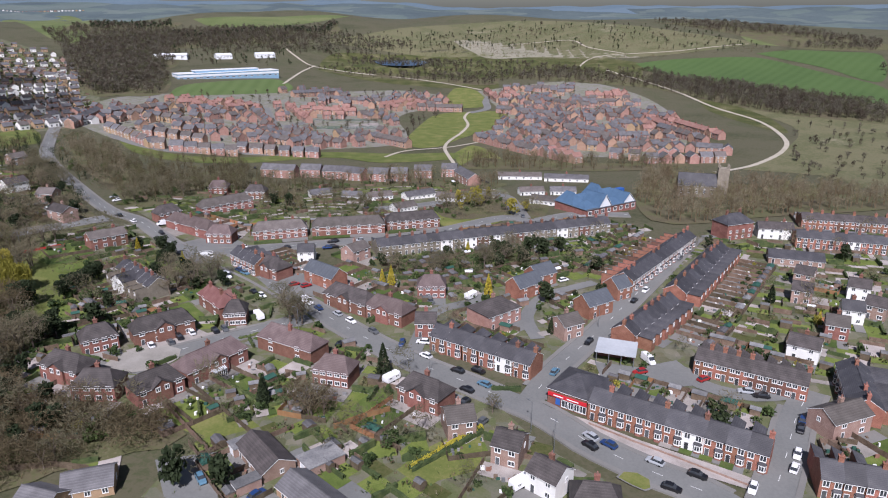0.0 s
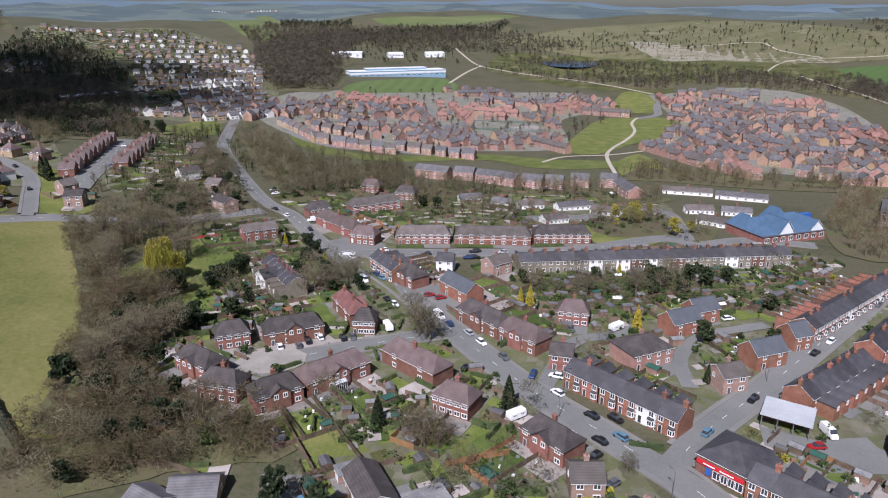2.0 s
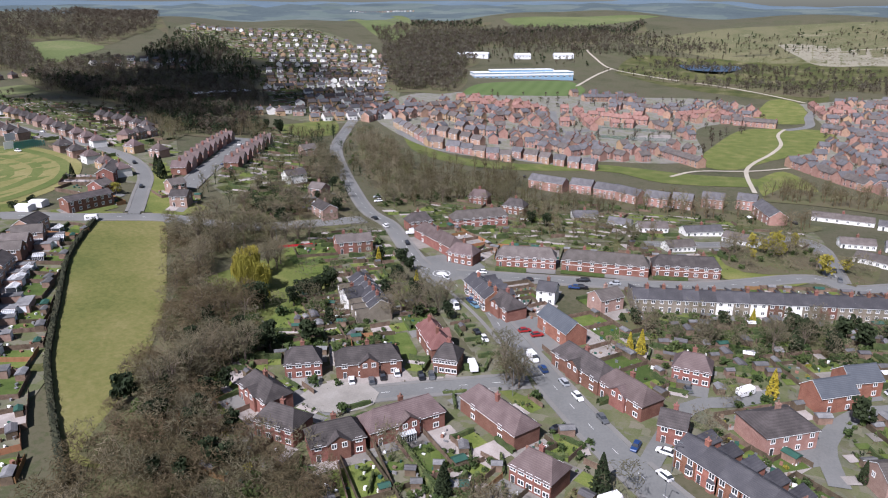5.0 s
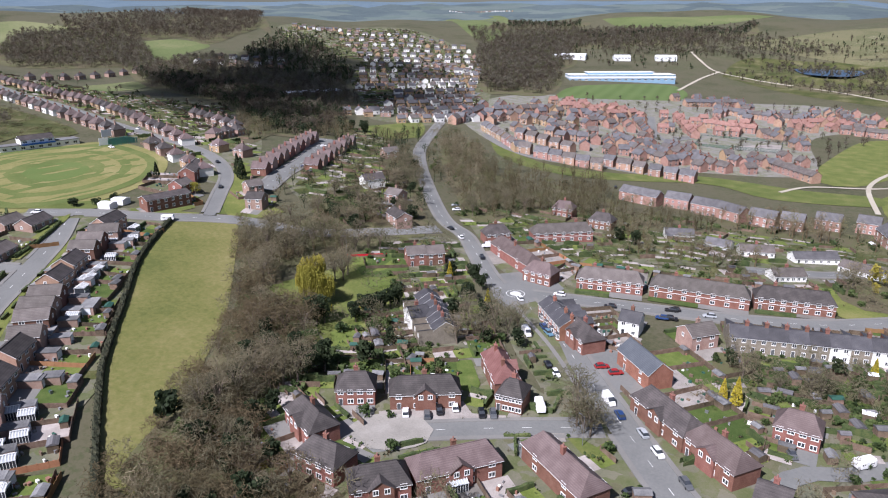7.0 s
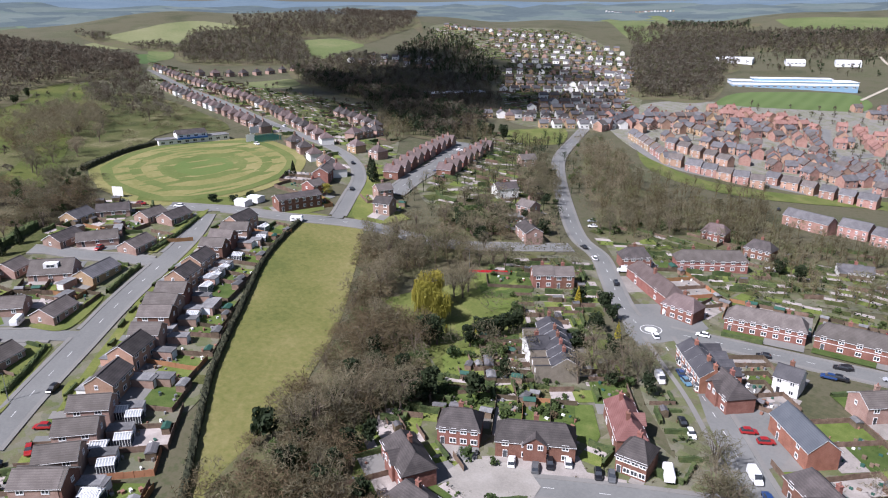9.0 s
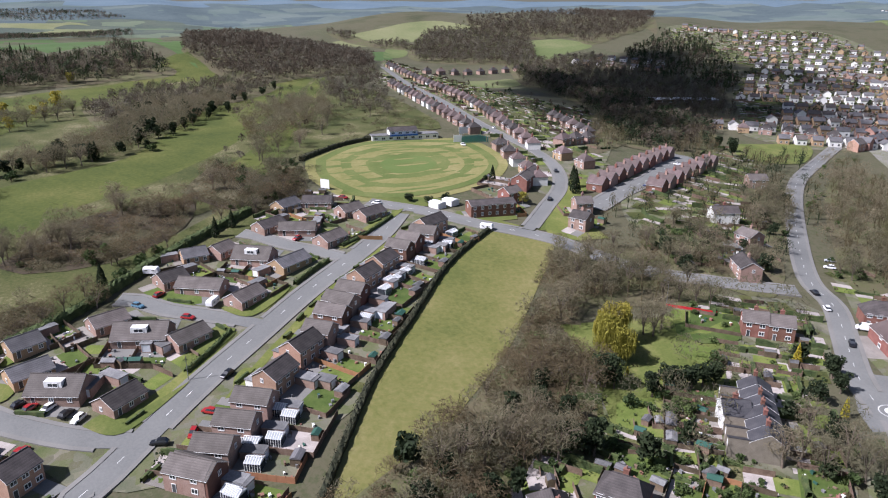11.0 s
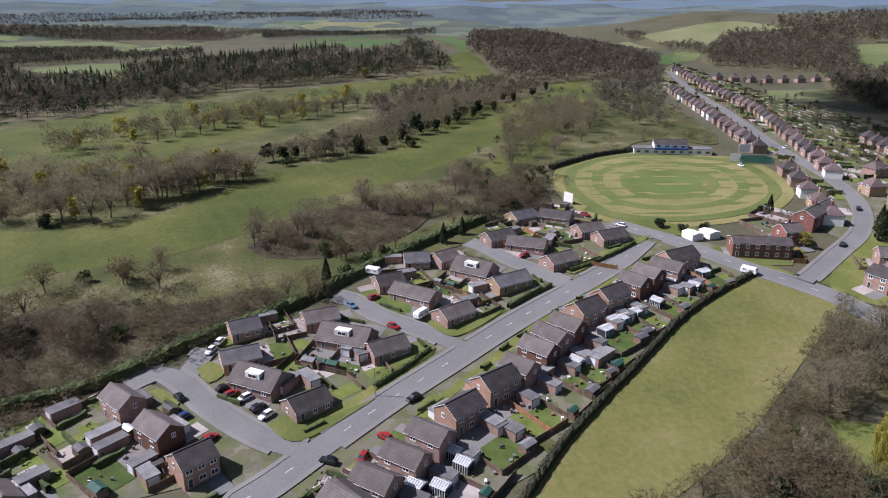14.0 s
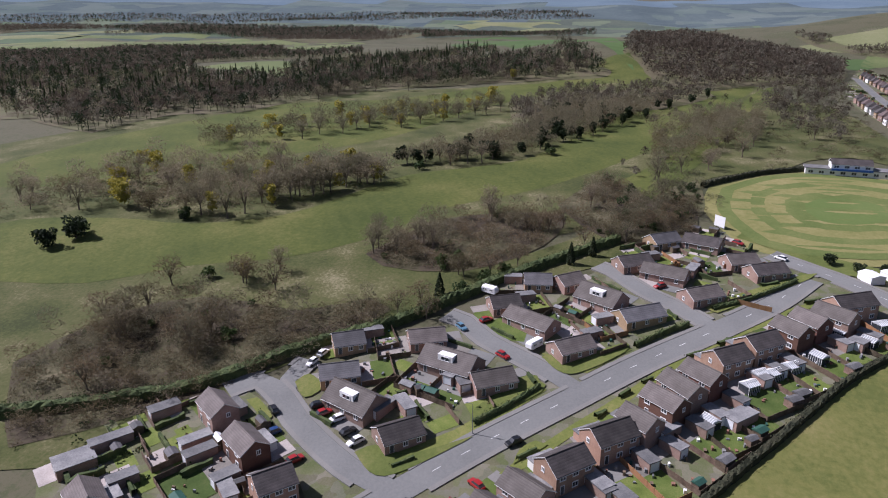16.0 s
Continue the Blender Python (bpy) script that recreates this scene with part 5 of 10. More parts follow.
row("semi", -13.9, 226.7, -8.4, 226.9, 1, 0)
row("house", -14.5, 195.6, -8.4, 195.6, 1, 0)
row("council", -92.1, 289.1, -73.7, 294.7, 1, 0)
row("council", -67.1, 296.7, -39.0, 302.3, 1, 0)
row("council", -34.2, 306.3, -14.3, 312.3, 1, 0)
row("terrd", -36.6, 268.6, 66.8, 305.6, 20, 0)
row("house", -47.3, 260.2, -41.3, 267.8, 1, 0)
row("flat", -137.1, 454.3, -113.3, 449.9, 1, 0)
row("flat", -111.2, 456.8, -97.4, 455.9, 1, 0)
row("flat", -94.5, 451.8, -82.6, 449.4, 1, 0)
row("flat", -82.3, 449.6, -65.4, 441.6, 1, 0)
row("flat", -63.0, 442.7, -49.6, 441.1, 1, 0)
row("flat", -48.2, 444.2, -37.2, 444.0, 1, 0)
row("flat", -33.6, 458.2, -21.8, 458.2, 1, 0)
row("flat", -15.2, 465.8, -4.5, 465.2, 1, 0)
row("flat", -2.3, 447.0, 7.2, 423.2, 1, 0)
row("wbung", 23.4, 456.0, 53.0, 455.0, 1, 0)
row("wbung", 54.1, 449.2, 83.0, 444.9, 1, 0)
row("wbung", 32.8, 392.1, 47.1, 394.6, 1, 0)
row("wbung", 51.3, 394.7, 66.4, 394.2, 1, 0)
row("wbung", 37.8, 366.2, 52.6, 359.7, 1, 0)
row("wbung", -88.4, 376.7, -76.8, 382.0, 1, 0)
row("wbung", -68.4, 372.7, -57.5, 372.0, 1, 0)
row("wbung", -54.1, 370.0, -41.2, 375.3, 1, 0)
row("wbung", -33.5, 373.3, -18.0, 383.2, 1, 0)
row("wbung", -36.3, 339.0, -26.3, 346.4, 1, 0)
row("wbung", -14.4, 372.8, 0.0, 367.5, 1, 0)
row("semi", -144.8, 379.5, -138.1, 380.2, 1, 0)
row("semi", -120.5, 370.3, -113.3, 370.3, 1, 0)
row("council", -131.4, 327.9, -114.5, 343.4, 1, 0)
row("semip", -134.9, 302.7, -113.5, 289.1, 1, 1)
row("semi", -110.5, 284.0, -103.4, 283.8, 1, 0)
row("semi", -145.8, 310.2, -141.2, 315.5, 1, 0)
row("house", -157.7, 266.6, -147.5, 277.5, 2, 0)
row("terrd", -128.1, 238.7, -107.6, 220.6, 0, 1)
row("white", -123.6, 222.5, -120.1, 228.0, 1, 0)
row("white", -232.0, 327.3, -227.4, 337.8, 1, 0)
row("house", -210.6, 322.9, -202.3, 322.6, 1, 0)
row("house", -191.8, 302.5, -181.1, 296.4, 1, 0)
row("house", -270.7, 391.6, -266.4, 400.0, 1, 0)
row("stair", -277.3, 297.6, -329.3, 391.1, 10, 0)
row("stair", -267.3, 325.2, -309.8, 406.3, 8, 0)
row("house", -258.0, 272.9, -255.7, 280.3, 1, 0)
row("house", -246.1, 264.1, -238.7, 267.7, 1, 0)
row("flatb", -269.4, 227.0, -266.3, 246.7, 1, 0)
row("house", -277.2, 248.4, -279.1, 256.3, 1, 0)
row("house", -289.2, 263.6, -305.1, 281.3, 1, 0)
row("bung", -183.9, 85.5, -190.1, 93.2, 1, 0)
row("chal", -199.2, 70.2, -193.3, 82.4, 1, 0)
row("bung", -204.1, 64.0, -208.4, 73.0, 1, 0)
row("bung", -218.3, 62.5, -222.4, 69.9, 1, 0)
row("bung", -223.3, 82.6, -227.2, 92.0, 1, 0)
row("chal", -217.4, 89.3, -212.3, 103.2, 1, 0)
row("bung", -207.0, 102.8, -212.5, 112.1, 1, 0)
row("bung", -244.7, 102.3, -248.4, 110.3, 1, 0)
row("bung", -242.4, 108.6, -234.3, 121.5, 1, 0)
row("bung", -223.8, 122.3, -230.3, 131.0, 1, 0)
row("bung", -261.3, 110.9, -262.5, 119.4, 1, 0)
row("bung", -260.7, 121.3, -266.0, 127.9, 1, 0)
row("chal", -257.7, 129.1, -250.4, 140.3, 1, 0)
row("bung", -242.5, 139.6, -249.6, 150.9, 1, 0)
row("bung", -277.4, 140.3, -283.0, 150.1, 1, 0)
row("bung", -276.3, 148.5, -271.0, 161.4, 1, 0)
row("bung", -257.8, 159.3, -263.8, 168.9, 1, 0)
row("bung", -297.4, 151.8, -303.5, 161.1, 1, 0)
row("bung", -302.8, 164.4, -297.5, 175.8, 1, 0)
row("bung", -284.7, 175.0, -288.5, 184.6, 1, 0)
row("bung", -277.6, 181.3, -282.7, 192.0, 1, 0)
row("estd", -254.7, 198.4, -260.6, 209.9, 1, 0)
row("estd", -188.2, 131.7, -194.5, 139.8, 1, 0)
row("estd", -177.8, 122.7, -184.4, 130.1, 1, 0)
row("estb", -174.8, 115.5, -169.3, 123.0, 1, 0)
row("estb", -167.5, 110.1, -162.3, 117.8, 1, 0)
row("estb", -160.4, 104.3, -155.6, 111.8, 1, 0)
row("estb", -200.0, 139.4, -194.0, 145.7, 1, 0)
row("estb", -208.3, 145.1, -201.6, 152.1, 1, 0)
row("estb", -214.8, 149.9, -207.0, 156.2, 1, 0)
row("estb", -219.7, 155.2, -212.8, 161.7, 1, 0)
row("estd", -222.1, 161.4, -228.0, 169.7, 1, 0)
row("estd", -229.7, 170.6, -235.8, 178.9, 1, 0)
row("estb", -244.0, 181.6, -237.1, 187.2, 1, 0)
row("estb", -249.4, 187.7, -242.2, 193.3, 1, 0)
row("estb", -253.5, 194.2, -246.3, 201.6, 1, 0)
row("estb", -189.0, 42.0, -182.8, 49.5, 1, 0)
row("estb", -178.7, 54.0, -172.4, 61.9, 1, 0)
row("estd", -162.8, 65.9, -168.3, 71.7, 1, 0)
row("estb", -157.2, 31.0, -151.9, 37.3, 1, 0)
row("estb", -155.3, 99.0, -148.7, 106.5, 1, 0)
row("estb", -155.7, 100.0, -148.0, 107.3, 1, 0)
detached("new", -322.5, 552.4, -333.4, 611.1, 2)
detached("newo", -288.1, 548.9, -239.2, 512.6, 5)
detached("new", -234.3, 512.4, -220.5, 513.7, 2)
detached("new", -219.7, 511.9, -180.8, 520.8, 4)
detached("new", -177.1, 537.0, -120.4, 534.9, 6)
detached("newo", -298.1, 623.2, -240.0, 608.2, 5)
detached("newo", -321.4, 622.2, -291.8, 674.9, 5)
detached("newr", -290.4, 700.8, -272.7, 720.7, 2)
detached("newr", -242.6, 708.7, -231.5, 732.1, 2)
detached("new", -258.4, 552.6, -215.4, 547.7, 4)
detached("new", -230.2, 584.3, -194.3, 602.4, 4)
detached("new", -200.1, 619.6, -155.9, 596.6, 4)
detached("new", -178.2, 593.3, -144.8, 574.6, 3)
detached("new", -261.9, 685.2, -226.6, 663.4, 3)
detached("new", -217.6, 708.7, -192.2, 665.3, 2)
detached("newr", -196.5, 766.8, -159.9, 696.8, 3)
detached("newo", -156.4, 627.8, -125.9, 598.8, 3)
detached("new", -137.2, 593.3, -106.8, 578.4, 4)
detached("new", -208.5, 851.7, -165.8, 905.7, 5)
detached("new", -175.4, 847.5, -84.9, 835.1, 7)
detached("newr", -161.9, 757.0, -124.6, 758.3, 3)
detached("newo", -109.9, 743.6, -71.8, 698.3, 3)
detached("new", -95.7, 625.3, -51.1, 582.3, 5)
detached("newr", -94.9, 810.8, -65.7, 839.0, 3)
detached("new", -65.0, 905.9, -37.5, 802.0, 3)
detached("new", -37.0, 794.0, -6.9, 787.8, 3)
detached("new", 13.5, 612.5, 55.5, 552.5, 8)
detached("new", 48.9, 572.6, 73.2, 536.8, 4)
detached("newr", 70.5, 546.1, 86.0, 521.3, 3)
detached("new", 42.0, 708.1, 65.5, 625.6, 5)
detached("new", 66.6, 639.2, 92.0, 595.2, 4)
detached("new", 71.6, 730.6, 88.2, 672.2, 4)
detached("newr", 30.0, 915.3, 41.5, 854.8, 2)
detached("new", 57.3, 937.7, 139.7, 920.6, 7)
detached("newo", 46.9, 835.6, 82.9, 840.1, 4)
detached("new", 84.4, 859.5, 125.0, 808.4, 5)
detached("new", 41.9, 777.6, 90.9, 744.3, 5)
detached("new", 106.2, 788.1, 100.6, 660.9, 3)
detached("new", 110.6, 738.1, 184.0, 759.8, 9)
detached("new", 133.1, 827.2, 201.7, 816.9, 7)
detached("newr", 155.8, 865.4, 200.3, 861.0, 4)
detached("new", 105.3, 661.9, 134.7, 629.6, 4)
detached("newo", 154.5, 686.4, 170.0, 676.0, 2)
detached("new", 187.0, 751.0, 208.8, 724.8, 3)
detached("newr", 189.6, 721.6, 199.0, 656.3, 3)
detached("new", 123.8, 614.8, 161.1, 619.0, 4)
detached("newo", 101.2, 575.1, 115.5, 568.1, 2)
detached("newo", 129.2, 561.4, 171.0, 582.1, 5)
detached("new", 121.3, 539.9, 134.2, 534.1, 2)
detached("new", 151.4, 547.8, 167.4, 542.8, 3)
detached("newr", 207.5, 702.9, 230.7, 622.4, 5)
detached("new", 179.4, 568.7, 214.4, 556.0, 4)
detached("new", 143.9, 521.3, 197.1, 525.9, 6)
detached("new", 190.3, 660.3, 208.3, 600.2, 4)
detached("nw", -295.9, 278.6, -358.6, 292.7, 5)
detached("nw", -404.5, 298.9, -638.3, 332.8, 12)
detached("nw", -355.2, 312.2, -528.5, 358.0, 7)
detached("nw", -549.4, 363.5, -815.3, 396.0, 9)
detached("nw", -445.3, 386.2, -382.4, 370.8, 4)
detached("nw", -360.6, 336.7, -365.0, 357.6, 2)
detached("nw", -330.4, 316.1, -313.0, 318.3, 2)
detached("nw", -779.1, 430.1, -792.4, 562.1, 8)
detached("nw", -392.1, 521.4, -347.9, 563.4, 5)
detached("sub", -1000.1, 1045.4, -971.7, 1111.0, 5)
detached("sub", -928.1, 1080.2, -796.9, 1135.1, 10)
detached("sub", -824.6, 982.6, -661.2, 1093.6, 14)
detached("sub", -724.9, 898.7, -576.7, 994.3, 14)
detached("sub", -637.4, 822.8, -512.3, 906.5, 13)
detached("sub", -569.0, 721.8, -466.1, 820.0, 13)
detached("sub", -505.7, 640.7, -425.4, 744.4, 12)
detached("sub", -424.7, 606.7, -380.9, 665.2, 8)
detached("sub", -410.8, 512.9, -341.2, 604.3, 10)
detached("sub", -354.4, 519.1, -317.3, 576.2, 7)
detached("sub", -814.1, 666.2, -710.2, 721.1, 8)
detached("sub", -570.8, 879.5, -464.4, 830.1, 5)
detached("sub", -880.5, 1028.8, -728.3, 1125.5, 11)
detached("sub", -770.9, 937.1, -620.7, 1047.6, 12)
detached("sub", -679.2, 859.2, -546.7, 954.3, 12)
detached("sub", -606.9, 764.8, -490.2, 864.5, 12)
detached("sub", -530.7, 678.2, -443.7, 778.6, 12)
detached("sub", -448.5, 636.5, -401.9, 702.5, 8)
detached("sub", -409.1, 570.9, -362.4, 636.9, 8)
detached("sub", -1026.4, 1055.4, -929.9, 1130.7, 8)
detached("sub", -831.2, 719.5, -754.6, 761.7, 6)
detached("sub", -1946.1, 2979.2, -1709.7, 3175.7, 9)


def build_far_houses():
    """The houses too far off to tell apart, joined: walls, pitched roofs with eaves, chimneys and windows."""
    names = sorted({m for k in KINDS.values() for m in k[4] + k[5]}) + ["glass", "paint_white"]
    V, F, I = [], [], []
    for kind, x, y, yaw, W, variant in FAR_HOUSES:
        D, e, r, hip, walls, roofs = KINDS[kind][:6]
        wm, rm = names.index(walls[variant % len(walls)]), names.index(roofs[(variant * 7 + int(abs(x))) % len(roofs)])
        m = pose(x, y, ground(x, y), 0, 0, yaw)

        def add(vs, fs, mat):
            b = len(V)
            V.extend(tuple(m @ Vector(v)) for v in vs)
            F.extend(tuple(b + i for i in f) for f in fs)
            I.extend([mat] * len(fs))
        a, d = W / 2, D / 2
        inset = min(2.6, a - 0.4) if hip else 0.0
        top = e if hip else r
        add([(-a, -d, -2), (-a, d, -2), (-a, d, e), (-a, 0, top), (-a, -d, e), (a, -d, -2), (a, d, -2), (a, d, e), (a, 0, top), (a, -d, e)],
            [(0, 4, 3, 2, 1), (5, 6, 7, 8, 9), (0, 5, 9, 4), (1, 2, 7, 6)], wm)
        p, q = a + 0.3, d + 0.4
        k = e - (r - e) / d * 0.4
        add([(-p, -q, k + 0.06), (p, -q, k + 0.06), (p - inset, 0, r + 0.08), (inset - p, 0, r + 0.08), (p, q, k + 0.06), (-p, q, k + 0.06),
             (-p, -q, k - 0.14), (p, -q, k - 0.14), (p, q, k - 0.14), (-p, q, k - 0.14)], [(0, 1, 2, 3), (3, 2, 4, 5), (6, 7, 1, 0), (5, 4, 8, 9)] + ([(1, 4, 2), (5, 0, 3)] if hip else []), rm)
        c = 0.4 if hip else a - 0.9
        add([(c - .5, -.4, r - .8), (c + .5, -.4, r - .8), (c + .5, .4, r - .8), (c - .5, .4, r - .8), (c - .5, -.4, r + 1.1), (c + .5, -.4, r + 1.1), (c + .5, .4, r + 1.1), (c - .5, .4, r + 1.1)],
            [(0, 1, 5, 4), (1, 2, 6, 5), (2, 3, 7, 6), (3, 0, 4, 7), (4, 5, 6, 7)], names.index("brick_red"))
        for s in (-1, 1):
            for z in (1.4, 3.9):
                if z > e - 0.5:
                    continue
                for wx in (-W / 4, W / 4):
                    for grow, out, mat in ((0.12, 0.05, "paint_white"), (0.0, 0.09, "glass")):
                        yy = s * (d + out)
                        add([(wx - .6 - grow, yy, z - .6 - grow), (wx + .6 + grow, yy, z - .6 - grow), (wx + .6 + grow, yy, z + .6 + grow), (wx - .6 - grow, yy, z + .6 + grow)], [(0, 1, 2, 3)], names.index(mat))
    me = mesh_from("distant_houses", V, F, names, I)
    tagged(new("distant_houses", me), "distant brick and rendered houses with tiled roofs", "houses", kind="stuff")


build_far_houses()

# ---- trees ----


def blade(bm, p, q, w, mat=0):
    d = (q - p).normalized()
    s = d.orthogonal().normalized()
    s.rotate(Matrix.Rotation(random.uniform(0, 6.28), 3, d))
    vs = [bm.verts.new(p + s * w), bm.verts.new(p - s * w), bm.verts.new(q)]
    bm.faces.new(vs).material_index = mat


def limb(bm, p, q, r0, r1, seg=5, mat=0):
    d = (q - p).normalized()
    a = d.orthogonal().normalized()
    b = d.cross(a)
    ring = []
    for o, r in ((p, r0), (q, r1)):
        ring.append([bm.verts.new(o + (a * math.cos(6.283 * k / seg) + b * math.sin(6.283 * k / seg)) * r) for k in range(seg)])
    for k in range(seg):
        bm.faces.new([ring[0][k], ring[0][(k + 1) % seg], ring[1][(k + 1) % seg], ring[1][k]]).material_index = mat


def rand_dir(up=0.2):
    v = Vector((random.gauss(0, 1), random.gauss(0, 1), random.gauss(0, 1) + up))
    return v.normalized()


def bare_tree(h, spread, n_limb, n_twig, thick, fine=True):
    """A leafless tree: trunk and limbs in one mesh, a rounded, uneven crown of fine twigs in the other."""
    tb, cb = bmesh.new(), bmesh.new()
    fork = h * random.uniform(0.18, 0.28)
    lean = Vector((random.uniform(-0.3, 0.3), random.uniform(-0.3, 0.3), 0))
    base = Vector((0, 0, fork)) + lean
    limb(tb, Vector((0, 0, -0.6)), base, thick, thick * 0.7, 7)
    heart, seed = Vector((0, 0, h * 0.58)) + lean, random.uniform(0, 50)

    def reach(d, f):
        k = f * (0.86 + 0.42 * noise.noise(d * 1.7 + Vector((seed, 0, 0))))
        return heart + Vector((d.x * spread * k, d.y * spread * k, d.z * h * 0.42 * k))
    for k in range(n_limb):
        a = 6.283 * (k + random.uniform(-0.3, 0.3)) / n_limb
        up = random.uniform(0.1, 1.2)
        d = Vector((math.cos(a), math.sin(a), up)).normalized()
        mid, end = reach(d, random.uniform(0.3, 0.45)), reach(d, random.uniform(0.75, 0.95))
        limb(tb, base, mid, thick * 0.5, thick * 0.3, 5)
        limb(tb, mid, end, thick * 0.3, thick * 0.06, 4)
        for j in range(5):
            e = (d + rand_dir(0.2) * 0.55).normalized()
            p = mid.lerp(end, random.uniform(0.0, 0.7))
            if fine:
                limb(cb, p, reach(e, random.uniform(0.7, 0.95)), thick * 0.13, thick * 0.04, 3)
            else:
                blade(cb, p, reach(e, random.uniform(0.7, 0.95)), thick * 0.2)
    for i in range(n_limb * n_twig):
        d = rand_dir(0.2)
        f = random.uniform(0.3, 0.86) if i % 3 else random.uniform(0.7, 0.9)
        p = reach(d, f)
        e = (d + rand_dir(0.1) * 0.45).normalized()
        q = reach(e, f + random.uniform(0.14, 0.26))
        w = 0.05 if fine else 0.075
        blade(cb, p, q, w)
        for n in range(3):
            t = random.uniform(0.2, 0.9)
            o = p.lerp(q, t)
            blade(cb, o, o + ((q - p).normalized() + rand_dir(0.2) * 0.9).normalized() * h * random.uniform(0.05, 0.10), w * 0.85)
    return tb, cb


def leaf_quad(bm, p, size):
    n = rand_dir(0.4)
    a = n.orthogonal().normalized() * size
    b = n.cross(a.normalized()) * size * random.uniform(0.5, 1.0)
    bm.faces.new([bm.verts.new(p + v) for v in (a, b, -a, -b)])


def leafy_tree(h, spread, n, size, lobes=9, droop=False):
    tb, cb = bmesh.new(), bmesh.new()
    limb(tb, Vector((0, 0, -0.6)), Vector((0, 0, h * 0.55)), 0.06 * spread + 0.1, 0.08, 6)
    for k in range(lobes):
        a = random.uniform(0, 6.283)
        r = spread * random.uniform(0.1, 0.62)
        c = Vector((math.cos(a) * r, math.sin(a) * r, h * random.uniform(0.3, 0.78)))
        limb(tb, Vector((0, 0, h * 0.2)), c, 0.1, 0.03, 4)
        rad = spread * random.uniform(0.32, 0.5)
        for i in range(n // lobes):
            d = rand_dir(0.3)
            p = c + Vector((d.x * rad, d.y * rad, d.z * rad * 0.85)) * random.uniform(0.6, 1.05)
            if droop:
                blade(cb, p, p - Vector((random.uniform(-0.3, 0.3), random.uniform(-0.3, 0.3), random.uniform(1.2, 3.2))), 0.07)
            leaf_quad(cb, p, size * random.uniform(0.6, 1.2))
    return tb, cb


def cone_tree(h, r, n, size):
    tb, cb = bmesh.new(), bmesh.new()
    limb(tb, Vector((0, 0, -0.5)), Vector((0, 0, h * 0.9)), 0.16, 0.03, 6)
    for i in range(n):
        t = random.random() ** 0.75
        a = random.uniform(0, 6.283)
        rr = r * (1 - t) ** 0.8 * random.uniform(0.72, 1.08) * (0.55 + 0.45 * min(1, t * 8))
        leaf_quad(cb, Vector((math.cos(a) * rr, math.sin(a) * rr, h * (0.03 + 0.97 * t))), size * (0.5 + 0.6 * (1 - t)))
    return tb, cb


TREE_KINDS = {
    "bare": ("tree", "bare grey-brown deciduous tree without leaves", "tree", "twig_grey"),
    "brown": ("tree", "bare brown thicket tree without leaves", "tree", "twig_brown"),
    "bush": ("bush", "rounded green garden bush", "bush", "leaf_green"),
    "ever": ("tree", "dark green leafy evergreen tree", "tree", "leaf_dark"),
    "willowy": ("tree", "tree in fresh yellow-green leaf", "tree", "leaf_willow"),
    "willow": ("willow_tree", "bright yellow weeping willow tree", "tree", "leaf_willow"),
    "yew": ("bush", "broad rounded dark evergreen bush", "bush", "leaf_dark"),
    "gold": ("conifer", "golden yellow cone-shaped conifer", "tree", "leaf_gold"),
    "conifer": ("conifer", "dark green pointed garden conifer", "tree", "leaf_dark"),
}
TREE_KINDS["shrub"] = ("bush", "rounded bare brown shrub", "bush", "twig_brown")
TREE_KINDS["thorn"] = ("bush", "rounded bare grey thorn bush", "bush", "twig_grey")
TREE_PROTO = {}
LIGHT = {}
for kind, (nm, label, cat, leaf) in TREE_KINDS.items():
    TREE_PROTO[kind] = []
    for v in range(4 if kind in ("bare", "brown") else 2):
        if kind == "bare":
            bms = bare_tree(random.uniform(9, 11), 4.6, 8, 34, 0.28)
        elif kind == "brown":
            bms = bare_tree(random.uniform(6, 8), 4.0, 8, 30, 0.18)
        elif kind in ("shrub", "thorn"):
            bms = bare_tree(random.uniform(2.6, 3.6), 2.3, 5, 14, 0.06)
        elif kind == "bush":
            bms = leafy_tree(2.6, 1.9, 300, 0.28, 6)
        elif kind == "ever":
            bms = leafy_tree(8.5, 3.2, 1100, 0.36, 12)
        elif kind == "yew":
            bms = leafy_tree(4.6, 3.2, 1000, 0.36, 14)
        elif kind == "willowy":
            bms = leafy_tree(9, 3.6, 900, 0.3, 13)
        elif kind == "willow":
            bms = leafy_tree(11, 4.8, 4200, 0.2, 22, True)
        elif kind == "gold":
            bms = cone_tree(8.5, 1.7, 900, 0.32)
        else:
            bms = cone_tree(8, 1.8, 900, 0.34)
        TREE_PROTO[kind].append((done(bms[0], "trunk", ["bark"]), done(bms[1], "crown", [leaf])))
    if kind in ("bare", "brown"):
        h = 10.0 if kind == "bare" else 7.0
        LIGHT[kind] = [done(bare_tree(h * random.uniform(0.9, 1.1), 4.5, 6, 14 if kind == "bare" else 19, 0.2, False)[1], "crown", [leaf]) for v in range(5)]
    elif kind in ("shrub", "thorn"):
        LIGHT[kind] = [done(bare_tree(random.uniform(2.4, 3.4), 2.4, 4, 13, 0.06, False)[1], "crown", [leaf]) for v in range(4)]
    elif kind in ("ever", "bush", "willowy", "yew"):
        h, s, n, q = {"ever": (8.5, 3.2, 380, 0.6), "bush": (2.6, 1.9, 110, 0.45), "willowy": (9, 3.6, 320, 0.5), "yew": (4.6, 3.2, 400, 0.5)}[kind]
        LIGHT[kind] = [done(leafy_tree(h, s, n, q, 10)[1], "crown", [leaf]) for v in range(4)]


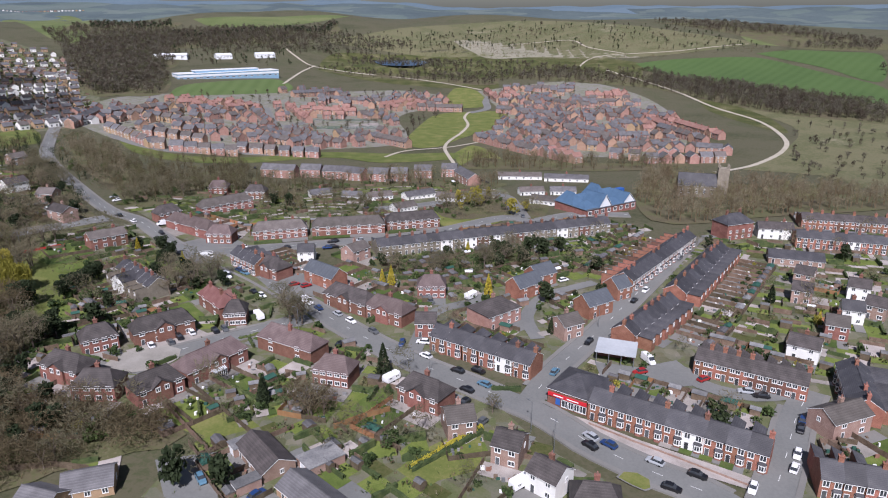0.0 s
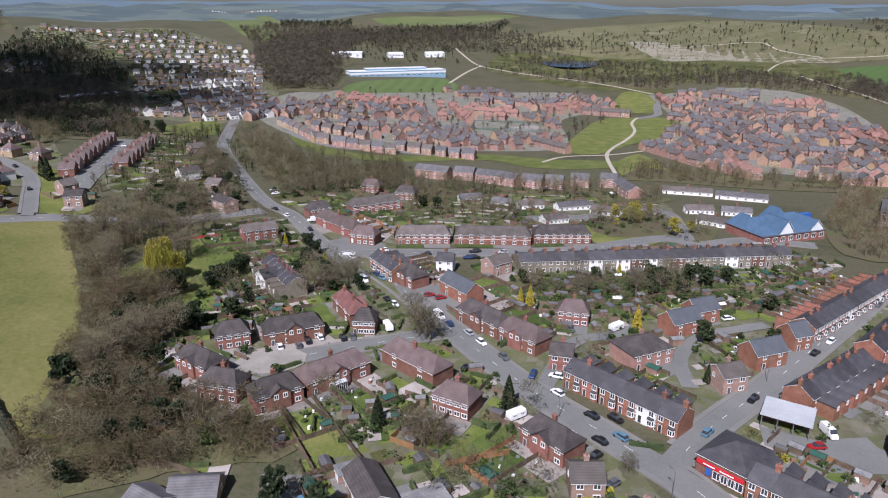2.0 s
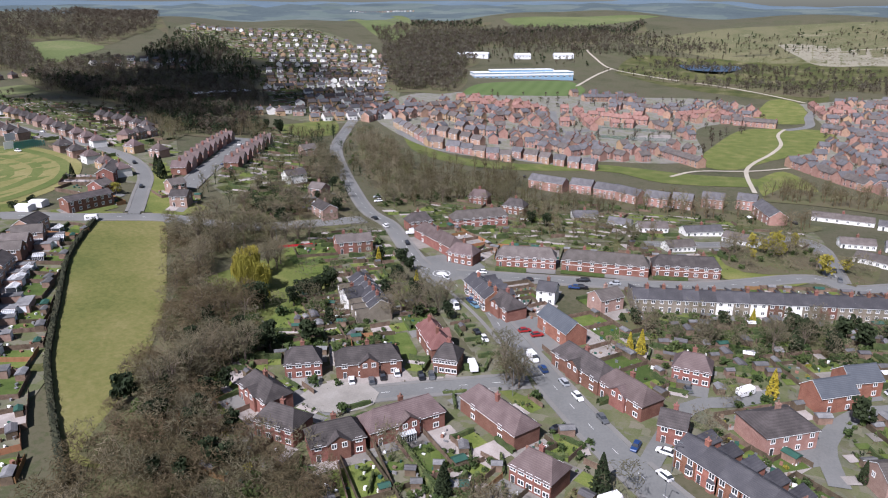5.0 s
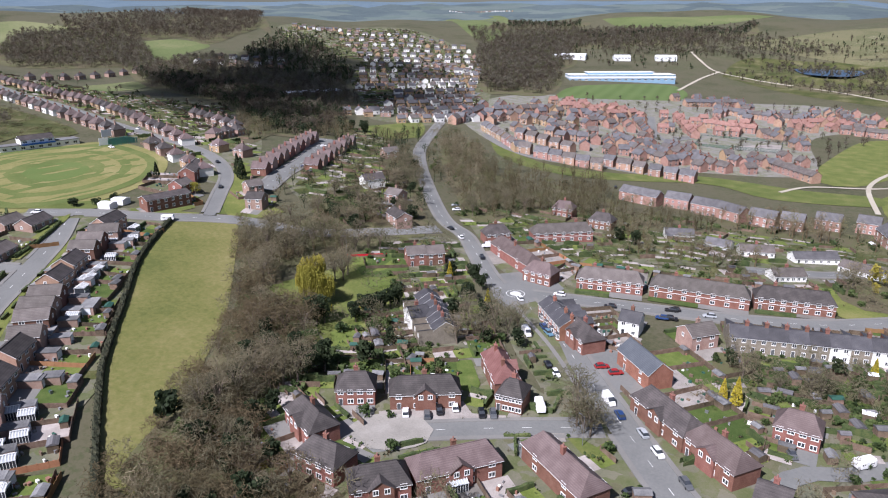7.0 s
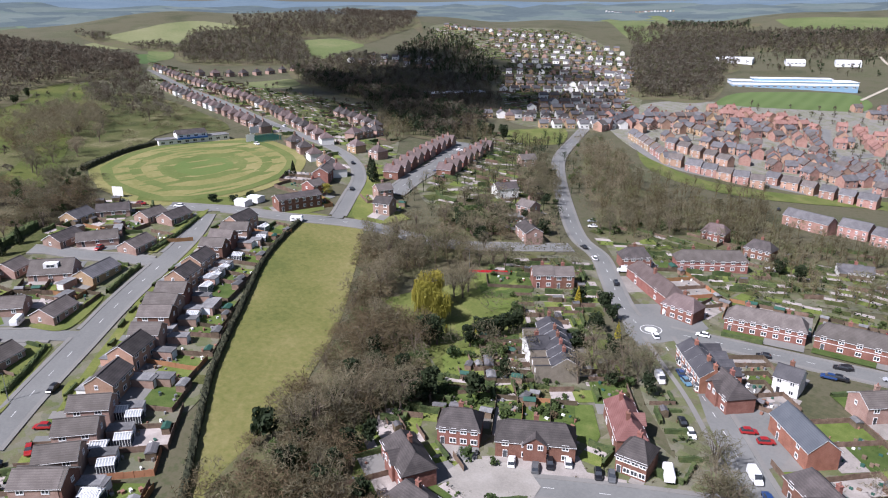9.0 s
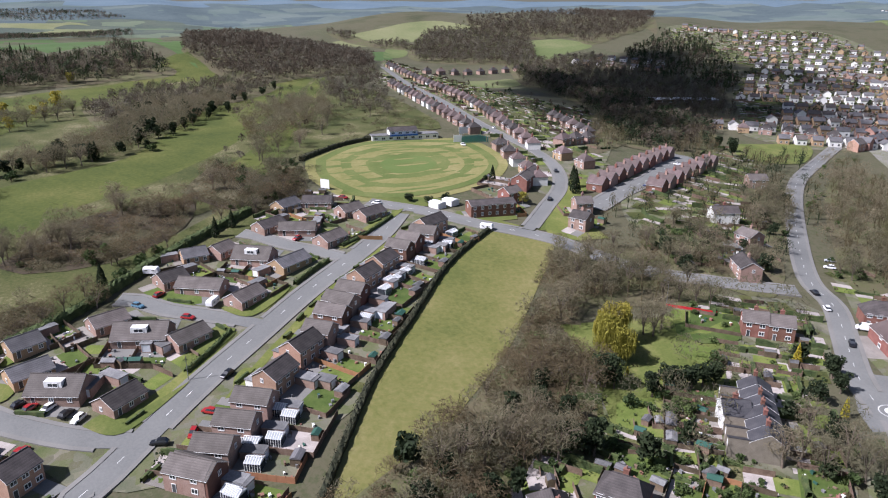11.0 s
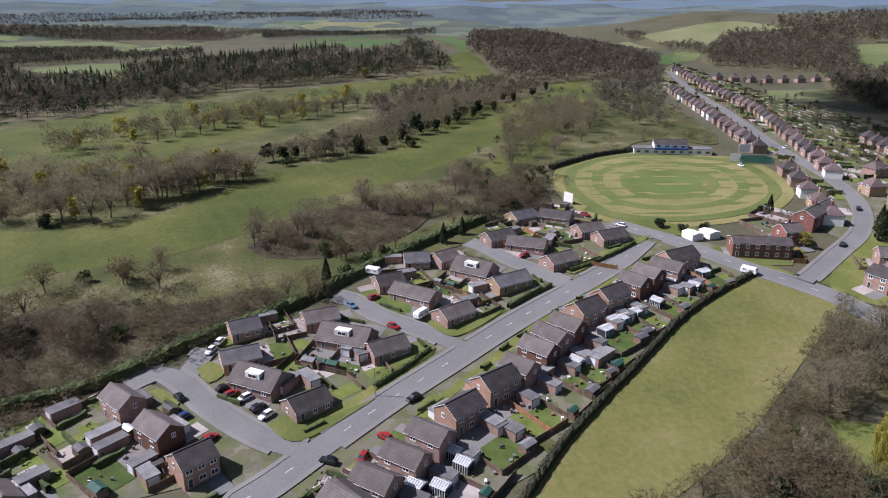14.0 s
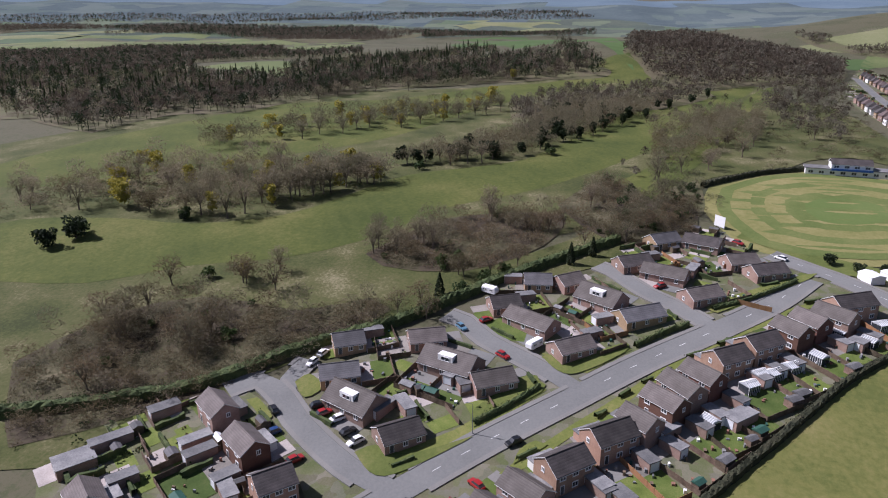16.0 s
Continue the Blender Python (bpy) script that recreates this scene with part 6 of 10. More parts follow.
def tree(kind, x, y, size=1.0, tall=1.0):
    nm, label, cat, leaf = TREE_KINDS[kind]
    trunk, crown = random.choice(TREE_PROTO[kind])
    root = tagged(new(nm), label, cat, "trees")
    root.matrix_basis = pose(x, y, ground(x, y), 0, 0, random.uniform(0, 360)) @ Matrix.Diagonal((size, size, size * tall, 1))
    part("trunk", trunk, root)
    part("crown", crown, root)
    return root


def scatter(pts, per, spacing):
    """Points in an outline, per hundred square metres, no two nearer than spacing."""
    xs, ys = [p[0] for p in pts], [p[1] for p in pts]
    want = int((max(xs) - min(xs)) * (max(ys) - min(ys)) / 100 * per)
    cells, out = set(), []
    for k in range(want):
        x, y = random.uniform(min(xs), max(xs)), random.uniform(min(ys), max(ys))
        c = (int(x // spacing), int(y // spacing))
        if c in cells or not inside(x, y, pts):
            continue
        cells.add(c)
        out.append((x, y))
    return out


HOUSE_HASH = {}


def clear(x, y, margin):
    """Whether a tree may stand here: off farmland, houses and roads."""
    if not HOUSE_HASH:
        for kind, hx, hy, yaw, W in HOUSES:
            HOUSE_HASH.setdefault((int(hx // 24), int(hy // 24)), []).append((hx, hy, W))
    if any(x0 < x < x1 and y0 < y < y1 and inside(x, y, pts) for x0, x1, y0, y1, pts in FIELDS):
        return False
    for i in (-1, 0, 1):
        for j in (-1, 0, 1):
            for hx, hy, W in HOUSE_HASH.get((int(x // 24) + i, int(y // 24) + j), ()):
                if abs(hx - x) < W / 2 + margin and abs(hy - y) < W / 2 + margin:
                    return False
    return not near_road(Vector((x, y)), -1, 0.5)


TREES = [0]


def joined(spots, kind, name, label):
    """Many trees of one kind in one mesh."""
    cos, loops, starts, totals, nv, nl = [], [], [], [], 0, 0
    for x, y, size, tall in spots:
        me = random.choice(LIGHT[kind]) if kind in LIGHT else random.choice(TREE_PROTO[kind])[1]
        co = np.empty(len(me.vertices) * 3, np.float32)
        me.vertices.foreach_get("co", co)
        co = co.reshape(-1, 3) * (size, size, size * tall)
        a = random.uniform(0, 6.283)
        c, s = math.cos(a), math.sin(a)
        co = np.stack([co[:, 0] * c - co[:, 1] * s + x, co[:, 0] * s + co[:, 1] * c + y, co[:, 2] + ground(x, y)], 1)
        lv, ls, lt = np.empty(len(me.loops), np.int32), np.empty(len(me.polygons), np.int32), np.empty(len(me.polygons), np.int32)
        me.loops.foreach_get("vertex_index", lv)
        me.polygons.foreach_get("loop_start", ls)
        me.polygons.foreach_get("loop_total", lt)
        cos.append(co), loops.append(lv + nv), starts.append(ls + nl), totals.append(lt)
        nv, nl = nv + len(co), nl + len(lv)
    me = bpy.data.meshes.new(name)
    me.vertices.add(nv)
    me.loops.add(nl)
    me.polygons.add(sum(len(t) for t in totals))
    me.vertices.foreach_set("co", np.concatenate(cos).ravel())
    me.loops.foreach_set("vertex_index", np.concatenate(loops))
    me.polygons.foreach_set("loop_start", np.concatenate(starts))
    me.polygons.foreach_set("loop_total", np.concatenate(totals))
    me.materials.append(MATS[TREE_KINDS[kind][3]])
    me.update()
    me.validate()
    return tagged(new(name, me), label, "woodland", kind="stuff")


def undergrowth(pts, per):
    """Brush and bramble under the trees of a grove."""
    V, F, I = [], [], []
    for x, y in scatter(pts, per * 25, 0.9):
        if not clear(x, y, 1.0):
            continue
        z = ground(x, y)
        m = random.choice((0, 0, 1, 1, 1, 2))
        h = random.uniform(0.4, 1.3)
        for k in range(5):
            a, l = random.uniform(0, 6.283), random.uniform(0.4, 1.2)
            c, s = math.cos(a), math.sin(a)
            b = len(V)
            V += [(x + s * 0.11, y - c * 0.11, z - 0.1), (x - s * 0.11, y + c * 0.11, z - 0.1), (x + c * l, y + s * l, z + h * random.uniform(0.5, 1))]
            F.append((b, b + 1, b + 2))
            I.append(m)
    if F:
        tagged(new("undergrowth", mesh_from("undergrowth", V, F, ["twig_grey", "twig_brown", "leaf_green"], I)), "brown bramble and brush under the trees", "undergrowth", kind="stuff")


def wood_floor(pts):
    LAYER[0] += 1
    drape("woodland_floor", rounded(pts, 9), "litter", 0.02 + 0.0022 * min(60, LAYER[0]) + 0.0004 * max(0, LAYER[0] - 60), label="brown leaf litter and moss under the trees", category="ground")


def grove(mix, per, pts, big=1.0):
    if per >= 0.8 and big == 1.0:
        wood_floor(pts)
    kinds = [k for w in mix.split(",") for k in [w.split(":")[0]] * int(w.split(":")[1])]
    rest = {}
    for n, (x, y) in enumerate(scatter(pts, per * 3.2, 3.2)):
        if not clear(x, y, 2.0):
            continue
        kind, size, tall = random.choice(kinds), random.uniform(0.7, 1.2) * big, random.uniform(0.85, 1.2)
        if TREES[0] < 150 and n % 4 == 0:
            TREES[0] += 1
            tree(kind, x, y, size, tall)
        else:
            rest.setdefault(kind, []).append((x, y, size, tall))
    for kind, spots in rest.items():
        joined(spots, kind, "thicket", "dense stand of " + TREE_KINDS[kind][1].replace(" tree", " trees"))
    undergrowth(pts, min(1.0, per) * (1.0 if big == 1.0 else 0.35))


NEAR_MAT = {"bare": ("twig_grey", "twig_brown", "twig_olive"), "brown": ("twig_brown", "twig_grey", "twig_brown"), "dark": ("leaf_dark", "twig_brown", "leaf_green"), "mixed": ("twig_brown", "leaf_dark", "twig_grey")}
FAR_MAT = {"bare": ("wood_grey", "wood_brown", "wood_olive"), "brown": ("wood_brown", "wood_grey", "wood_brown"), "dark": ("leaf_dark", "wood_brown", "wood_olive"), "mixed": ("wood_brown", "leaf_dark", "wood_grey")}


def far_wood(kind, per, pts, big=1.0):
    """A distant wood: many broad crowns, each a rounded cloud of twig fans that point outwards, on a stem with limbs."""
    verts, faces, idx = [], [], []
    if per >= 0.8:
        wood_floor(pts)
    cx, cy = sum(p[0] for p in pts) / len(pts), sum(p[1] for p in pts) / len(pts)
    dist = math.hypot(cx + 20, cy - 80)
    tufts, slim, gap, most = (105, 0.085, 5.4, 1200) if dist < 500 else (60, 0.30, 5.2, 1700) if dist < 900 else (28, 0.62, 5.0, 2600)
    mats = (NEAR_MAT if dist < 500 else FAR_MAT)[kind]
    for x, y in scatter(pts, per * 2.2, gap * big)[:most]:
        if not clear(x, y, 2.0):
            continue
        z = ground(x, y)
        h, r = random.uniform(8.5, 13) * big, random.uniform(3.4, 5.6) * big
        if per < 0.3:
            h, r = h * random.uniform(0.35, 0.8), r * random.uniform(0.4, 0.75)
        m = random.choice((0, 0, 0, 1, 1, 2))
        leafy = mats[m].startswith("leaf")
        spire = leafy and kind == "dark" and random.random() < 0.45
        if spire:
            h, r = h * 1.3, r * 0.62
        heart, seed = Vector((x, y, z + h * 0.57)), random.uniform(0, 60)
        b = len(verts)
        verts += [(x - 0.3, y, z - 0.5), (x + 0.3, y, z - 0.5), (x, y, z + h * 0.7)]
        faces.append((b, b + 1, b + 2))
        for k in range(5 if dist < 500 else 0):
            d = rand_dir(0.8)
            b = len(verts)
            verts += [(x - 0.12, y, z + h * 0.3), (x + 0.12, y + 0.1, z + h * 0.3), (heart.x + d.x * r * 0.8, heart.y + d.y * r * 0.8, heart.z + abs(d.z) * h * 0.36)]
            faces.append((b, b + 1, b + 2))
        idx += [1] * (len(faces) - len(idx))
        for k in range(tufts):
            d = rand_dir(0.45)
            t = max(0.15, 1.0 - 0.5 * (d.z + 1)) if spire else 1.0
            t *= 0.85 + 0.5 * noise.noise(d * 1.6 + Vector((seed, 0, 0)))
            e = (d + rand_dir(0.1) * 0.6).normalized()
            f = random.uniform(0.2, 0.85)
            p = heart + Vector((d.x * r * t, d.y * r * t, d.z * h * 0.42)) * f
            q = heart + Vector((e.x * r * t, e.y * r * t, e.z * h * 0.42)) * min(1.08, f + random.uniform(0.22, 0.36))
            s = rand_dir(0).cross(q - p).normalized() * random.uniform(0.6, 1.4) * slim * (1.3 if leafy else 1.0)
            b = len(verts)
            verts += [tuple(p + s), tuple(p - s), tuple(q + s * 0.6)]
            faces.append((b, b + 1, b + 2))
            idx.append(m)
    if faces:
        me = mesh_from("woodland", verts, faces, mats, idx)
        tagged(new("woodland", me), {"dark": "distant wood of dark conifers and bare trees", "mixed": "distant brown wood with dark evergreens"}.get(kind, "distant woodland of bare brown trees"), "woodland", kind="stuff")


tree("willow", -166.3, 221.9, 1.3)
tree("willow", -157.8, 217.4, 1.35)
tree("bare", -105.2, 228.8, 1.15)
tree("bare", -98.9, 228.0, 1.15)
tree("bare", -100.4, 238.0, 1.15)
tree("bare", -93.8, 234.9, 1.15)
tree("bare", -104.8, 222.5, 1.15)
tree("bare", -93.1, 240.0, 1.15)
tree("bare", -110.6, 238.2, 1.15)
tree("bare", -61.1, 213.4, 1.2)
tree("bare", -52.1, 200.0, 1.2)
tree("gold", -26.5, 234.2, 1.0)
tree("gold", -29.9, 234.7, 0.8)
tree("gold", 9.2, 224.8, 1.05)
tree("gold", 2.1, 270.2, 0.75)
tree("conifer", 28.1, 195.9, 0.75)
tree("conifer", -21.7, 166.8, 1.35)
tree("conifer", -51.3, 151.5, 1.0)
tree("conifer", 107.9, 222.5, 0.9)
tree("gold", 116.3, 205.6, 0.6)
tree("willowy", 114.8, 204.2, 0.5)
tree("gold", -136.0, 265.4, 0.8)
tree("ever", -126.2, 268.3, 0.9)
tree("ever", -119.4, 252.8, 0.9)
tree("gold", -112.4, 253.6, 0.7)
tree("ever", -139.1, 188.2, 1.0)
tree("ever", -144.4, 184.6, 1.0)
tree("ever", -148.6, 205.6, 0.8)
tree("conifer", -278.1, 287.9, 1.5)
tree("yew", -292.6, 209.3, 0.75)
tree("yew", -287.6, 216.6, 0.75)
tree("yew", -288.0, 224.7, 0.8)
tree("conifer", -306.9, 259.2, 1.0)
tree("ever", -305.8, 254.7, 0.5)
tree("willowy", -272.9, 256.0, 0.8)
tree("conifer", -249.6, 86.0, 1.1)
tree("conifer", -279.6, 124.9, 1.0)
tree("conifer", -287.2, 132.2, 0.9)
tree("yew", -264.8, -65.5, 1.6)
tree("yew", -273.8, -60.5, 1.8)
tree("yew", -297.1, -29.2, 0.8)
tree("ever", -406.8, 81.6, 1.2)
tree("ever", -423.9, 108.4, 0.8)
tree("ever", -412.3, 80.7, 1.1)
tree("willowy", -556.8, 19.8, 1.0)
tree("willowy", -716.4, 59.6, 1.2)
tree("willowy", -377.5, 27.7, 0.6)
tree("willowy", -349.7, -22.3, 0.7)
tree("brown", -54.1, 200.4, 1.5)
tree("bare", -56.5, 202.4, 1.2)
tree("brown", -38.6, 147.4, 1.4)
tree("brown", -43.1, 151.2, 1.3)
tree("bare", 7.9, 149.9, 0.6)
tree("bush", -16.5, 134.9, 1.6)
tree("bush", -21.0, 128.4, 1.2)
tree("ever", -93.4, 349.2, 1.0)
tree("ever", -102.2, 352.8, 0.9)
tree("ever", -166.2, 436.4, 1.0)
tree("ever", -341.1, 455.3, 1.3)
tree("conifer", -285.5, 291.7, 1.4)
tree("ever", -329.3, 443.8, 1.4)
tree("ever", -346.4, 448.2, 1.2)
tree("willowy", 8.8, 353.9, 0.8)
tree("willowy", -1.6, 344.2, 0.6)
tree("conifer", -122.0, 252.2, 0.6)
tree("ever", -126.8, 268.1, 1.0)
tree("ever", -120.5, 263.1, 0.9)
tree("willowy", -136.2, 268.2, 0.5)
tree("bare", -301.3, 144.0, 0.9)
tree("bare", -322.2, 91.6, 1.0)
tree("bare", -291.6, 54.2, 1.0)
tree("bare", -459.0, 219.5, 1.2)
tree("bare", -399.5, 163.2, 1.2)
tree("willowy", -253.6, 19.4, 0.7)
tree("bare", -224.7, -4.3, 1.1)
tree("bare", -220.9, 11.3, 1.0)
tree("brown", -206.7, 27.5, 1.0)
tree("bush", -145.7, 243.3, 1.6)
tree("bush", -138.2, 216.8, 1.4)
tree("bare", -37.5, 147.4, 1.3)
tree("brown", -34.7, 147.5, 1.3)
tree("conifer", -51.1, 152.3, 1.1)
tree("bare", -313.8, 93.5, 1.1)
tree("bare", -281.8, 56.8, 1.1)
tree("bare", -288.6, 72.1, 1.0)
tree("brown", -306.8, 112.3, 1.3)
tree("bare", -214.4, 1.2, 1.3)
tree("bare", -211.4, 23.5, 1.2)
tree("brown", -249.6, 21.5, 1.3)
tree("bare", -431.4, 208.2, 1.2)
tree("bare", -410.6, 190.2, 1.1)
tree("bare", -380.3, 160.5, 1.2)
tree("bare", -482.3, 257.2, 1.2)
tree("bare", -201.6, 235.1, 1.35)
tree("bare", -193.3, 240.8, 1.35)
tree("bare", -190.8, 249.0, 1.35)
tree("bare", -212.0, 246.9, 1.35)
tree("bare", -201.9, 252.0, 1.35)
tree("bare", -196.2, 259.5, 1.35)
tree("bare", -186.8, 222.2, 1.35)
tree("bare", -182.4, 216.1, 1.35)
tree("bare", -164.5, 237.3, 1.25)
tree("bare", -166.5, 235.5, 1.25)
tree("bare", -166.9, 242.5, 1.25)
tree("bare", -179.6, 261.3, 1.1)
tree("bare", -176.8, 266.2, 1.1)
tree("bare", -172.6, 268.5, 1.1)
tree("bare", -182.3, 257.4, 1.1)
tree("brown", -158.5, 190.0, 1.5)
tree("brown", -153.9, 192.3, 1.5)
tree("brown", -150.4, 195.9, 1.5)
tree("brown", -147.0, 199.4, 1.5)
tree("brown", -148.7, 204.3, 1.5)
tree("brown", -153.4, 208.3, 1.5)
tree("brown", -155.7, 204.0, 1.5)
tree("brown", -158.2, 198.6, 1.5)
tree("brown", -161.7, 195.7, 1.5)
tree("brown", -160.3, 202.8, 1.5)
tree("bare", -132.9, 166.8, 1.35)
tree("bare", -130.9, 171.3, 1.35)
tree("bare", -132.9, 162.1, 1.35)
tree("bare", -129.2, 174.4, 1.35)
tree("bare", -136.3, 170.8, 1.35)
tree("bare", -132.1, 156.4, 1.35)
tree("bare", -133.1, 151.5, 1.35)
tree("bare", -127.4, 178.1, 1.35)
tree("ever", -126.8, 180.9, 1.3)
tree("ever", -125.5, 186.5, 1.3)
tree("ever", -148.2, 206.8, 1.3)
tree("ever", -146.5, 208.5, 1.3)
tree("ever", -141.1, 221.6, 1.0)
tree("ever", -139.3, 223.9, 1.0)
tree("ever", -137.9, 227.5, 1.0)
tree("ever", -137.7, 231.2, 1.0)
tree("ever", -137.0, 234.5, 1.0)
tree("ever", -139.2, 215.3, 1.0)
tree("bush", -137.8, 206.9, 1.5)
tree("bush", -130.6, 213.0, 1.5)
tree("bush", -129.4, 218.3, 1.5)
tree("bush", -131.9, 217.7, 1.5)
tree("gold", -150.4, 216.1, 0.35)
tree("gold", -144.7, 223.5, 0.35)
tree("gold", -141.3, 233.4, 0.35)
tree("bare", -323.6, 91.7, 1.25)
tree("brown", -309.7, 101.7, 1.3)
tree("brown", -308.6, 108.0, 1.3)
tree("brown", -307.2, 116.0, 1.3)
tree("brown", -311.1, 121.1, 1.3)
tree("brown", -267.0, 99.0, 1.3)
tree("brown", -265.1, 91.0, 1.3)
tree("brown", -275.9, 107.5, 1.3)
tree("bare", -277.7, 56.4, 1.15)
tree("bare", -287.8, 70.1, 1.15)
tree("bare", -285.0, 76.0, 1.15)
tree("bare", -278.0, 64.4, 1.15)
tree("bush", -271.6, 81.9, 1.8)
tree("bush", -371.8, 139.3, 1.8)
tree("bush", -355.6, 148.3, 1.8)
tree("bush", -339.9, 144.5, 1.8)
tree("bush", -274.0, 87.9, 1.8)
tree("bare", -375.8, 161.1, 1.15)
tree("bare", -394.9, 173.9, 1.15)
tree("bare", -402.0, 187.5, 1.15)
tree("bare", -350.0, 161.0, 1.15)
tree("bare", -335.2, 136.7, 1.15)
tree("bare", -336.1, 131.4, 1.15)
tree("brown", -312.0, 144.5, 1.2)
tree("brown", -315.8, 151.9, 1.2)
tree("brown", -325.2, 160.6, 1.2)
tree("brown", -335.5, 169.9, 1.2)
tree("brown", -303.3, 138.4, 1.2)
tree("brown", -295.8, 129.6, 1.2)
tree("ever", -432.8, 104.4, 1.1)
tree("ever", -453.6, 116.1, 1.1)
tree("ever", -460.6, 124.7, 1.1)
tree("ever", -476.5, 132.9, 1.1)
tree("ever", -489.7, 138.9, 1.1)
tree("ever", -510.9, 151.3, 1.1)
tree("ever", -534.0, 167.8, 1.1)
tree("ever", -579.3, 187.4, 1.1)
tree("ever", -607.8, 206.5, 1.1)
tree("ever", -638.0, 222.3, 1.1)
tree("bare", -457.8, 93.9, 1.5)
tree("bare", -475.8, 100.7, 1.5)
tree("bare", -495.2, 110.8, 1.5)
tree("bare", -500.9, 121.3, 1.5)
tree("bare", -523.1, 132.9, 1.5)
tree("bare", -513.5, 97.8, 1.5)
tree("bare", -547.5, 145.9, 1.5)
tree("bare", -574.1, 160.2, 1.5)
tree("bare", -601.9, 179.1, 1.5)
tree("conifer", -411.9, 81.4, 1.2)
tree("conifer", -411.5, 83.5, 1.2)
tree("bush", -380.7, 48.6, 1.8)
tree("bush", -421.0, 110.9, 1.8)
tree("bare", -387.2, 41.2, 1.15)
tree("bare", -396.3, 48.2, 1.15)
tree("bare", -399.0, 55.6, 1.15)
tree("bare", -391.3, 62.2, 1.15)
tree("bare", -396.2, 70.4, 1.15)
tree("bare", -399.3, 77.1, 1.15)
tree("bare", -406.0, 64.6, 1.15)
tree("bare", -458.3, -18.2, 1.25)
tree("bare", -479.9, -7.6, 1.25)
tree("bare", -482.1, 13.2, 1.25)
tree("bare", -453.0, -31.0, 1.25)
tree("bare", -438.8, -36.5, 1.25)
tree("bare", -472.3, -13.4, 1.25)
tree("willowy", -528.0, 25.8, 1.1)
tree("willowy", -510.3, 34.6, 1.1)
tree("bare", -524.6, 42.8, 1.25)
tree("bare", -539.5, 51.6, 1.25)
tree("bare", -543.2, 59.2, 1.25)
tree("bare", -559.6, 67.6, 1.25)
tree("bare", -498.2, 21.9, 1.25)
tree("bare", -320.6, -0.4, 1.5)
tree("bare", -326.6, 4.9, 1.5)
tree("bare", -332.6, 12.1, 1.5)
tree("bare", -339.3, 18.0, 1.5)
tree("bare", -346.7, 22.5, 1.5)
tree("bare", -354.7, 26.4, 1.5)
tree("bare", -331.1, 6.6, 1.5)
tree("bare", -328.5, -5.8, 1.5)
tree("bare", -340.1, 13.1, 1.5)
tree("willowy", -366.6, 29.8, 0.8)
tree("bare", -357.9, 35.7, 1.2)
tree("willowy", -711.9, 61.6, 1.3)
tree("bare", -655.3, -56.3, 1.4)
tree("bare", -658.1, -26.4, 1.4)
tree("bare", -615.6, -77.2, 1.4)
tree("bare", -597.0, -87.6, 1.4)
tree("bare", -635.4, -68.8, 1.4)
tree("bare", -259.5, 29.2, 1.0)
tree("brown", -218.6, -1.3, 1.6)
tree("brown", -249.9, 20.2, 1.6)
tree("brown", -244.7, -2.1, 1.6)
tree("brown", -214.2, 18.8, 1.6)
tree("brown", -210.5, 2.0, 1.6)
tree("brown", -220.3, 24.9, 1.6)
tree("brown", -227.8, 0.1, 1.6)
tree("brown", -191.2, 6.5, 1.6)
tree("brown", -246.9, 32.8, 1.6)
tree("brown", -221.0, -9.8, 1.6)
tree("bush", -251.0, 7.1, 1.6)
tree("bush", -217.8, 31.1, 1.6)
tree("bush", -243.0, 85.1, 1.6)
tree("bush", -254.3, 91.5, 1.6)
tree("bush", -262.6, 97.9, 1.6)
tree("bush", -269.3, 104.0, 1.6)
tree("brown", -232.1, 69.9, 1.2)
tree("brown", -239.0, 75.2, 1.2)
tree("brown", -246.2, 80.9, 1.2)
tree("brown", -266.2, 88.8, 1.2)
tree("brown", -237.8, 84.2, 1.2)
tree("bare", -305.8, -33.4, 1.5)
tree("bare", -303.2, -24.8, 1.5)
tree("bare", -300.9, -11.8, 1.5)
tree("bare", -307.4, -7.8, 1.5)
tree("bare", -321.0, -6.6, 1.5)
tree("bare", -325.5, -51.9, 1.5)
tree("bare", -319.6, -28.4, 1.5)
tree("bare", -331.2, -21.3, 1.5)
tree("bare", -328.4, -5.9, 1.5)
tree("bare", -332.8, 3.8, 1.5)
tree("bare", -337.1, 9.9, 1.5)
tree("bare", -354.7, 17.1, 1.5)
tree("bare", -355.2, 25.1, 1.5)
tree("bush", -298.6, -29.4, 2.0)
tree("bush", -278.3, -60.2, 2.0)
tree("bare", -523.2, -213.5, 1.4)
tree("bare", -551.0, -214.2, 1.4)
tree("bare", -538.4, -188.4, 1.4)
tree("bare", -498.8, -209.3, 1.4)
tree("bare", -477.3, -202.1, 1.4)
grove("bare:4,brown:10,bush:1", 1.3, [(-228.5, 244.8), (-203.3, 272.6), (-191.5, 292.8), (-183.9, 265.4), (-196.0, 251.7), (-181.1, 222.7), (-144.8, 200.7), (-121.6, 186.0), (-131.5, 174.8), (-121.3, 160.2), (-106.5, 141.2), (-120.3, 126.8), (-131.2, 127.2), (-145.4, 153.5), (-157.1, 172.7), (-181.8, 203.1)])
grove("bare:6,brown:13,bush:2,ever:1", 1.3, [(-162.0, 198.0), (-128.7, 171.6), (-117.5, 153.9), (-102.1, 153.3), (-80.8, 149.5), (-66.0, 138.1), (-69.1, 132.3), (-79.9, 129.8), (-103.7, 125.8), (-122.8, 138.0)])
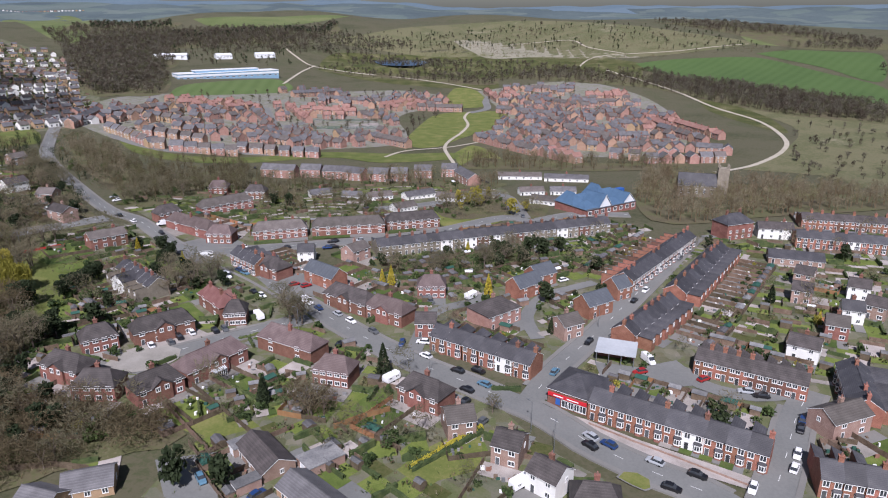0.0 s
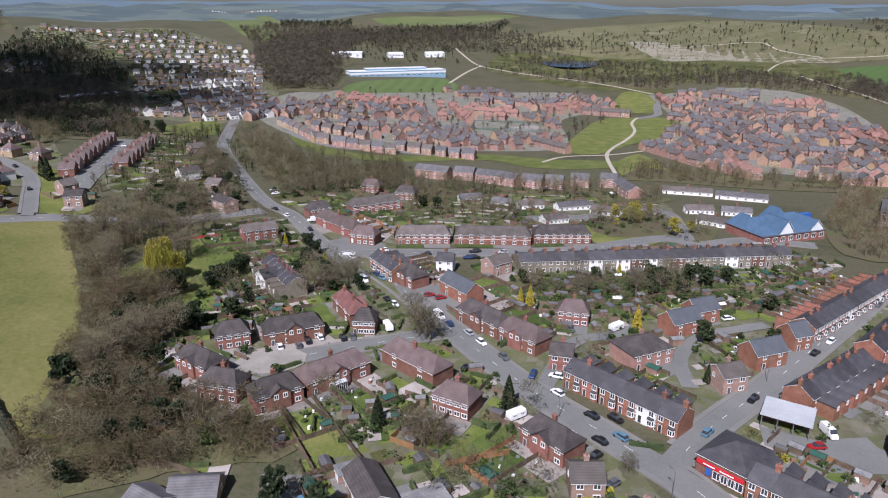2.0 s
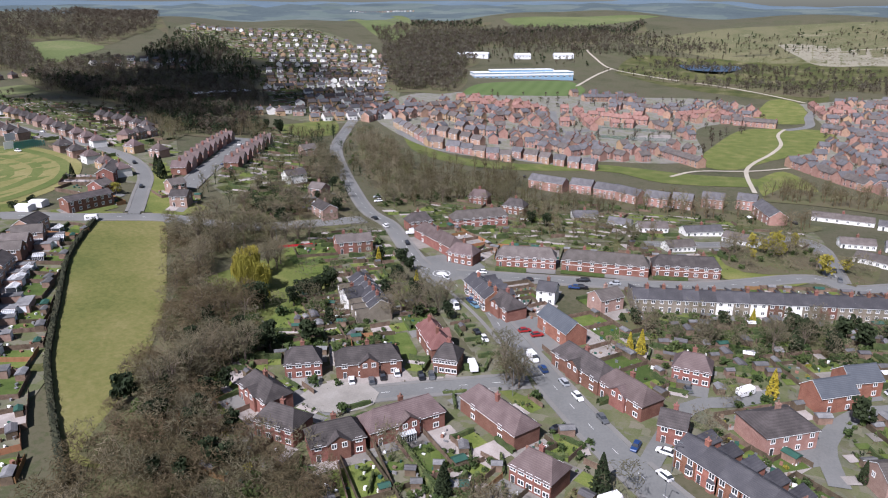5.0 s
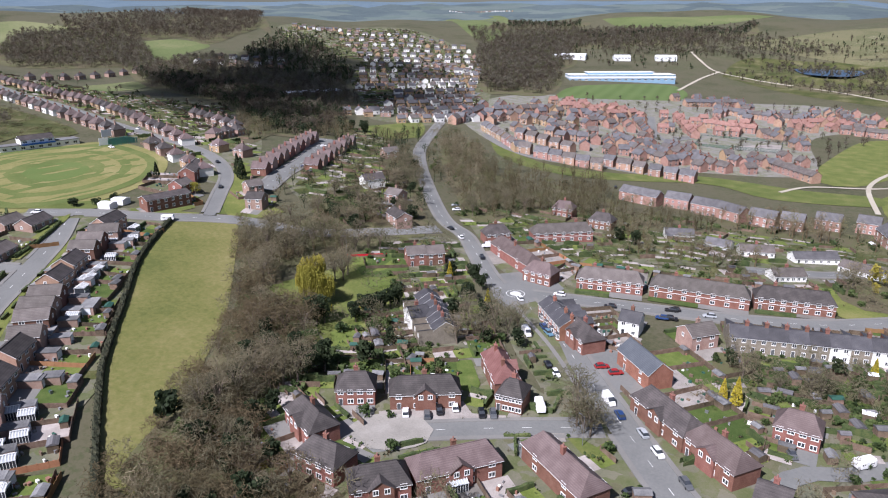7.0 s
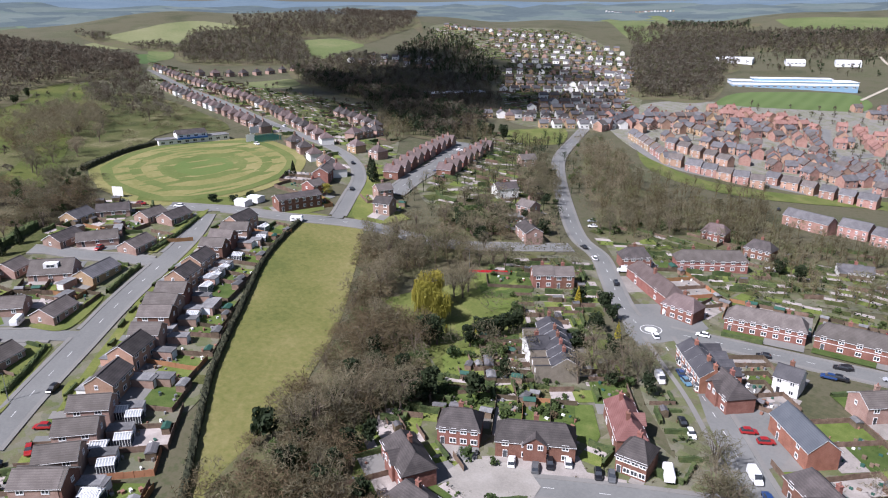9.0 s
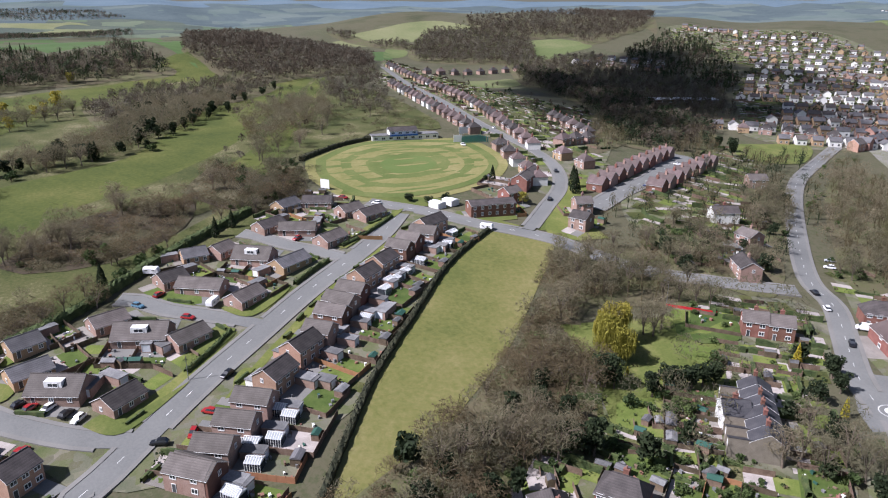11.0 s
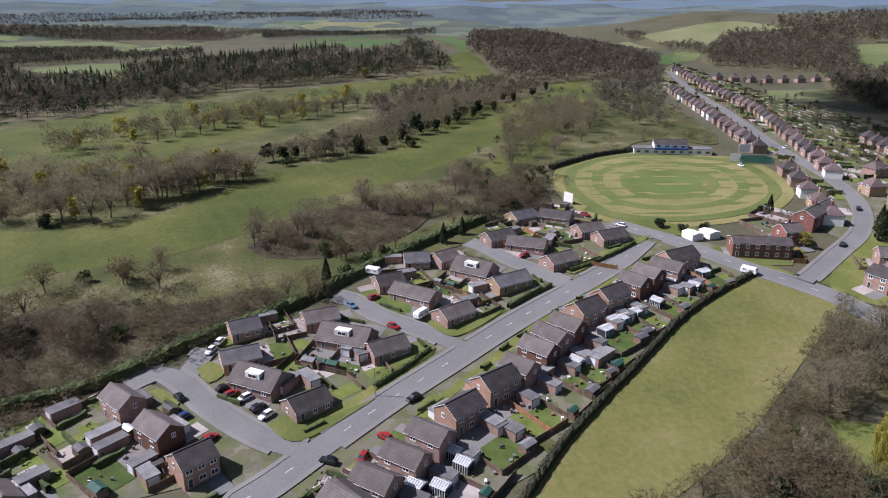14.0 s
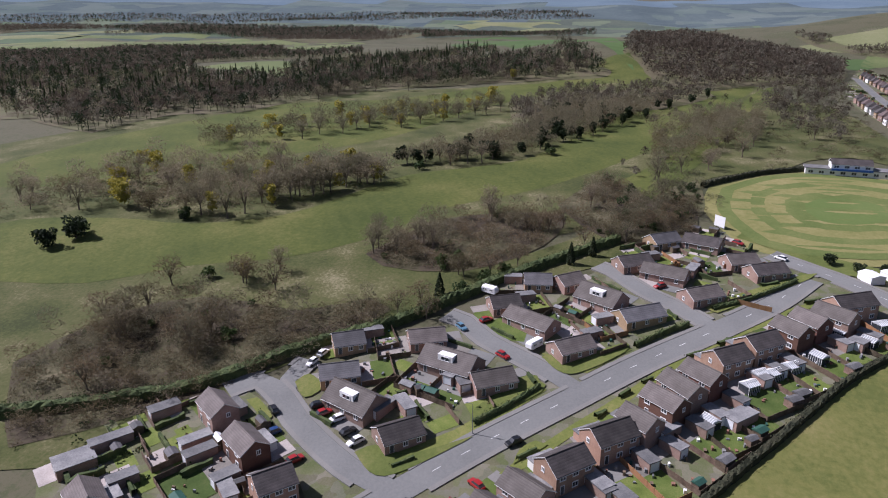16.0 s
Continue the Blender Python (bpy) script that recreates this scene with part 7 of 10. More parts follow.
grove("bare:6,brown:13,bush:2,ever:1", 1.3, [(-111.0, 148.6), (-100.0, 144.3), (-86.8, 144.1), (-74.5, 146.0), (-70.5, 134.4), (-101.6, 118.7), (-119.9, 127.0), (-111.9, 140.5)])
far_wood("mixed", 0.1, [(-690.1, 339.7), (-822.9, 491.0), (-617.1, 454.2), (-494.1, 455.2), (-350.6, 406.0), (-295.9, 348.5), (-330.1, 343.3), (-384.6, 332.5), (-467.4, 328.0), (-539.7, 299.6)], 0.85)
far_wood("mixed", 0.5, [(-282.6, 319.0), (-326.4, 420.3), (-319.6, 502.7), (-220.5, 384.9), (-184.0, 319.8), (-190.3, 287.7), (-210.4, 280.5), (-231.4, 273.0), (-253.8, 278.8)], 0.8)
far_wood("bare", 0.9, [(-298.3, 502.5), (-276.4, 507.4), (-206.2, 428.6), (-173.7, 451.5), (-139.5, 442.2), (-128.2, 378.1), (-157.1, 365.8), (-160.1, 329.9), (-185.2, 349.3), (-245.6, 420.4)], 0.9)
far_wood("bare", 0.7, [(-127.2, 363.4), (-111.1, 404.2), (-74.1, 378.4), (-45.3, 378.8), (-40.0, 347.3), (-63.7, 338.3), (-92.1, 325.4), (-111.3, 333.3)], 0.7)
far_wood("bare", 1.2, [(-632.8, 1097.3), (-577.1, 1167.2), (-500.5, 1175.1), (-421.3, 1022.4), (-420.2, 888.4), (-375.6, 776.6), (-392.9, 722.2), (-502.4, 873.6)], 1.15)
far_wood("bare", 0.9, [(-598.4, 1385.7), (-479.8, 1410.2), (-353.7, 1371.4), (-306.1, 1265.3), (-419.6, 1250.2), (-492.5, 1199.9)], 1.1)
far_wood("bare", 0.35, [(-264.1, 1260.5), (-121.7, 1253.3), (36.5, 1152.6), (126.6, 1132.3), (193.0, 1045.8), (147.0, 1013.7), (33.1, 1031.2), (-107.8, 1105.4), (-209.6, 1175.1)], 0.7)
far_wood("dark", 2.5, [(-465.3, -270.1), (-489.8, -222.3), (-516.8, -169.9), (-567.6, -134.4), (-648.9, -76.9), (-688.5, 2.7), (-700.3, 58.7), (-706.4, 109.8), (-719.5, 145.3), (-756.8, 140.3), (-799.6, 47.7), (-1086.5, -100.9), (-988.5, -175.2), (-885.5, -231.2), (-753.0, -187.6), (-746.3, -249.4), (-771.5, -304.1), (-730.8, -340.1), (-714.1, -430.5), (-702.8, -490.9)], 1.25)
far_wood("mixed", 1.8, [(-610.7, -102.8), (-627.1, -80.6), (-681.7, -65.9), (-680.2, -24.4), (-689.2, 13.5), (-706.6, 49.5), (-726.7, 99.5), (-765.8, 139.2), (-830, 110), (-780, 20), (-760, -60), (-720, -130)], 1.45)
far_wood("mixed", 1.4, [(-433.3, -174.0), (-502.0, -162.2), (-521.8, -119.3), (-596.6, -98.7), (-644.0, -66.3), (-680, -110), (-620, -190), (-520, -260), (-470, -250)], 1.25)
far_wood("mixed", 1.0, [(-1012.3, -597.4), (-1060.8, -516.3), (-1178.2, -384.0), (-1428.7, -483.5), (-1254.1, -646.9), (-1185.3, -724.4)], 1.3)
far_wood("mixed", 0.5, [(-1825.9, -1193.0), (-1819.9, -803.8), (-2095.0, -481.0), (-2307.9, -542.3), (-2403.4, -1003.0), (-2149.0, -1427.1)], 1.5)
far_wood("mixed", 0.6, [(-1902.9, -302.5), (-2190.0, 148.1), (-2301.8, 149.0), (-2283.7, -388.9)], 1.4)
far_wood("mixed", 1.6, [(-702.8, -490.9), (-730.8, -340.1), (-843.7, -346.7), (-969.5, -416.8), (-1095.8, -339.8), (-1211.0, -246.8), (-1279.0, -268.5), (-1175.7, -375.1), (-1091.2, -532.8), (-1151.5, -792.7), (-1131.7, -891.4)], 1.2)
far_wood("brown", 1.2, [(-2065.1, -1262.1), (-1992.4, -879.1), (-1661.8, -561.4), (-1792.2, -433.1), (-2377.2, -346.2), (-2318.5, -601.3), (-2272.6, -1063.6), (-2176.0, -1337.0)], 1.2)
far_wood("brown", 1.0, [(-1814.4, -1524.6), (-2003.4, -1454.1), (-2186.5, -1365.1), (-2128.6, -1552.9), (-1978.1, -1673.5)], 1.2)
far_wood("brown", 3.0, [(-846.2, 170.4), (-812.5, 163.3), (-769.7, 178.1), (-718.5, 185.4), (-669.3, 222.9), (-703.6, 269.7), (-716.9, 314.4), (-751.3, 352.5), (-891.7, 401.8), (-1038.0, 387.3), (-1153.9, 339.5), (-1351.7, 312.0), (-1610.4, 259.0)], 1.3)
far_wood("brown", 3.0, [(-1222.6, 702.7), (-1197.7, 793.9), (-1218.3, 937.8), (-2557.7, 2168.7), (-1115.2, 1061.9), (-1022.2, 958.0), (-985.9, 880.1), (-941.1, 783.5), (-1012.1, 789.5), (-1023.1, 718.0), (-1087.8, 661.5), (-1156.3, 678.2)], 1.3)
far_wood("bare", 2.0, [(-1133.6, 580.0), (-1095.6, 665.9), (-1015.1, 712.8), (-899.5, 653.0), (-839.3, 616.3), (-856.7, 558.2), (-924.7, 479.4), (-1016.9, 504.4), (-1082.7, 551.6)], 1.2)
far_wood("bare", 1.2, [(-1240.1, 437.1), (-1205.7, 468.2), (-1120.6, 496.6), (-1077.0, 531.0), (-1033.6, 507.5), (-1064.3, 482.6), (-1139.2, 445.0)], 1.1)
far_wood("mixed", 2.0, [(-765.4, 578.0), (-641.3, 555.4), (-558.4, 551.2), (-469.6, 515.8), (-395.0, 496.6), (-348.5, 440.8), (-336.3, 395.0), (-369.6, 378.8), (-442.7, 427.8), (-531.9, 472.6), (-672.7, 516.1), (-782.5, 555.5)], 1.1)
far_wood("bare", 1.5, [(239.1, 956.9), (299.2, 981.0), (405.8, 869.7), (463.5, 776.1), (424.1, 705.4), (349.0, 739.6), (292.7, 840.0)], 1.0)
far_wood("bare", 1.0, [(372.2, 1444.9), (516.8, 1380.9), (593.7, 1311.7), (670.4, 1165.6), (638.4, 1105.8), (524.1, 1148.2), (473.3, 1285.6)], 1.0)
far_wood("mixed", 0.5, [(-2259.6, -1928.9), (-2693.7, -1533.1), (-3130.4, -703.4), (-3337.5, 29.5), (-2936.5, 173.9), (-2742.3, -599.3), (-2510.5, -1421.2), (-2146.3, -1828.5)], 1.3)
far_wood("bare", 1.3, [(-224.6, 429.5), (-193.1, 416.0), (-165.1, 423.8), (-158.9, 471.7), (-131.5, 427.2), (-82.4, 423.3), (-64.9, 405.2), (-88.5, 390.3), (-116.2, 370.9), (-154.4, 364.7), (-176.7, 354.0)])
far_wood("bare", 1.0, [(-88.5, 451.3), (-37.8, 461.3), (-1.4, 443.3), (28.1, 435.0), (14.8, 410.3), (-20.4, 420.7), (-66.7, 415.0)])
far_wood("bare", 1.2, [(8.1, 537.5), (54.9, 531.1), (108.0, 519.2), (167.1, 526.8), (159.7, 500.9), (92.5, 488.3), (26.9, 495.2), (-2.8, 495.5)])
grove("bare:4,bush:2,willowy:1", 1.0, [(-13.6, 365.7), (5.8, 380.9), (25.4, 373.6), (45.7, 361.2), (37.3, 322.0), (23.6, 331.4), (-3.4, 322.8), (-14.6, 339.7)])
grove("bare:7,bush:4,ever:1", 0.8, [(-38.4, 261.7), (-9.6, 272.9), (9.4, 269.3), (38.4, 283.4), (32.4, 259.4), (13.3, 246.5), (-6.8, 236.0), (-22.3, 238.8), (-35.9, 248.0)])
far_wood("bare", 1.5, [(138.1, 495.8), (155.2, 425.5), (177.7, 437.6), (249.6, 395.5), (225.9, 355.5), (145.3, 331.3), (116.1, 319.5), (92.8, 324.3), (100.6, 391.7)])
grove("bare:4,bush:2,ever:1", 1.0, [(-239.0, 308.6), (-223.0, 323.4), (-195.6, 327.6), (-169.4, 294.7), (-192.3, 279.5), (-214.1, 272.9)])
grove("bare:4,bush:2", 1.0, [(-210.3, 285.4), (-197.9, 299.3), (-183.7, 317.8), (-191.2, 285.7), (-205.9, 268.9), (-222.3, 258.7), (-225.8, 267.6)])
grove("bare:4,bush:2", 0.9, [(-186.7, 344.6), (-186.5, 369.5), (-168.6, 396.1), (-155.8, 401.7), (-150.5, 372.2), (-165.1, 349.6), (-171.8, 331.8)])
grove("bare:4,bush:1", 0.8, [(-268.5, 384.4), (-275.2, 421.7), (-224.5, 368.7), (-193.2, 325.8), (-206.3, 326.4)])
grove("bare:8,brown:3,willowy:1", 0.7, [(-315.3, -132.3), (-327.6, -106.7), (-370.0, -87.1), (-376.6, -46.2), (-372.8, -1.6), (-378.6, 34.6), (-355.7, 43.7), (-330.3, 14.8), (-310.5, 2.7), (-297.3, -28.0), (-303.3, -65.7), (-287.2, -106.6)], 1.25)
grove("bare:6,ever:1,brown:2", 1.2, [(-389.6, 34.6), (-434.0, 68.5), (-469.6, 90.5), (-570.9, 114.3), (-578.0, 162.9), (-594.4, 188.3), (-486.3, 137.4), (-426.3, 106.7), (-410.6, 90.1), (-381.8, 54.0)], 1.25)
far_wood("bare", 1.3, [(-578.2, 72.0), (-651.1, 111.7), (-671.3, 195.9), (-651.8, 229.2), (-580.4, 179.0), (-559.4, 122.6), (-487.6, 88.8)])
grove("bare:6,brown:3,willowy:1", 0.5, [(-422.1, -94.7), (-461.4, -66.4), (-523.0, -26.2), (-572.2, 29.7), (-619.6, 58.3), (-550.8, 66.8), (-486.5, 23.5), (-457.5, -34.5), (-409.4, -63.0), (-396.2, -76.4)], 1.25)
grove("bare:4,brown:2", 0.9, [(-482.3, 167.1), (-525.8, 198.9), (-578.8, 248.1), (-475.3, 225.9), (-426.8, 188.1), (-399.5, 163.2)], 1.25)
grove("brown:6,bush:1,bare:4", 0.55, [(-198.4, -22.1), (-223.5, -11.1), (-239.3, 11.2), (-236.2, 45.9), (-246.8, 64.2), (-240.8, 73.0), (-224.2, 63.9), (-201.5, 43.8), (-177.2, 16.1), (-168.9, 2.7)])
grove("brown:6,bush:1,bare:3", 0.7, [(-276.6, 53.6), (-313.5, 73.3), (-322.0, 90.6), (-325.3, 120.5), (-293.3, 115.2), (-268.3, 89.7), (-268.4, 62.1)])
grove("brown:6,bush:2,bare:3", 0.7, [(-337.0, 117.8), (-375.8, 137.9), (-351.4, 156.7), (-345.4, 172.7), (-311.7, 168.1), (-296.6, 146.0), (-315.7, 127.4)])
grove("bare:3,bush:3", 1.2, [(-371.2, 168.1), (-382.1, 179.2), (-334.4, 175.0), (-312.7, 153.8), (-299.6, 139.0), (-309.4, 133.0)])
far_wood("bare", 0.6, [(-671.7, 267.8), (-746.4, 351.1), (-589.1, 310.1), (-466.4, 264.8), (-479.4, 251.0), (-567.1, 249.3)])
far_wood("bare", 1.1, [(-854.8, 582.0), (-851.3, 724.3), (-675.8, 670.1), (-537.0, 647.8), (-427.9, 546.3), (-501.3, 487.8), (-673.5, 501.1)])
far_wood("dark", 0.6, [(-969.2, 957.9), (-913.9, 990.2), (-615.2, 752.6), (-529.5, 658.2), (-576.2, 633.4), (-704.8, 676.2), (-860.2, 786.6)])
far_wood("bare", 1.5, [(-423.5, 407.5), (-449.7, 475.6), (-374.3, 465.5), (-338.2, 439.6), (-332.5, 402.1), (-377.5, 417.7), (-336.2, 344.6), (-362.1, 355.6)])
far_wood("bare", 1.0, [(-674.7, 1226.6), (-538.8, 1343.7), (-477.9, 1142.3), (-471.7, 1037.3), (-386.6, 888.0), (-377.9, 741.8), (-406.7, 748.4), (-534.3, 1007.2)])
far_wood("bare", 0.25, [(-688.6, 1452.1), (-266.4, 1473.7), (-271.7, 1283.3), (-425.6, 1226.1), (-631.2, 1331.3)])
far_wood("bare", 0.8, [(-227.7, 1078.5), (-104.8, 1078.5), (33.8, 1034.6), (155.9, 1075.3), (250.7, 1003.6), (273.1, 911.9), (216.3, 954.1), (67.0, 1029.5), (32.3, 982.4), (-101.3, 1041.1)])
far_wood("bare", 1.0, [(262.2, 1053.8), (360.5, 933.1), (424.9, 795.7), (450.8, 743.6), (418.2, 685.9), (356.0, 754.1), (308.4, 886.3), (254.6, 954.8)])
far_wood("bare", 0.6, [(498.7, 1085.5), (584.5, 985.2), (560.0, 940.1), (525.7, 1002.0)])
far_wood("bare", 1.0, [(-521.2, 964.1), (-499.5, 1097.1), (-383.4, 898.7), (-339.5, 760.1), (-399.2, 753.3)])
far_wood("dark", 0.12, [(-227.6, 1288.7), (94.4, 1503.0), (402.3, 1349.0), (515.1, 1124.3), (347.6, 1151.1), (79.6, 1245.4)])
far_wood("mixed", 0.2, [(-1024.0, 978.9), (-840.8, 1193.5), (-560.4, 999.9), (-328.9, 608.5), (-390.2, 504.7), (-662.9, 782.3)])
far_wood("dark", 0.15, [(-660.5, 1291.0), (-411.9, 1392.3), (-143.8, 1413.9), (63.2, 1358.9), (-30.3, 1259.3), (-163.4, 1250.4), (-304.6, 1168.5), (-263.6, 1084.4), (-413.8, 1035.3), (-494.8, 1133.2)])
far_wood("bare", 0.2, [(-251.5, 1072.0), (-142.0, 1099.9), (16.9, 1105.1), (198.0, 1044.8), (298.4, 1002.6), (311.5, 1052.6), (135.3, 1123.3), (-120.2, 1216.6)])
far_wood("bare", 0.14, [(335.4, 707.5), (394.8, 645.0), (268.9, 427.8), (238.6, 450.5), (246.5, 517.9)])
far_wood("bare", 0.14, [(-559.4, 178.6), (-665.5, 272.6), (-732.8, 352.4), (-592.7, 302.4), (-436.5, 198.4), (-363.6, 138.6)])
far_wood("bare", 0.5, [(-276.4, 458.2), (-229.8, 455.6), (-169.4, 501.4), (-155.7, 487.5), (-197.3, 424.7), (-224.1, 413.7)])
far_wood("bare", 0.12, [(-354.2, 594.3), (-302.6, 797.1), (-89.8, 943.9), (-8.1, 857.8), (-53.3, 607.2), (-220.7, 513.3)])
far_wood("bare", 0.12, [(17.4, 941.4), (149.7, 990.3), (224.1, 728.9), (177.4, 563.2), (53.8, 570.1)])
grove("bare:3,ever:1,bush:4", 0.12, [(28.1, 161.5), (104.6, 292.1), (200.0, 311.4), (89.2, 120.0), (67.0, 119.4)])
grove("bare:3,ever:1,bush:4", 0.25, [(-4.7, 195.0), (23.8, 177.2), (86.6, 272.7), (46.3, 290.8), (-40.5, 256.0), (-55.0, 237.2)])
grove("bare:3,ever:1,bush:4", 0.2, [(-138.2, 193.6), (-103.2, 239.5), (-52.9, 205.5), (-17.3, 181.1), (-17.5, 149.1), (-75.8, 148.2), (-109.1, 143.4)])
grove("bare:5,ever:1,bush:4", 0.35, [(-178.9, 279.0), (-155.7, 302.4), (-108.8, 235.9), (-117.4, 212.8), (-132.4, 199.0), (-170.3, 222.3)])
grove("bare:4,ever:1,bush:2", 0.3, [(-108.0, 237.2), (-103.0, 249.9), (-87.9, 231.2), (-96.8, 221.9)])
grove("bare:3,bush:5", 0.15, [(-155.7, 338.8), (-118.9, 378.8), (-10.1, 353.4), (-8.0, 316.8), (-103.5, 280.0)])
grove("bare:4,bush:4,ever:1", 0.25, [(-56.1, 145.6), (-37.3, 151.4), (-15.8, 176.1), (19.2, 135.9), (31.1, 116.7), (-66.9, 115.7)])
grove("bare:4,bush:1,ever:1", 0.5, [(-276.2, 412.7), (-285.1, 442.0), (-246.6, 394.0), (-201.3, 341.7), (-204.4, 331.9)])
grove("bare:4,bush:1", 0.5, [(-303.4, 494.9), (-319.6, 539.8), (-235.8, 460.5), (-191.7, 377.5), (-197.5, 355.1), (-236.9, 396.0)])
far_wood("mixed", 1.0, [(-569.4, 1375.6), (-287.9, 1389.7), (-278.9, 1497.1), (-262.8, 1472.2), (-269.8, 1355.3), (-544.6, 1318.0)])
far_wood("mixed", 0.8, [(-788.1, 1411.4), (-629.2, 1513.8), (-603.8, 1455.0), (-740.5, 1328.4)])
grove("ever:5,bush:4,brown:2", 0.55, [(-150.0, 180.0), (-140.0, 195.0), (-119.8, 161.1), (-95.8, 146.9), (-73.7, 136.3), (-104.5, 120.0), (-128.0, 128.0), (-136.0, 150.0)], 1.1)
grove("bare:3,brown:6,ever:3,bush:2", 1.0, [(-152.3, 157.5), (-120.0, 149.8), (-102.9, 134.7), (-95.7, 116.7), (-109.5, 108.7)], 1.1)
grove("bare:2,brown:6", 1.2, [(-125.3, 113.5), (-129.6, 124.6), (-115.0, 126.0), (-100.4, 130.5), (-85.6, 128.5), (-91.9, 119.9), (-103.7, 111.0), (-115.3, 100.8)])
far_wood("bare", 0.5, [(-1236.6, 590.0), (-1137.3, 773.1), (-1034.1, 971.0), (-998.5, 839.3), (-1088.1, 691.3), (-1169.2, 558.6)])
far_wood("bare", 0.5, [(-505.8, 1311.5), (-345.6, 1348.8), (-144.1, 1357.2), (-91.7, 1306.0), (-185.4, 1231.1), (-299.2, 1189.4), (-440.8, 1154.5)])
far_wood("bare", 0.7, [(-790.9, 1315.3), (-583.1, 1410.8), (-499.8, 1246.3), (-480.7, 1033.1), (-512.5, 936.4), (-669.1, 1151.7)])


for outline in ([(-164.7, 245.2), (-155.8, 256.3), (-164.2, 264.9), (-175.9, 255.7)],
                [(-154.8, 238.0), (-147.0, 239.6), (-144.9, 242.8), (-152.6, 248.9), (-158.5, 243.3)],
                [(-139.6, 222.3), (-134.1, 218.6), (-127.8, 225.9), (-134.9, 232.5)],
                [(-173.3, 254.2), (-171.1, 267.6), (-162.4, 269.8), (-152.5, 261.4), (-155.4, 248.3), (-162.7, 245.2)],
                [(-140.3, 204.5), (-137.9, 216.8), (-127.1, 215.1), (-122.9, 207.7), (-127.6, 201.0), (-133.8, 199.3)]):
    drape("garden_lawn", rounded(outline, 5), "lawn", 0.32, label="mown green garden lawn among trees", category="grass")


far_wood("bare", 0.9, [(-225.5, 243.2), (-221.7, 268.9), (-200.0, 291.3), (-185.2, 289.0), (-174.7, 266.2), (-180.6, 247.1), (-187.4, 231.2), (-200.1, 226.9)])


def scrubland(per, pts):
    """Low brown brush, bramble and young growth over rough ground."""
    V, F, I = [], [], []
    for x, y in scatter(pts, per, 1.6)[:5200]:
        if noise.noise(Vector((x * 0.028, y * 0.028, 4.0))) + 0.5 * noise.noise(Vector((x * 0.09, y * 0.09, 1.0))) < -0.06:
            continue
        z, h, r = ground(x, y), random.uniform(0.6, 2.4), random.uniform(0.7, 1.9)
        m = random.choice((0, 0, 1, 1, 1, 1, 1, 2))
        r, h = r * (1.6 if random.random() < 0.15 else 1.0), h * (1.3 if random.random() < 0.12 else 1.0)
        for k in range(30):
            d = rand_dir(0.6)
            p = Vector((x + d.x * r, y + d.y * r, z + abs(d.z) * h * random.uniform(0.3, 1.0)))
            e = rand_dir(0.7) * random.uniform(0.3, 0.75)
            w = rand_dir(0).cross(e).normalized() * random.uniform(0.04, 0.10)
            b = len(V)
            V += [tuple(p - e * 0.5 + w), tuple(p - e * 0.5 - w), tuple(p + e)]
            F.append((b, b + 1, b + 2))
            I.append(m)
    tagged(new("scrub_growth", mesh_from("scrub_growth", V, F, ["twig_grey", "twig_brown", "leaf_green"], I)), "low brown bramble and scrub growth", "scrub", kind="stuff")


def shrubbery(pts, per, spacing):
    """Many low bare shrubs, clumped, in one mesh a kind."""
    spots = {"shrub": [], "thorn": []}
    for x, y in scatter(pts, per, spacing):
        if clear(x, y, 1.5) and noise.noise(Vector((x * 0.04, y * 0.04, 9.0))) > -0.22:
            big = random.uniform(0.6, 1.5)
            spots[random.choice(("shrub", "shrub", "thorn"))].append((x, y, big, random.uniform(0.65, 1.0)))
    for kind, at in spots.items():
        if at:
            joined(at, kind, "scrub_thicket", "low rounded thicket of " + ("brown" if kind == "shrub" else "grey") + " bare shrubs")


scrubland(40, [(-158.1, 185.0), (-149.6, 187.1), (-142.1, 186.5), (-134.3, 195.6), (-143.4, 204.4), (-147.3, 204.3), (-150.6, 195.1), (-159.8, 190.7)])
EDGE = [(-228.1, 242.5), (-201.1, 219.3), (-184.8, 203.8), (-168.7, 187.8), (-155.8, 169.5), (-143.6, 151.0)]
scrubland(60, [(x - 1.5, y - 1.5) for x, y in EDGE] + [(x + 4, y + 4) for x, y in reversed(EDGE)])
scrubland(5, [(-229.1, 1298.0), (92.9, 1476.6), (392.2, 1313.4), (511.5, 1115.9), (345.7, 1144.4), (159.6, 1103.1), (-120.4, 1246.4)])
scrubland(15, [(-198.4, -22.1), (-223.5, -11.1), (-239.3, 11.2), (-236.2, 45.9), (-246.8, 64.2), (-240.8, 73.0), (-224.2, 63.9), (-201.5, 43.8), (-177.2, 16.1), (-168.9, 2.7)])
shrubbery([(-198.4, -22.1), (-223.5, -11.1), (-239.3, 11.2), (-236.2, 45.9), (-246.8, 64.2), (-240.8, 73.0), (-224.2, 63.9), (-201.5, 43.8), (-177.2, 16.1), (-168.9, 2.7)], 18, 2.9)
scrubland(16, [(-276.6, 53.6), (-313.5, 73.3), (-322.0, 90.6), (-325.3, 120.5), (-293.3, 115.2), (-268.3, 89.7), (-268.4, 62.1)])
shrubbery([(-276.6, 53.6), (-313.5, 73.3), (-322.0, 90.6), (-325.3, 120.5), (-293.3, 115.2), (-268.3, 89.7), (-268.4, 62.1)], 18, 2.9)
scrubland(16, [(-337.0, 117.8), (-375.8, 137.9), (-351.4, 156.7), (-345.4, 172.7), (-311.7, 168.1), (-296.6, 146.0), (-315.7, 127.4)])
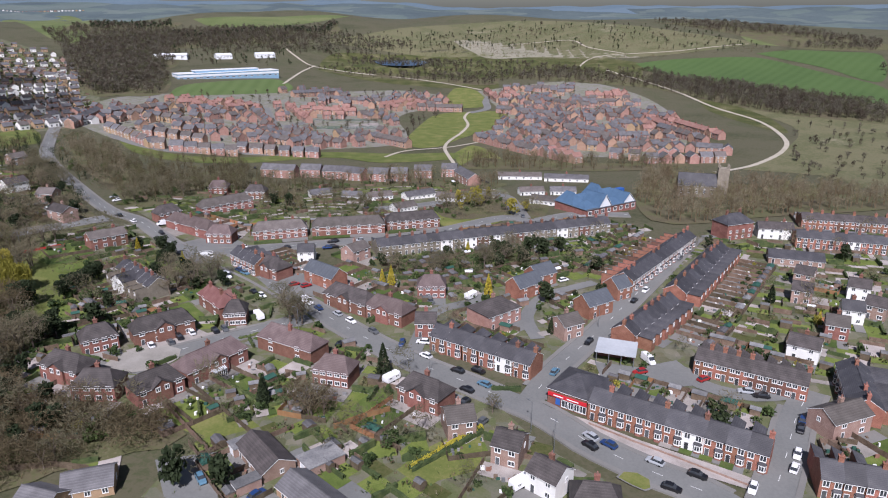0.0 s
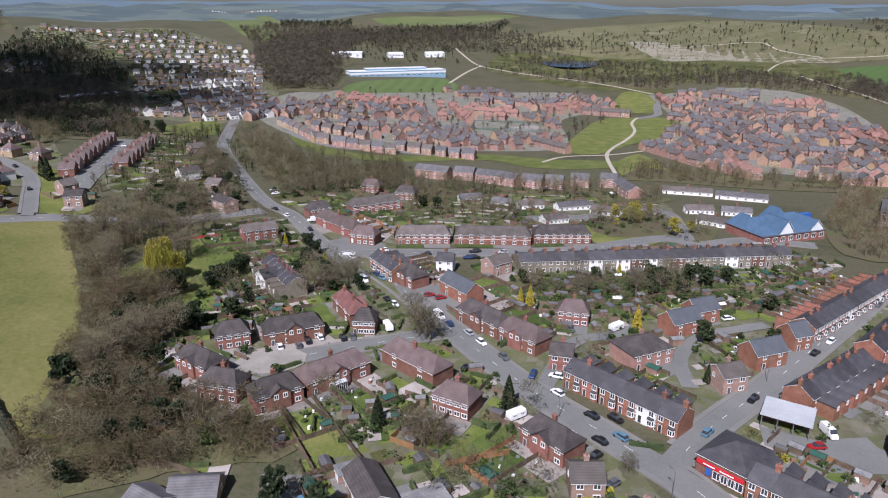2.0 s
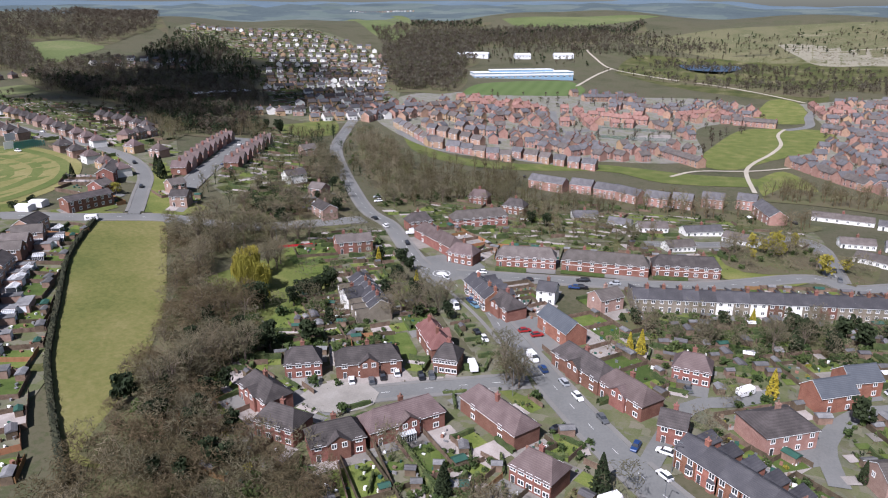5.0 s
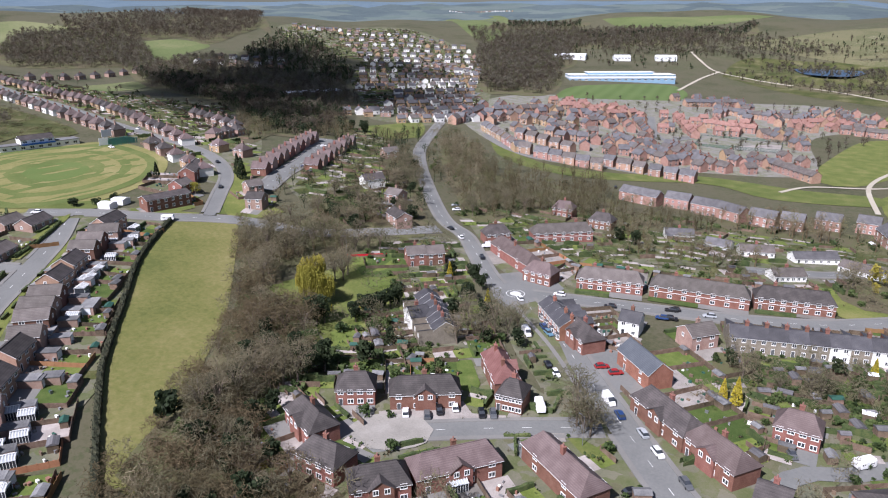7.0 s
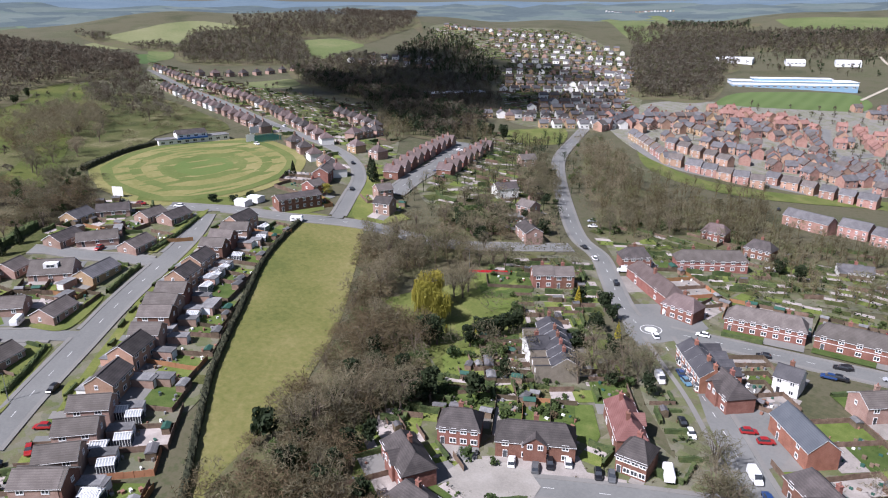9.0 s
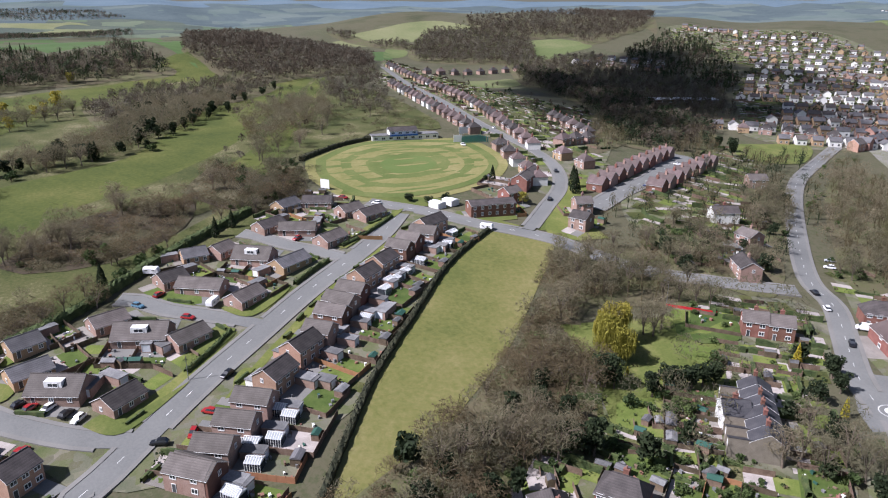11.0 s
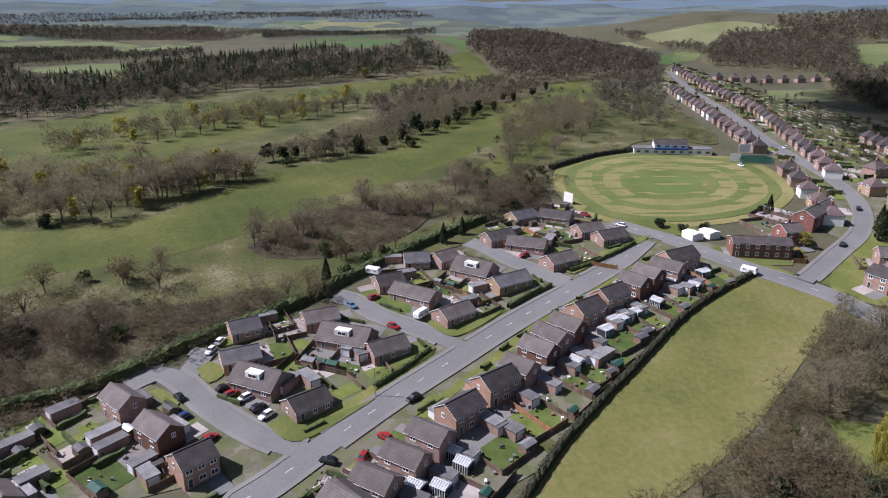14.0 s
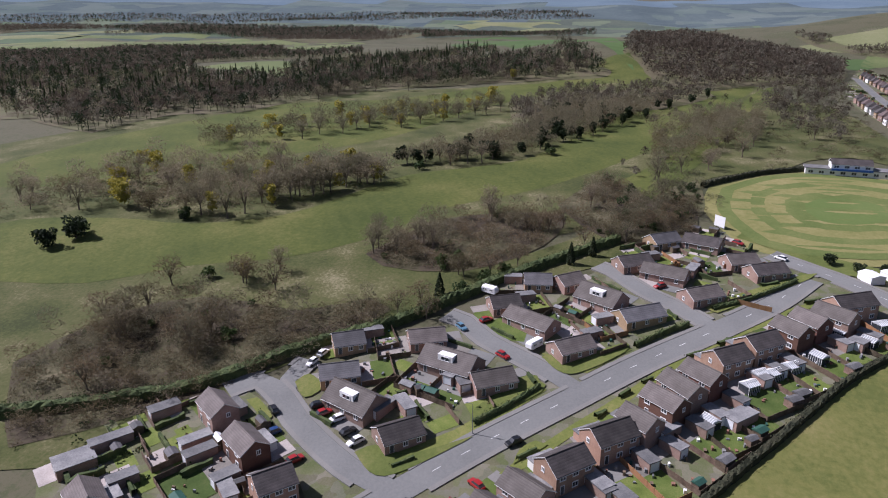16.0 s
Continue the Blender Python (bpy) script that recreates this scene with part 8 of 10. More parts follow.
shrubbery([(-337.0, 117.8), (-375.8, 137.9), (-351.4, 156.7), (-345.4, 172.7), (-311.7, 168.1), (-296.6, 146.0), (-315.7, 127.4)], 18, 2.9)

shrubbery([(-515.2, 238.0), (-628.5, 286.6), (-601.1, 304.9), (-548.4, 303.9), (-442.5, 292.3), (-421.3, 278.1), (-438.0, 263.2), (-428.2, 239.1), (-403.0, 215.1)], 4, 5.0)
shrubbery([(-307.8, 149.6), (-321.2, 164.4), (-332.3, 177.6), (-356.3, 186.6), (-364.8, 180.4), (-355.3, 168.8), (-330.9, 153.9), (-316.8, 145.8)], 5, 4.0)

# ---- gardens ----
ROAD_PTS = [p for nm, w, line, kind in ROADS if kind == "road" for p in line]


def free(q, me):
    """Whether a spot is clear of roads and of all houses but one."""
    for k, (kind, hx, hy, yaw, W) in enumerate(HOUSES):
        if k != me and abs(hx - q.x) < 16 and abs(hy - q.y) < 16:
            d = Vector((q.x - hx, q.y - hy))
            a = radians(yaw)
            u, v = d.x * math.cos(a) + d.y * math.sin(a), -d.x * math.sin(a) + d.y * math.cos(a)
            if abs(u) < W / 2 + 0.3 and abs(v) < KINDS[kind][0] / 2 + (5.0 if kind.startswith("terr") and v > 0 else 0.3):
                return False
    return not near_road(q, -1, 1.9) and not inside(q.x, q.y, MEADOW)


def patch(name, corners, mat, lift, label):
    """A small draped quad: lawn, bed or paving."""
    n = 3
    a, b, c, d = corners
    V = []
    for j in range(n + 1):
        for i in range(n + 1):
            q = a.lerp(b, i / n).lerp(d.lerp(c, i / n), j / n)
            V.append((q.x, q.y, ground(q.x, q.y) + lift))
    F = [(j * (n + 1) + i, j * (n + 1) + i + 1, (j + 1) * (n + 1) + i + 1, (j + 1) * (n + 1) + i) for j in range(n) for i in range(n)]
    return tagged(new(name, mesh_from(name, V, F, [mat])), label, "garden", kind="structure")


def fence_line(mat, h, pts, label=""):
    """Boards between thicker, taller posts along a line, stepping with the ground, in one skin."""
    line = []
    for k in range(len(pts) - 1):
        p, q = Vector(pts[k]), Vector(pts[k + 1])
        n = max(1, round((q - p).length / 2.0))
        d = (q - p).normalized()
        for i in range(n):
            a, hh = p.lerp(q, i / n), h * random.uniform(0.93, 1.0)
            step = (q - p).length / n
            for at, thick, tall in ((0.0, 0.07, h + 0.08), (0.1, 0.07, h + 0.08), (0.101, 0.03, hh), (step - 0.001, 0.03, hh)):
                line.append((a + d * at, Vector((-d.y, d.x)) * thick, tall))
    V, F = [], []
    for p, s, tall in line:
        z = ground(p.x, p.y)
        V += [(p.x - s.x, p.y - s.y, z - 0.2), (p.x - s.x, p.y - s.y, z + tall), (p.x + s.x, p.y + s.y, z + tall), (p.x + s.x, p.y + s.y, z - 0.2)]
    for i in range(len(line) - 1):
        for k in range(3):
            F.append((4 * i + k, 4 * i + k + 4, 4 * i + k + 5, 4 * i + k + 1))
    F += [(0, 1, 2, 3), tuple(4 * (len(line) - 1) + k for k in (3, 2, 1, 0))]
    return tagged(new("fence", mesh_from("fence", V, F, [mat])), label or {"wood_orange": "orange-stained timber panel garden fence", "fascia_red": "red painted boundary fence boards"}.get(mat, "weathered brown timber panel garden fence"), "fence", "garden fences")


def shed_mesh(w, d, h, roof, wall):
    def make():
        bm = bmesh.new()
        poly(bm, [(-w / 2, -d / 2, -0.3), (-w / 2, d / 2, -0.3), (-w / 2, d / 2, h), (-w / 2, 0, h + 0.5), (-w / 2, -d / 2, h), (w / 2, -d / 2, -0.3), (w / 2, d / 2, -0.3), (w / 2, d / 2, h), (w / 2, 0, h + 0.5), (w / 2, -d / 2, h)],
             [(0, 1, 2, 3, 4), (5, 9, 8, 7, 6), (0, 4, 9, 5), (1, 6, 7, 2)])
        return done(bm, "wall", [wall])
    return shared(("shedwall", w, d, h, wall), make)


def shed_roof(w, d, h, roof):
    def make():
        bm = bmesh.new()
        x, y, r = w / 2 + 0.15, d / 2 + 0.15, h + 0.55
        poly(bm, [(-x, -y, h), (x, -y, h), (x, 0, r), (-x, 0, r), (x, y, h), (-x, y, h), (-x, -y, h - 0.06), (x, -y, h - 0.06), (x, y, h - 0.06), (-x, y, h - 0.06)],
             [(0, 1, 2, 3), (3, 2, 4, 5), (0, 6, 7, 1), (4, 8, 9, 5), (6, 9, 8, 7), (0, 3, 5, 9, 6), (1, 7, 8, 4, 2)])
        return done(bm, "roof", [roof])
    return shared(("shedroof", w, d, h, roof), make)


def shed(x, y, yaw, big=False):
    w, d, h = random.choice(((2.4, 1.8, 1.9), (3.0, 2.2, 2.0), (3.6, 2.4, 2.1)))
    roof, wall = random.choice((("felt", "shed_wood"), ("felt", "shed_wood"), ("tile_grey", "shed_wood"), ("plastic_green", "shed_wood")))
    root = tagged(new("garden_shed"), "small timber garden shed with pitched felt roof", "shed", "garden sheds")
    root.matrix_basis = pose(x, y, ground(x, y), 0, 0, yaw)
    part("wall", shed_mesh(w, d, h, roof, wall), root)
    part("roof", shed_roof(w, d, h, roof), root)


def garage(x, y, yaw, w=3.0, d=5.6):
    root = tagged(new("garage"), "flat-roofed brick garage with grey felt roof", "garage", "garages")
    root.matrix_basis = pose(x, y, ground(x, y), 0, 0, yaw)

    def walls():
        bm = bmesh.new()
        box(bm, -w / 2, w / 2, -d / 2, d / 2, -0.5, 2.3)
        return done(bm, "wall", ["brick_pink"])

    def top():
        bm = bmesh.new()
        box(bm, -w / 2 - 0.15, w / 2 + 0.15, -d / 2 - 0.15, d / 2 + 0.15, 2.3, 2.5)
        return done(bm, "roof", ["felt"])
    part("wall", shared(("garagewall", w, d), walls), root)
    part("roof", shared(("garageroof", w, d), top), root)
    part("garage_door", shared("garagedoor", lambda: framed("garage_door", [-1.15, -1.05, 1.05, 1.15], [0, 2.0, 2.1], {(1, 0)}, ["paint_white", "sheet_white"])), root, pose(0, -d / 2, 0))


def bush_mesh(v, mat):
    def make():
        bm = bmesh.new()
        for lobe in range(5):
            c = Vector((random.uniform(-0.5, 0.5), random.uniform(-0.5, 0.5), random.uniform(0.4, 0.9)))
            for k in range(34):
                d = rand_dir(0.3)
                leaf_quad(bm, c + d * random.uniform(0.35, 0.62), random.uniform(0.12, 0.24))
        return done(bm, "bush", [mat])
    return shared(("bush", v, mat), make)


def bush(x, y, size):
    if near_road(Vector((x, y)), -1, 0.6):
        return
    mat = random.choice(("leaf_green", "leaf_green", "leaf_dark", "hedge_leaf", "twig_brown", "leaf_willow"))
    ob = tagged(new("bush", bush_mesh(random.randrange(3), mat)), {"leaf_dark": "dark evergreen garden bush", "twig_brown": "bare brown garden shrub", "leaf_willow": "yellow-green leafy garden shrub"}.get(mat, "rounded green garden bush"), "bush", "garden bushes")
    ob.matrix_basis = pose(x, y, ground(x, y) - 0.1, 0, 0, random.uniform(0, 360)) @ Matrix.Diagonal((size, size, size * random.uniform(0.8, 1.3), 1))


PLOTS = []


FRONTS, GLAZED = [], []


def gardens():
    sheds = fences = bushes = 0
    clutter = ([], [], [])
    for k, (kind, x, y, yaw, W) in enumerate(HOUSES):
        if x < -340 or y > 330 or kind in ("sub", "long") or math.hypot(x, y) > 420:
            continue
        c = Vector((x, y))
        a = radians(yaw)
        ux, uy = Vector((math.cos(a), math.sin(a))), Vector((-math.sin(a), math.cos(a)))
        near = min(ROAD_PTS, key=lambda p: (p - c).length)
        away = (c - near).normalized()
        D = KINDS[kind][0]
        if kind.startswith("terr") or kind == "stair":
            axes = [(uy, D / 2 + 4.8, ux, W)]
        else:
            axes = [(s * v, h, o, w) for v, h, o, w in ((ux, W / 2, uy, D), (uy, D / 2, ux, W)) for s in (1, -1)]
        v, h, o, w = max(axes, key=lambda q: q[0].dot(away))
        if kind.startswith("terr"):
            want, side = 13.0, 0.0
        elif kind in ("bung", "chal"):
            want, side = 8.0, 1.2
        elif kind.startswith("est"):
            want, side = 15.0, 0.9
        else:
            want, side = 16.0, 1.5
        n = max(1, round(w / 7.0))
        for j in range(n):
            lo, hi = -w / 2 - side + (w + 2 * side) * j / n, -w / 2 - side + (w + 2 * side) * (j + 1) / n
            mid = (lo + hi) / 2
            length = 0.0
            while length < want and free(c + v * (h + length + 1.5) + o * mid, k) and free(c + v * (h + length + 1.5) + o * (lo + 0.5), k) and free(c + v * (h + length + 1.5) + o * (hi - 0.5), k):
                length += 1.5
            if length < 4:
                continue
            P = lambda s, t: c + v * (h + s) + o * t
            PLOTS.append((P(length / 2, mid), v.copy(), length / 2, (hi - lo) / 2))
            yard = kind.startswith("terr")
            split = random.uniform(0.2, 0.45) * length if not yard else random.uniform(0.3, 0.9) * length
            patch("patio", [P(0.05, lo + 0.1), P(0.05, hi - 0.1), P(split, hi - 0.1), P(split, lo + 0.1)], random.choice(("pavement", "pavement", "paving") if yard else ("paving", "paving", "pavement")), 0.17, "pale paving slabs behind a house")
            patch("lawn", [P(split, lo + 0.15), P(split, hi - 0.15), P(length, hi - 0.15), P(length, lo + 0.15)], random.choice(("lawn", "lawn", "lawn", "plots", "paving")), 0.165, "small back garden lawn and beds")
            if fences < 240:
                fences += 1
                fence_line(random.choice(("wood_fence",) * (3 if kind.startswith("est") else 8) + ("wood_orange",)), 1.6, [tuple(P(0.2, lo)), tuple(P(length, lo)), tuple(P(length, hi - 0.1))])
            if random.random() < 0.6 and sheds < 150 and length > 6:
                sheds += 1
                q = P(length - 1.6, random.choice((lo + 1.6, hi - 1.7)))
                shed(q.x, q.y, math.degrees(math.atan2(o.y, o.x)))
            for b in range(random.choice((1, 2, 2, 3))):
                if bushes < 210:
                    bushes += 1
                    q = P(random.uniform(0.4, 0.97) * length, random.choice((lo + 0.7, hi - 0.7, random.uniform(lo + 0.8, hi - 0.8))))
                    bush(q.x, q.y, random.uniform(0.6, 1.4))
            for b in range(9):
                q = P(random.uniform(0.1, 0.95) * length, random.uniform(lo + 0.6, hi - 0.6))
                clutter[random.randrange(3)].append((q.x, q.y))
            if kind in ("estb", "estd") and length > 7 and random.random() < 0.45:
                GLAZED.append(tuple(P(4.8, mid - 0.8)))
            if kind in ("estb", "estd", "bung") and length > 5 and random.random() < 0.8:
                q = P(3.4, hi - 1.9)
                garage(q.x, q.y, math.degrees(math.atan2(-v.x, v.y)) + 180)
        # front: drive and lawn
        front = 0.0
        while front < 6 and free(c - v * (h + front + 1.0), k):
            front += 1.0
        if front >= 2:
            hf = D / 2 if (kind.startswith("terr") or kind == "stair") else h
            P = lambda s, t: c - v * (hf + s) + o * t
            patch("front_garden", [P(0.05, -w / 2), P(0.05, 0.3), P(front, 0.3), P(front, -w / 2)], random.choice(("lawn", "lawn", "paving", "plots")), 0.168, "front garden beside a drive")
            if random.random() < 0.55 and not kind.startswith("terr"):
                FRONTS.append((P(front - 0.3, -w / 2), P(front - 0.3, 0.3)))
            patch("driveway", [P(0.05, 0.35), P(0.05, w / 2), P(front, w / 2), P(front, 0.35)], random.choice(("paving", "pavement", "tarmac")), 0.166, "paved front drive of a house")
    mats = (("paint_white", "felt"), ("shed_wood", "plastic_green"), ("stack_brick", "metal_grey"))
    for spots, ms in zip(clutter, mats):
        bm = bmesh.new()
        for x, y in spots:
            w, d, h = random.uniform(0.3, 1.1), random.uniform(0.3, 0.8), random.uniform(0.3, 1.0)
            z = ground(x, y) + 0.1
            box(bm, x - w / 2, x + w / 2, y - d / 2, y + d / 2, z, z + h, random.randrange(2))
        tagged(new("garden_clutter", done(bm, "garden_clutter", ms)), "benches, bins, pots and boxes in the gardens", "clutter", kind="stuff")


gardens()


def infill():
    """The gardens that fill the ground between the houses: lawns, beds, paving, fences, hedges, shrubs and sheds past counting."""
    lawns, fences, hedges, shrubs, sheds = ([], [], []), ([], []), ([], []), [], ([], [], [])
    seen = set()

    def taken(q):
        for x0, x1, y0, y1, pts in OPEN_AREAS:
            if x0 < q.x < x1 and y0 < q.y < y1 and inside(q.x, q.y, pts):
                return True
        for c, v, hl, hw in PLOTS:
            d = q - c
            if abs(d.x) < 14 and abs(d.y) < 14 and abs(d.dot(v)) < hl + 0.5 and abs(d.x * -v.y + d.y * v.x) < hw + 0.5:
                return True
        return False

    def border(p, r, timber, h=None):
        d = (r - p).normalized()
        w = Vector((-d.y, d.x))
        if timber:
            V, F = fences
            h, t = random.uniform(1.2, 1.8), 0.05
        else:
            V, F = hedges
            h, t = h or random.uniform(1.0, 2.2), random.uniform(0.3, 0.6)
        n = max(2, int((r - p).length / 1.6))
        for k in range(n + 1):
            c = p.lerp(r, k / n)
            z = ground(c.x, c.y)
            jig = 1.0 if timber else random.uniform(0.75, 1.2)
            b = len(V)
            V += [(c.x - w.x * t * jig, c.y - w.y * t * jig, z - 0.1), (c.x - w.x * t * jig * 0.8, c.y - w.y * t * jig * 0.8, z + h * jig),
                  (c.x + w.x * t * jig * 0.8, c.y + w.y * t * jig * 0.8, z + h * jig), (c.x + w.x * t * jig, c.y + w.y * t * jig, z - 0.1)]
            if k:
                F += [(b - 4 + i, b + i, b + i + 1, b - 3 + i) for i in range(3)]
            if not timber:
                for _ in range(4):
                    l = rand_dir(0.5) * random.uniform(0.15, 0.35)
                    x = rand_dir(0).cross(l)
                    o = Vector((c.x + random.uniform(-0.8, 0.8) * d.x, c.y + random.uniform(-0.8, 0.8) * d.y, z + h * random.uniform(0.5, 1.1)))
                    b2 = len(V)
                    V += [tuple(o + l), tuple(o + x), tuple(o - l)]
                    F.append((b2, b2 + 1, b2 + 2))
                V += [V[b], V[b + 1], V[b + 2], V[b + 3]]
    for p, r in FRONTS:
        border(p, r, False, 1.15)
    for pts in PLOT_AREAS:
        xs, ys = [p[0] for p in pts], [p[1] for p in pts]
        far = sum(ys) / len(ys) > 330 or sum(xs) / len(xs) < -330
        step = 7.0 if not far else 8.5
        for gx in np.arange(min(xs), max(xs), step):
            for gy in np.arange(min(ys), max(ys), step):
                q = Vector((gx + random.uniform(-0.8, 0.8), gy + random.uniform(-0.8, 0.8)))
                key = (int(q.x // 5), int(q.y // 5))
                if key in seen or not inside(q.x, q.y, pts):
                    continue
                near = min(HOUSES, key=lambda h: abs(h[1] - q.x) + abs(h[2] - q.y))
                if near_road(q, -1, 4.2) or taken(q):
                    continue
                if any(not free(q + Vector(o), -1) for o in ((2.6, 2.6), (-2.6, 2.6), (2.6, -2.6), (-2.6, -2.6), (0, 0))):
                    continue
                seen.add(key)
                a = radians(near[3])
                u, v = Vector((math.cos(a), math.sin(a))), Vector((-math.sin(a), math.cos(a)))
                hw, hl = step * random.uniform(0.40, 0.5), step * random.uniform(0.45, 0.52)
                lonely = math.hypot(near[1] - q.x, near[2] - q.y) > (13 if far else 22)
                m = random.choice((0, 3, 3, 3) if lonely else (0, 0, 0, 0, 0, 0, 1, 1, 3))
                lift = 0.10 + random.uniform(0, 0.05)
                V, F, I = lawns
                for s0, s1, mm in ((-1, 0.25, m), (0.25, 1, random.choice((m, 1, 2)))):
                    b = len(V)
                    for i, j in ((-1, s0), (1, s0), (1, s1), (-1, s1)):
                        p = q + u * hw * i + v * hl * j
                        V.append((p.x, p.y, ground(p.x, p.y) + lift))
                    F.append((b, b + 1, b + 2, b + 3))
                    I.append(mm)
                edges = [((-1, -1), (1, -1)), ((1, -1), (1, 1)), ((1, 1), (-1, 1))]
                for e0, e1 in random.sample(edges, random.choice((0, 0, 1) if lonely else (1, 1, 2))):
                    border(q + u * hw * e0[0] + v * hl * e0[1], q + u * hw * e1[0] + v * hl * e1[1], random.random() < 0.5)
                for k in range(random.choice((2, 3, 3) if lonely else (1, 2, 3, 4))):
                    p = q + u * hw * random.uniform(-0.9, 0.9) + v * hl * random.uniform(-0.9, 0.9)
                    shrubs.append((p.x, p.y, random.uniform(0.5, 1.5) * (1.5 if lonely else 1.0)))
                if not lonely and random.random() < 0.28:
                    V, F, I = sheds
                    p = q + u * hw * 0.5 + v * hl * 0.5
                    z, w, l, h = ground(p.x, p.y), random.uniform(1.0, 1.8), random.uniform(0.8, 1.4), random.uniform(1.8, 2.2)
                    b = len(V)
                    for i, j, k in ((-1, -1, 0), (1, -1, 0), (1, 1, 0), (-1, 1, 0), (-1, -1, h), (1, -1, h), (1, 1, h), (-1, 1, h), (-1.1, 0, h + 0.5), (1.1, 0, h + 0.5)):
                        o = p + u * w * i + v * l * j
                        V.append((o.x, o.y, z - 0.1 + k))
                    m = random.choice((0, 0, 0, 0, 1, 1, 1, 2))
                    F += [tuple(b + i for i in f) for f in ((0, 1, 5, 4), (1, 2, 6, 9, 5), (2, 3, 7, 6), (3, 0, 4, 8, 7), (4, 5, 9, 8), (6, 7, 8, 9))]
                    I += [0, 0, 0, 0, 1 + m, 1 + m]
    tagged(new("garden_plots", mesh_from("garden_plots", *lawns[:2], ["lawn", "paving", "plots", "rough"], lawns[2])), "lawns, beds and paved yards between the houses", "gardens", kind="stuff")
    tagged(new("garden_fencing", mesh_from("garden_fencing", *fences, ["wood_fence"])), "brown timber fencing between gardens", "fence", kind="stuff")
    tagged(new("garden_hedging", mesh_from("garden_hedging", *hedges, ["hedge_leaf"])), "green clipped hedging between gardens", "hedge", kind="stuff")
    tagged(new("garden_huts", mesh_from("garden_huts", sheds[0], sheds[1], ["shed_wood", "felt", "tile_grey", "sheet_white"], sheds[2])), "small sheds and huts in back gardens", "shed", kind="stuff")
    for mat, share in (("leaf_green", 0.45), ("leaf_dark", 0.3), ("twig_brown", 0.25)):
        V, F = [], []
        for x, y, size in shrubs:
            if random.random() > share:
                continue
            z = ground(x, y)
            for k in range(9):
                d = rand_dir(0.4)
                p = Vector((x, y, z + 0.45 * size)) + Vector((d.x, d.y, d.z * 0.9)) * size * random.uniform(0.5, 0.8)
                l = rand_dir(0.3) * random.uniform(0.2, 0.42)
                w = rand_dir(0).cross(l)
                b = len(V)
                V += [tuple(p + l), tuple(p + w), tuple(p - l), tuple(p - w)]
                F.append((b, b + 1, b + 2, b + 3))
        tagged(new("garden_shrubs", mesh_from("garden_shrubs", V, F, [mat])), {"leaf_green": "green leafy shrubs in the gardens", "leaf_dark": "dark evergreen shrubs in the gardens", "twig_brown": "bare brown shrubs in the gardens"}[mat], "shrubs", kind="stuff")


infill()


# ---- hedges, vehicles, lamps ----


def hedge(h, w, pts, mat="hedge_leaf"):
    """A clipped hedge: a leafy body with an uneven skin of small leaves."""
    line = spline(pts, 1.2)
    V, F = [], []
    for i, p in enumerate(line):
        s = sides(line, i)
        for off, up in ((-1, 0), (-0.9, 0.85), (-0.4, 1), (0.4, 1), (0.9, 0.85), (1, 0)):
            q = p + s * off * w / 2 * random.uniform(0.8, 1.15)
            V.append((q.x, q.y, ground(p.x, p.y) - 0.2 + up * h * random.uniform(0.82, 1.12)))
    for i in range(len(line) - 1):
        for k in range(5):
            F.append((6 * i + k, 6 * i + k + 1, 6 * i + k + 7, 6 * i + k + 6))
    for i in range(len(line) - 1):
        s = sides(line, i)
        for k in range(int(26 * max(1, h * w / 4))):
            q = line[i].lerp(line[i + 1], random.random()) + s * random.uniform(-0.55, 0.55) * w
            z = ground(q.x, q.y) + random.uniform(0.3, 1.1) * h
            n = rand_dir(0.5) * random.uniform(0.15, 0.35)
            m = rand_dir(0).cross(n)
            b = len(V)
            V += [(q.x + n.x, q.y + n.y, z + n.z), (q.x + m.x, q.y + m.y, z + m.z), (q.x - n.x, q.y - n.y, z - n.z)]
            F.append((b, b + 1, b + 2))
    tagged(new("hedge", mesh_from("hedge", V, F, [mat])), "dark ragged boundary hedge and fence" if mat == "hedge_dark" else "dense green boundary hedge", "hedge", "hedges")



def yards(pts):
    """Sheds, patios, lawns, hedges and shrubs close together in the gardens behind the houses."""
    low = []
    for x, y in scatter(pts, 11, 4.4):
        if not clear(x, y, 2.2):
            continue
        pick, yaw = random.random(), random.choice((28.0, 118.0)) + random.uniform(-6, 6)
        c, k = math.cos(radians(yaw)), math.sin(radians(yaw))
        a, b = random.uniform(1.3, 2.1), random.uniform(1.0, 1.7)
        corners = [Vector((x + c * u * a - k * v * b, y + k * u * a + c * v * b)) for u, v in ((-1, -1), (1, -1), (1, 1), (-1, 1))]
        if pick < 0.17:
            shed(x, y, yaw)
        elif pick < 0.42:
            for n in range(3):
                low.append((x + random.uniform(-1.8, 1.8), y + random.uniform(-1.8, 1.8), random.uniform(0.4, 0.8), 1.0))
        elif pick < 0.58:
            patch("patio", corners, "paving", 0.30 + random.uniform(0, 0.03), "pale paved garden patio")
            low.append((x + a, y + b, random.uniform(0.25, 0.45), 1.0))
        elif pick < 0.80:
            patch("lawn", corners, "lawn", 0.30 + random.uniform(0, 0.03), "small back garden lawn")
            low.append((x - a, y + b, random.uniform(0.3, 0.6), 1.0))
        else:
            hedge(random.uniform(1.1, 1.8), 0.7, [(x - c * 3.2, y - k * 3.2), (x + c * 3.2, y + k * 3.2)])
    joined(low, "bush", "garden_shrubs", "low green shrubs between the garden lawns")


yards([(-19.0, 247.6), (16.9, 256.1), (14.4, 225.0), (1.2, 212.3), (-15.5, 220.0)])
yards([(16.4, 225.6), (32.8, 240.1), (41.9, 221.2), (27.1, 192.2), (22.5, 197.1)])
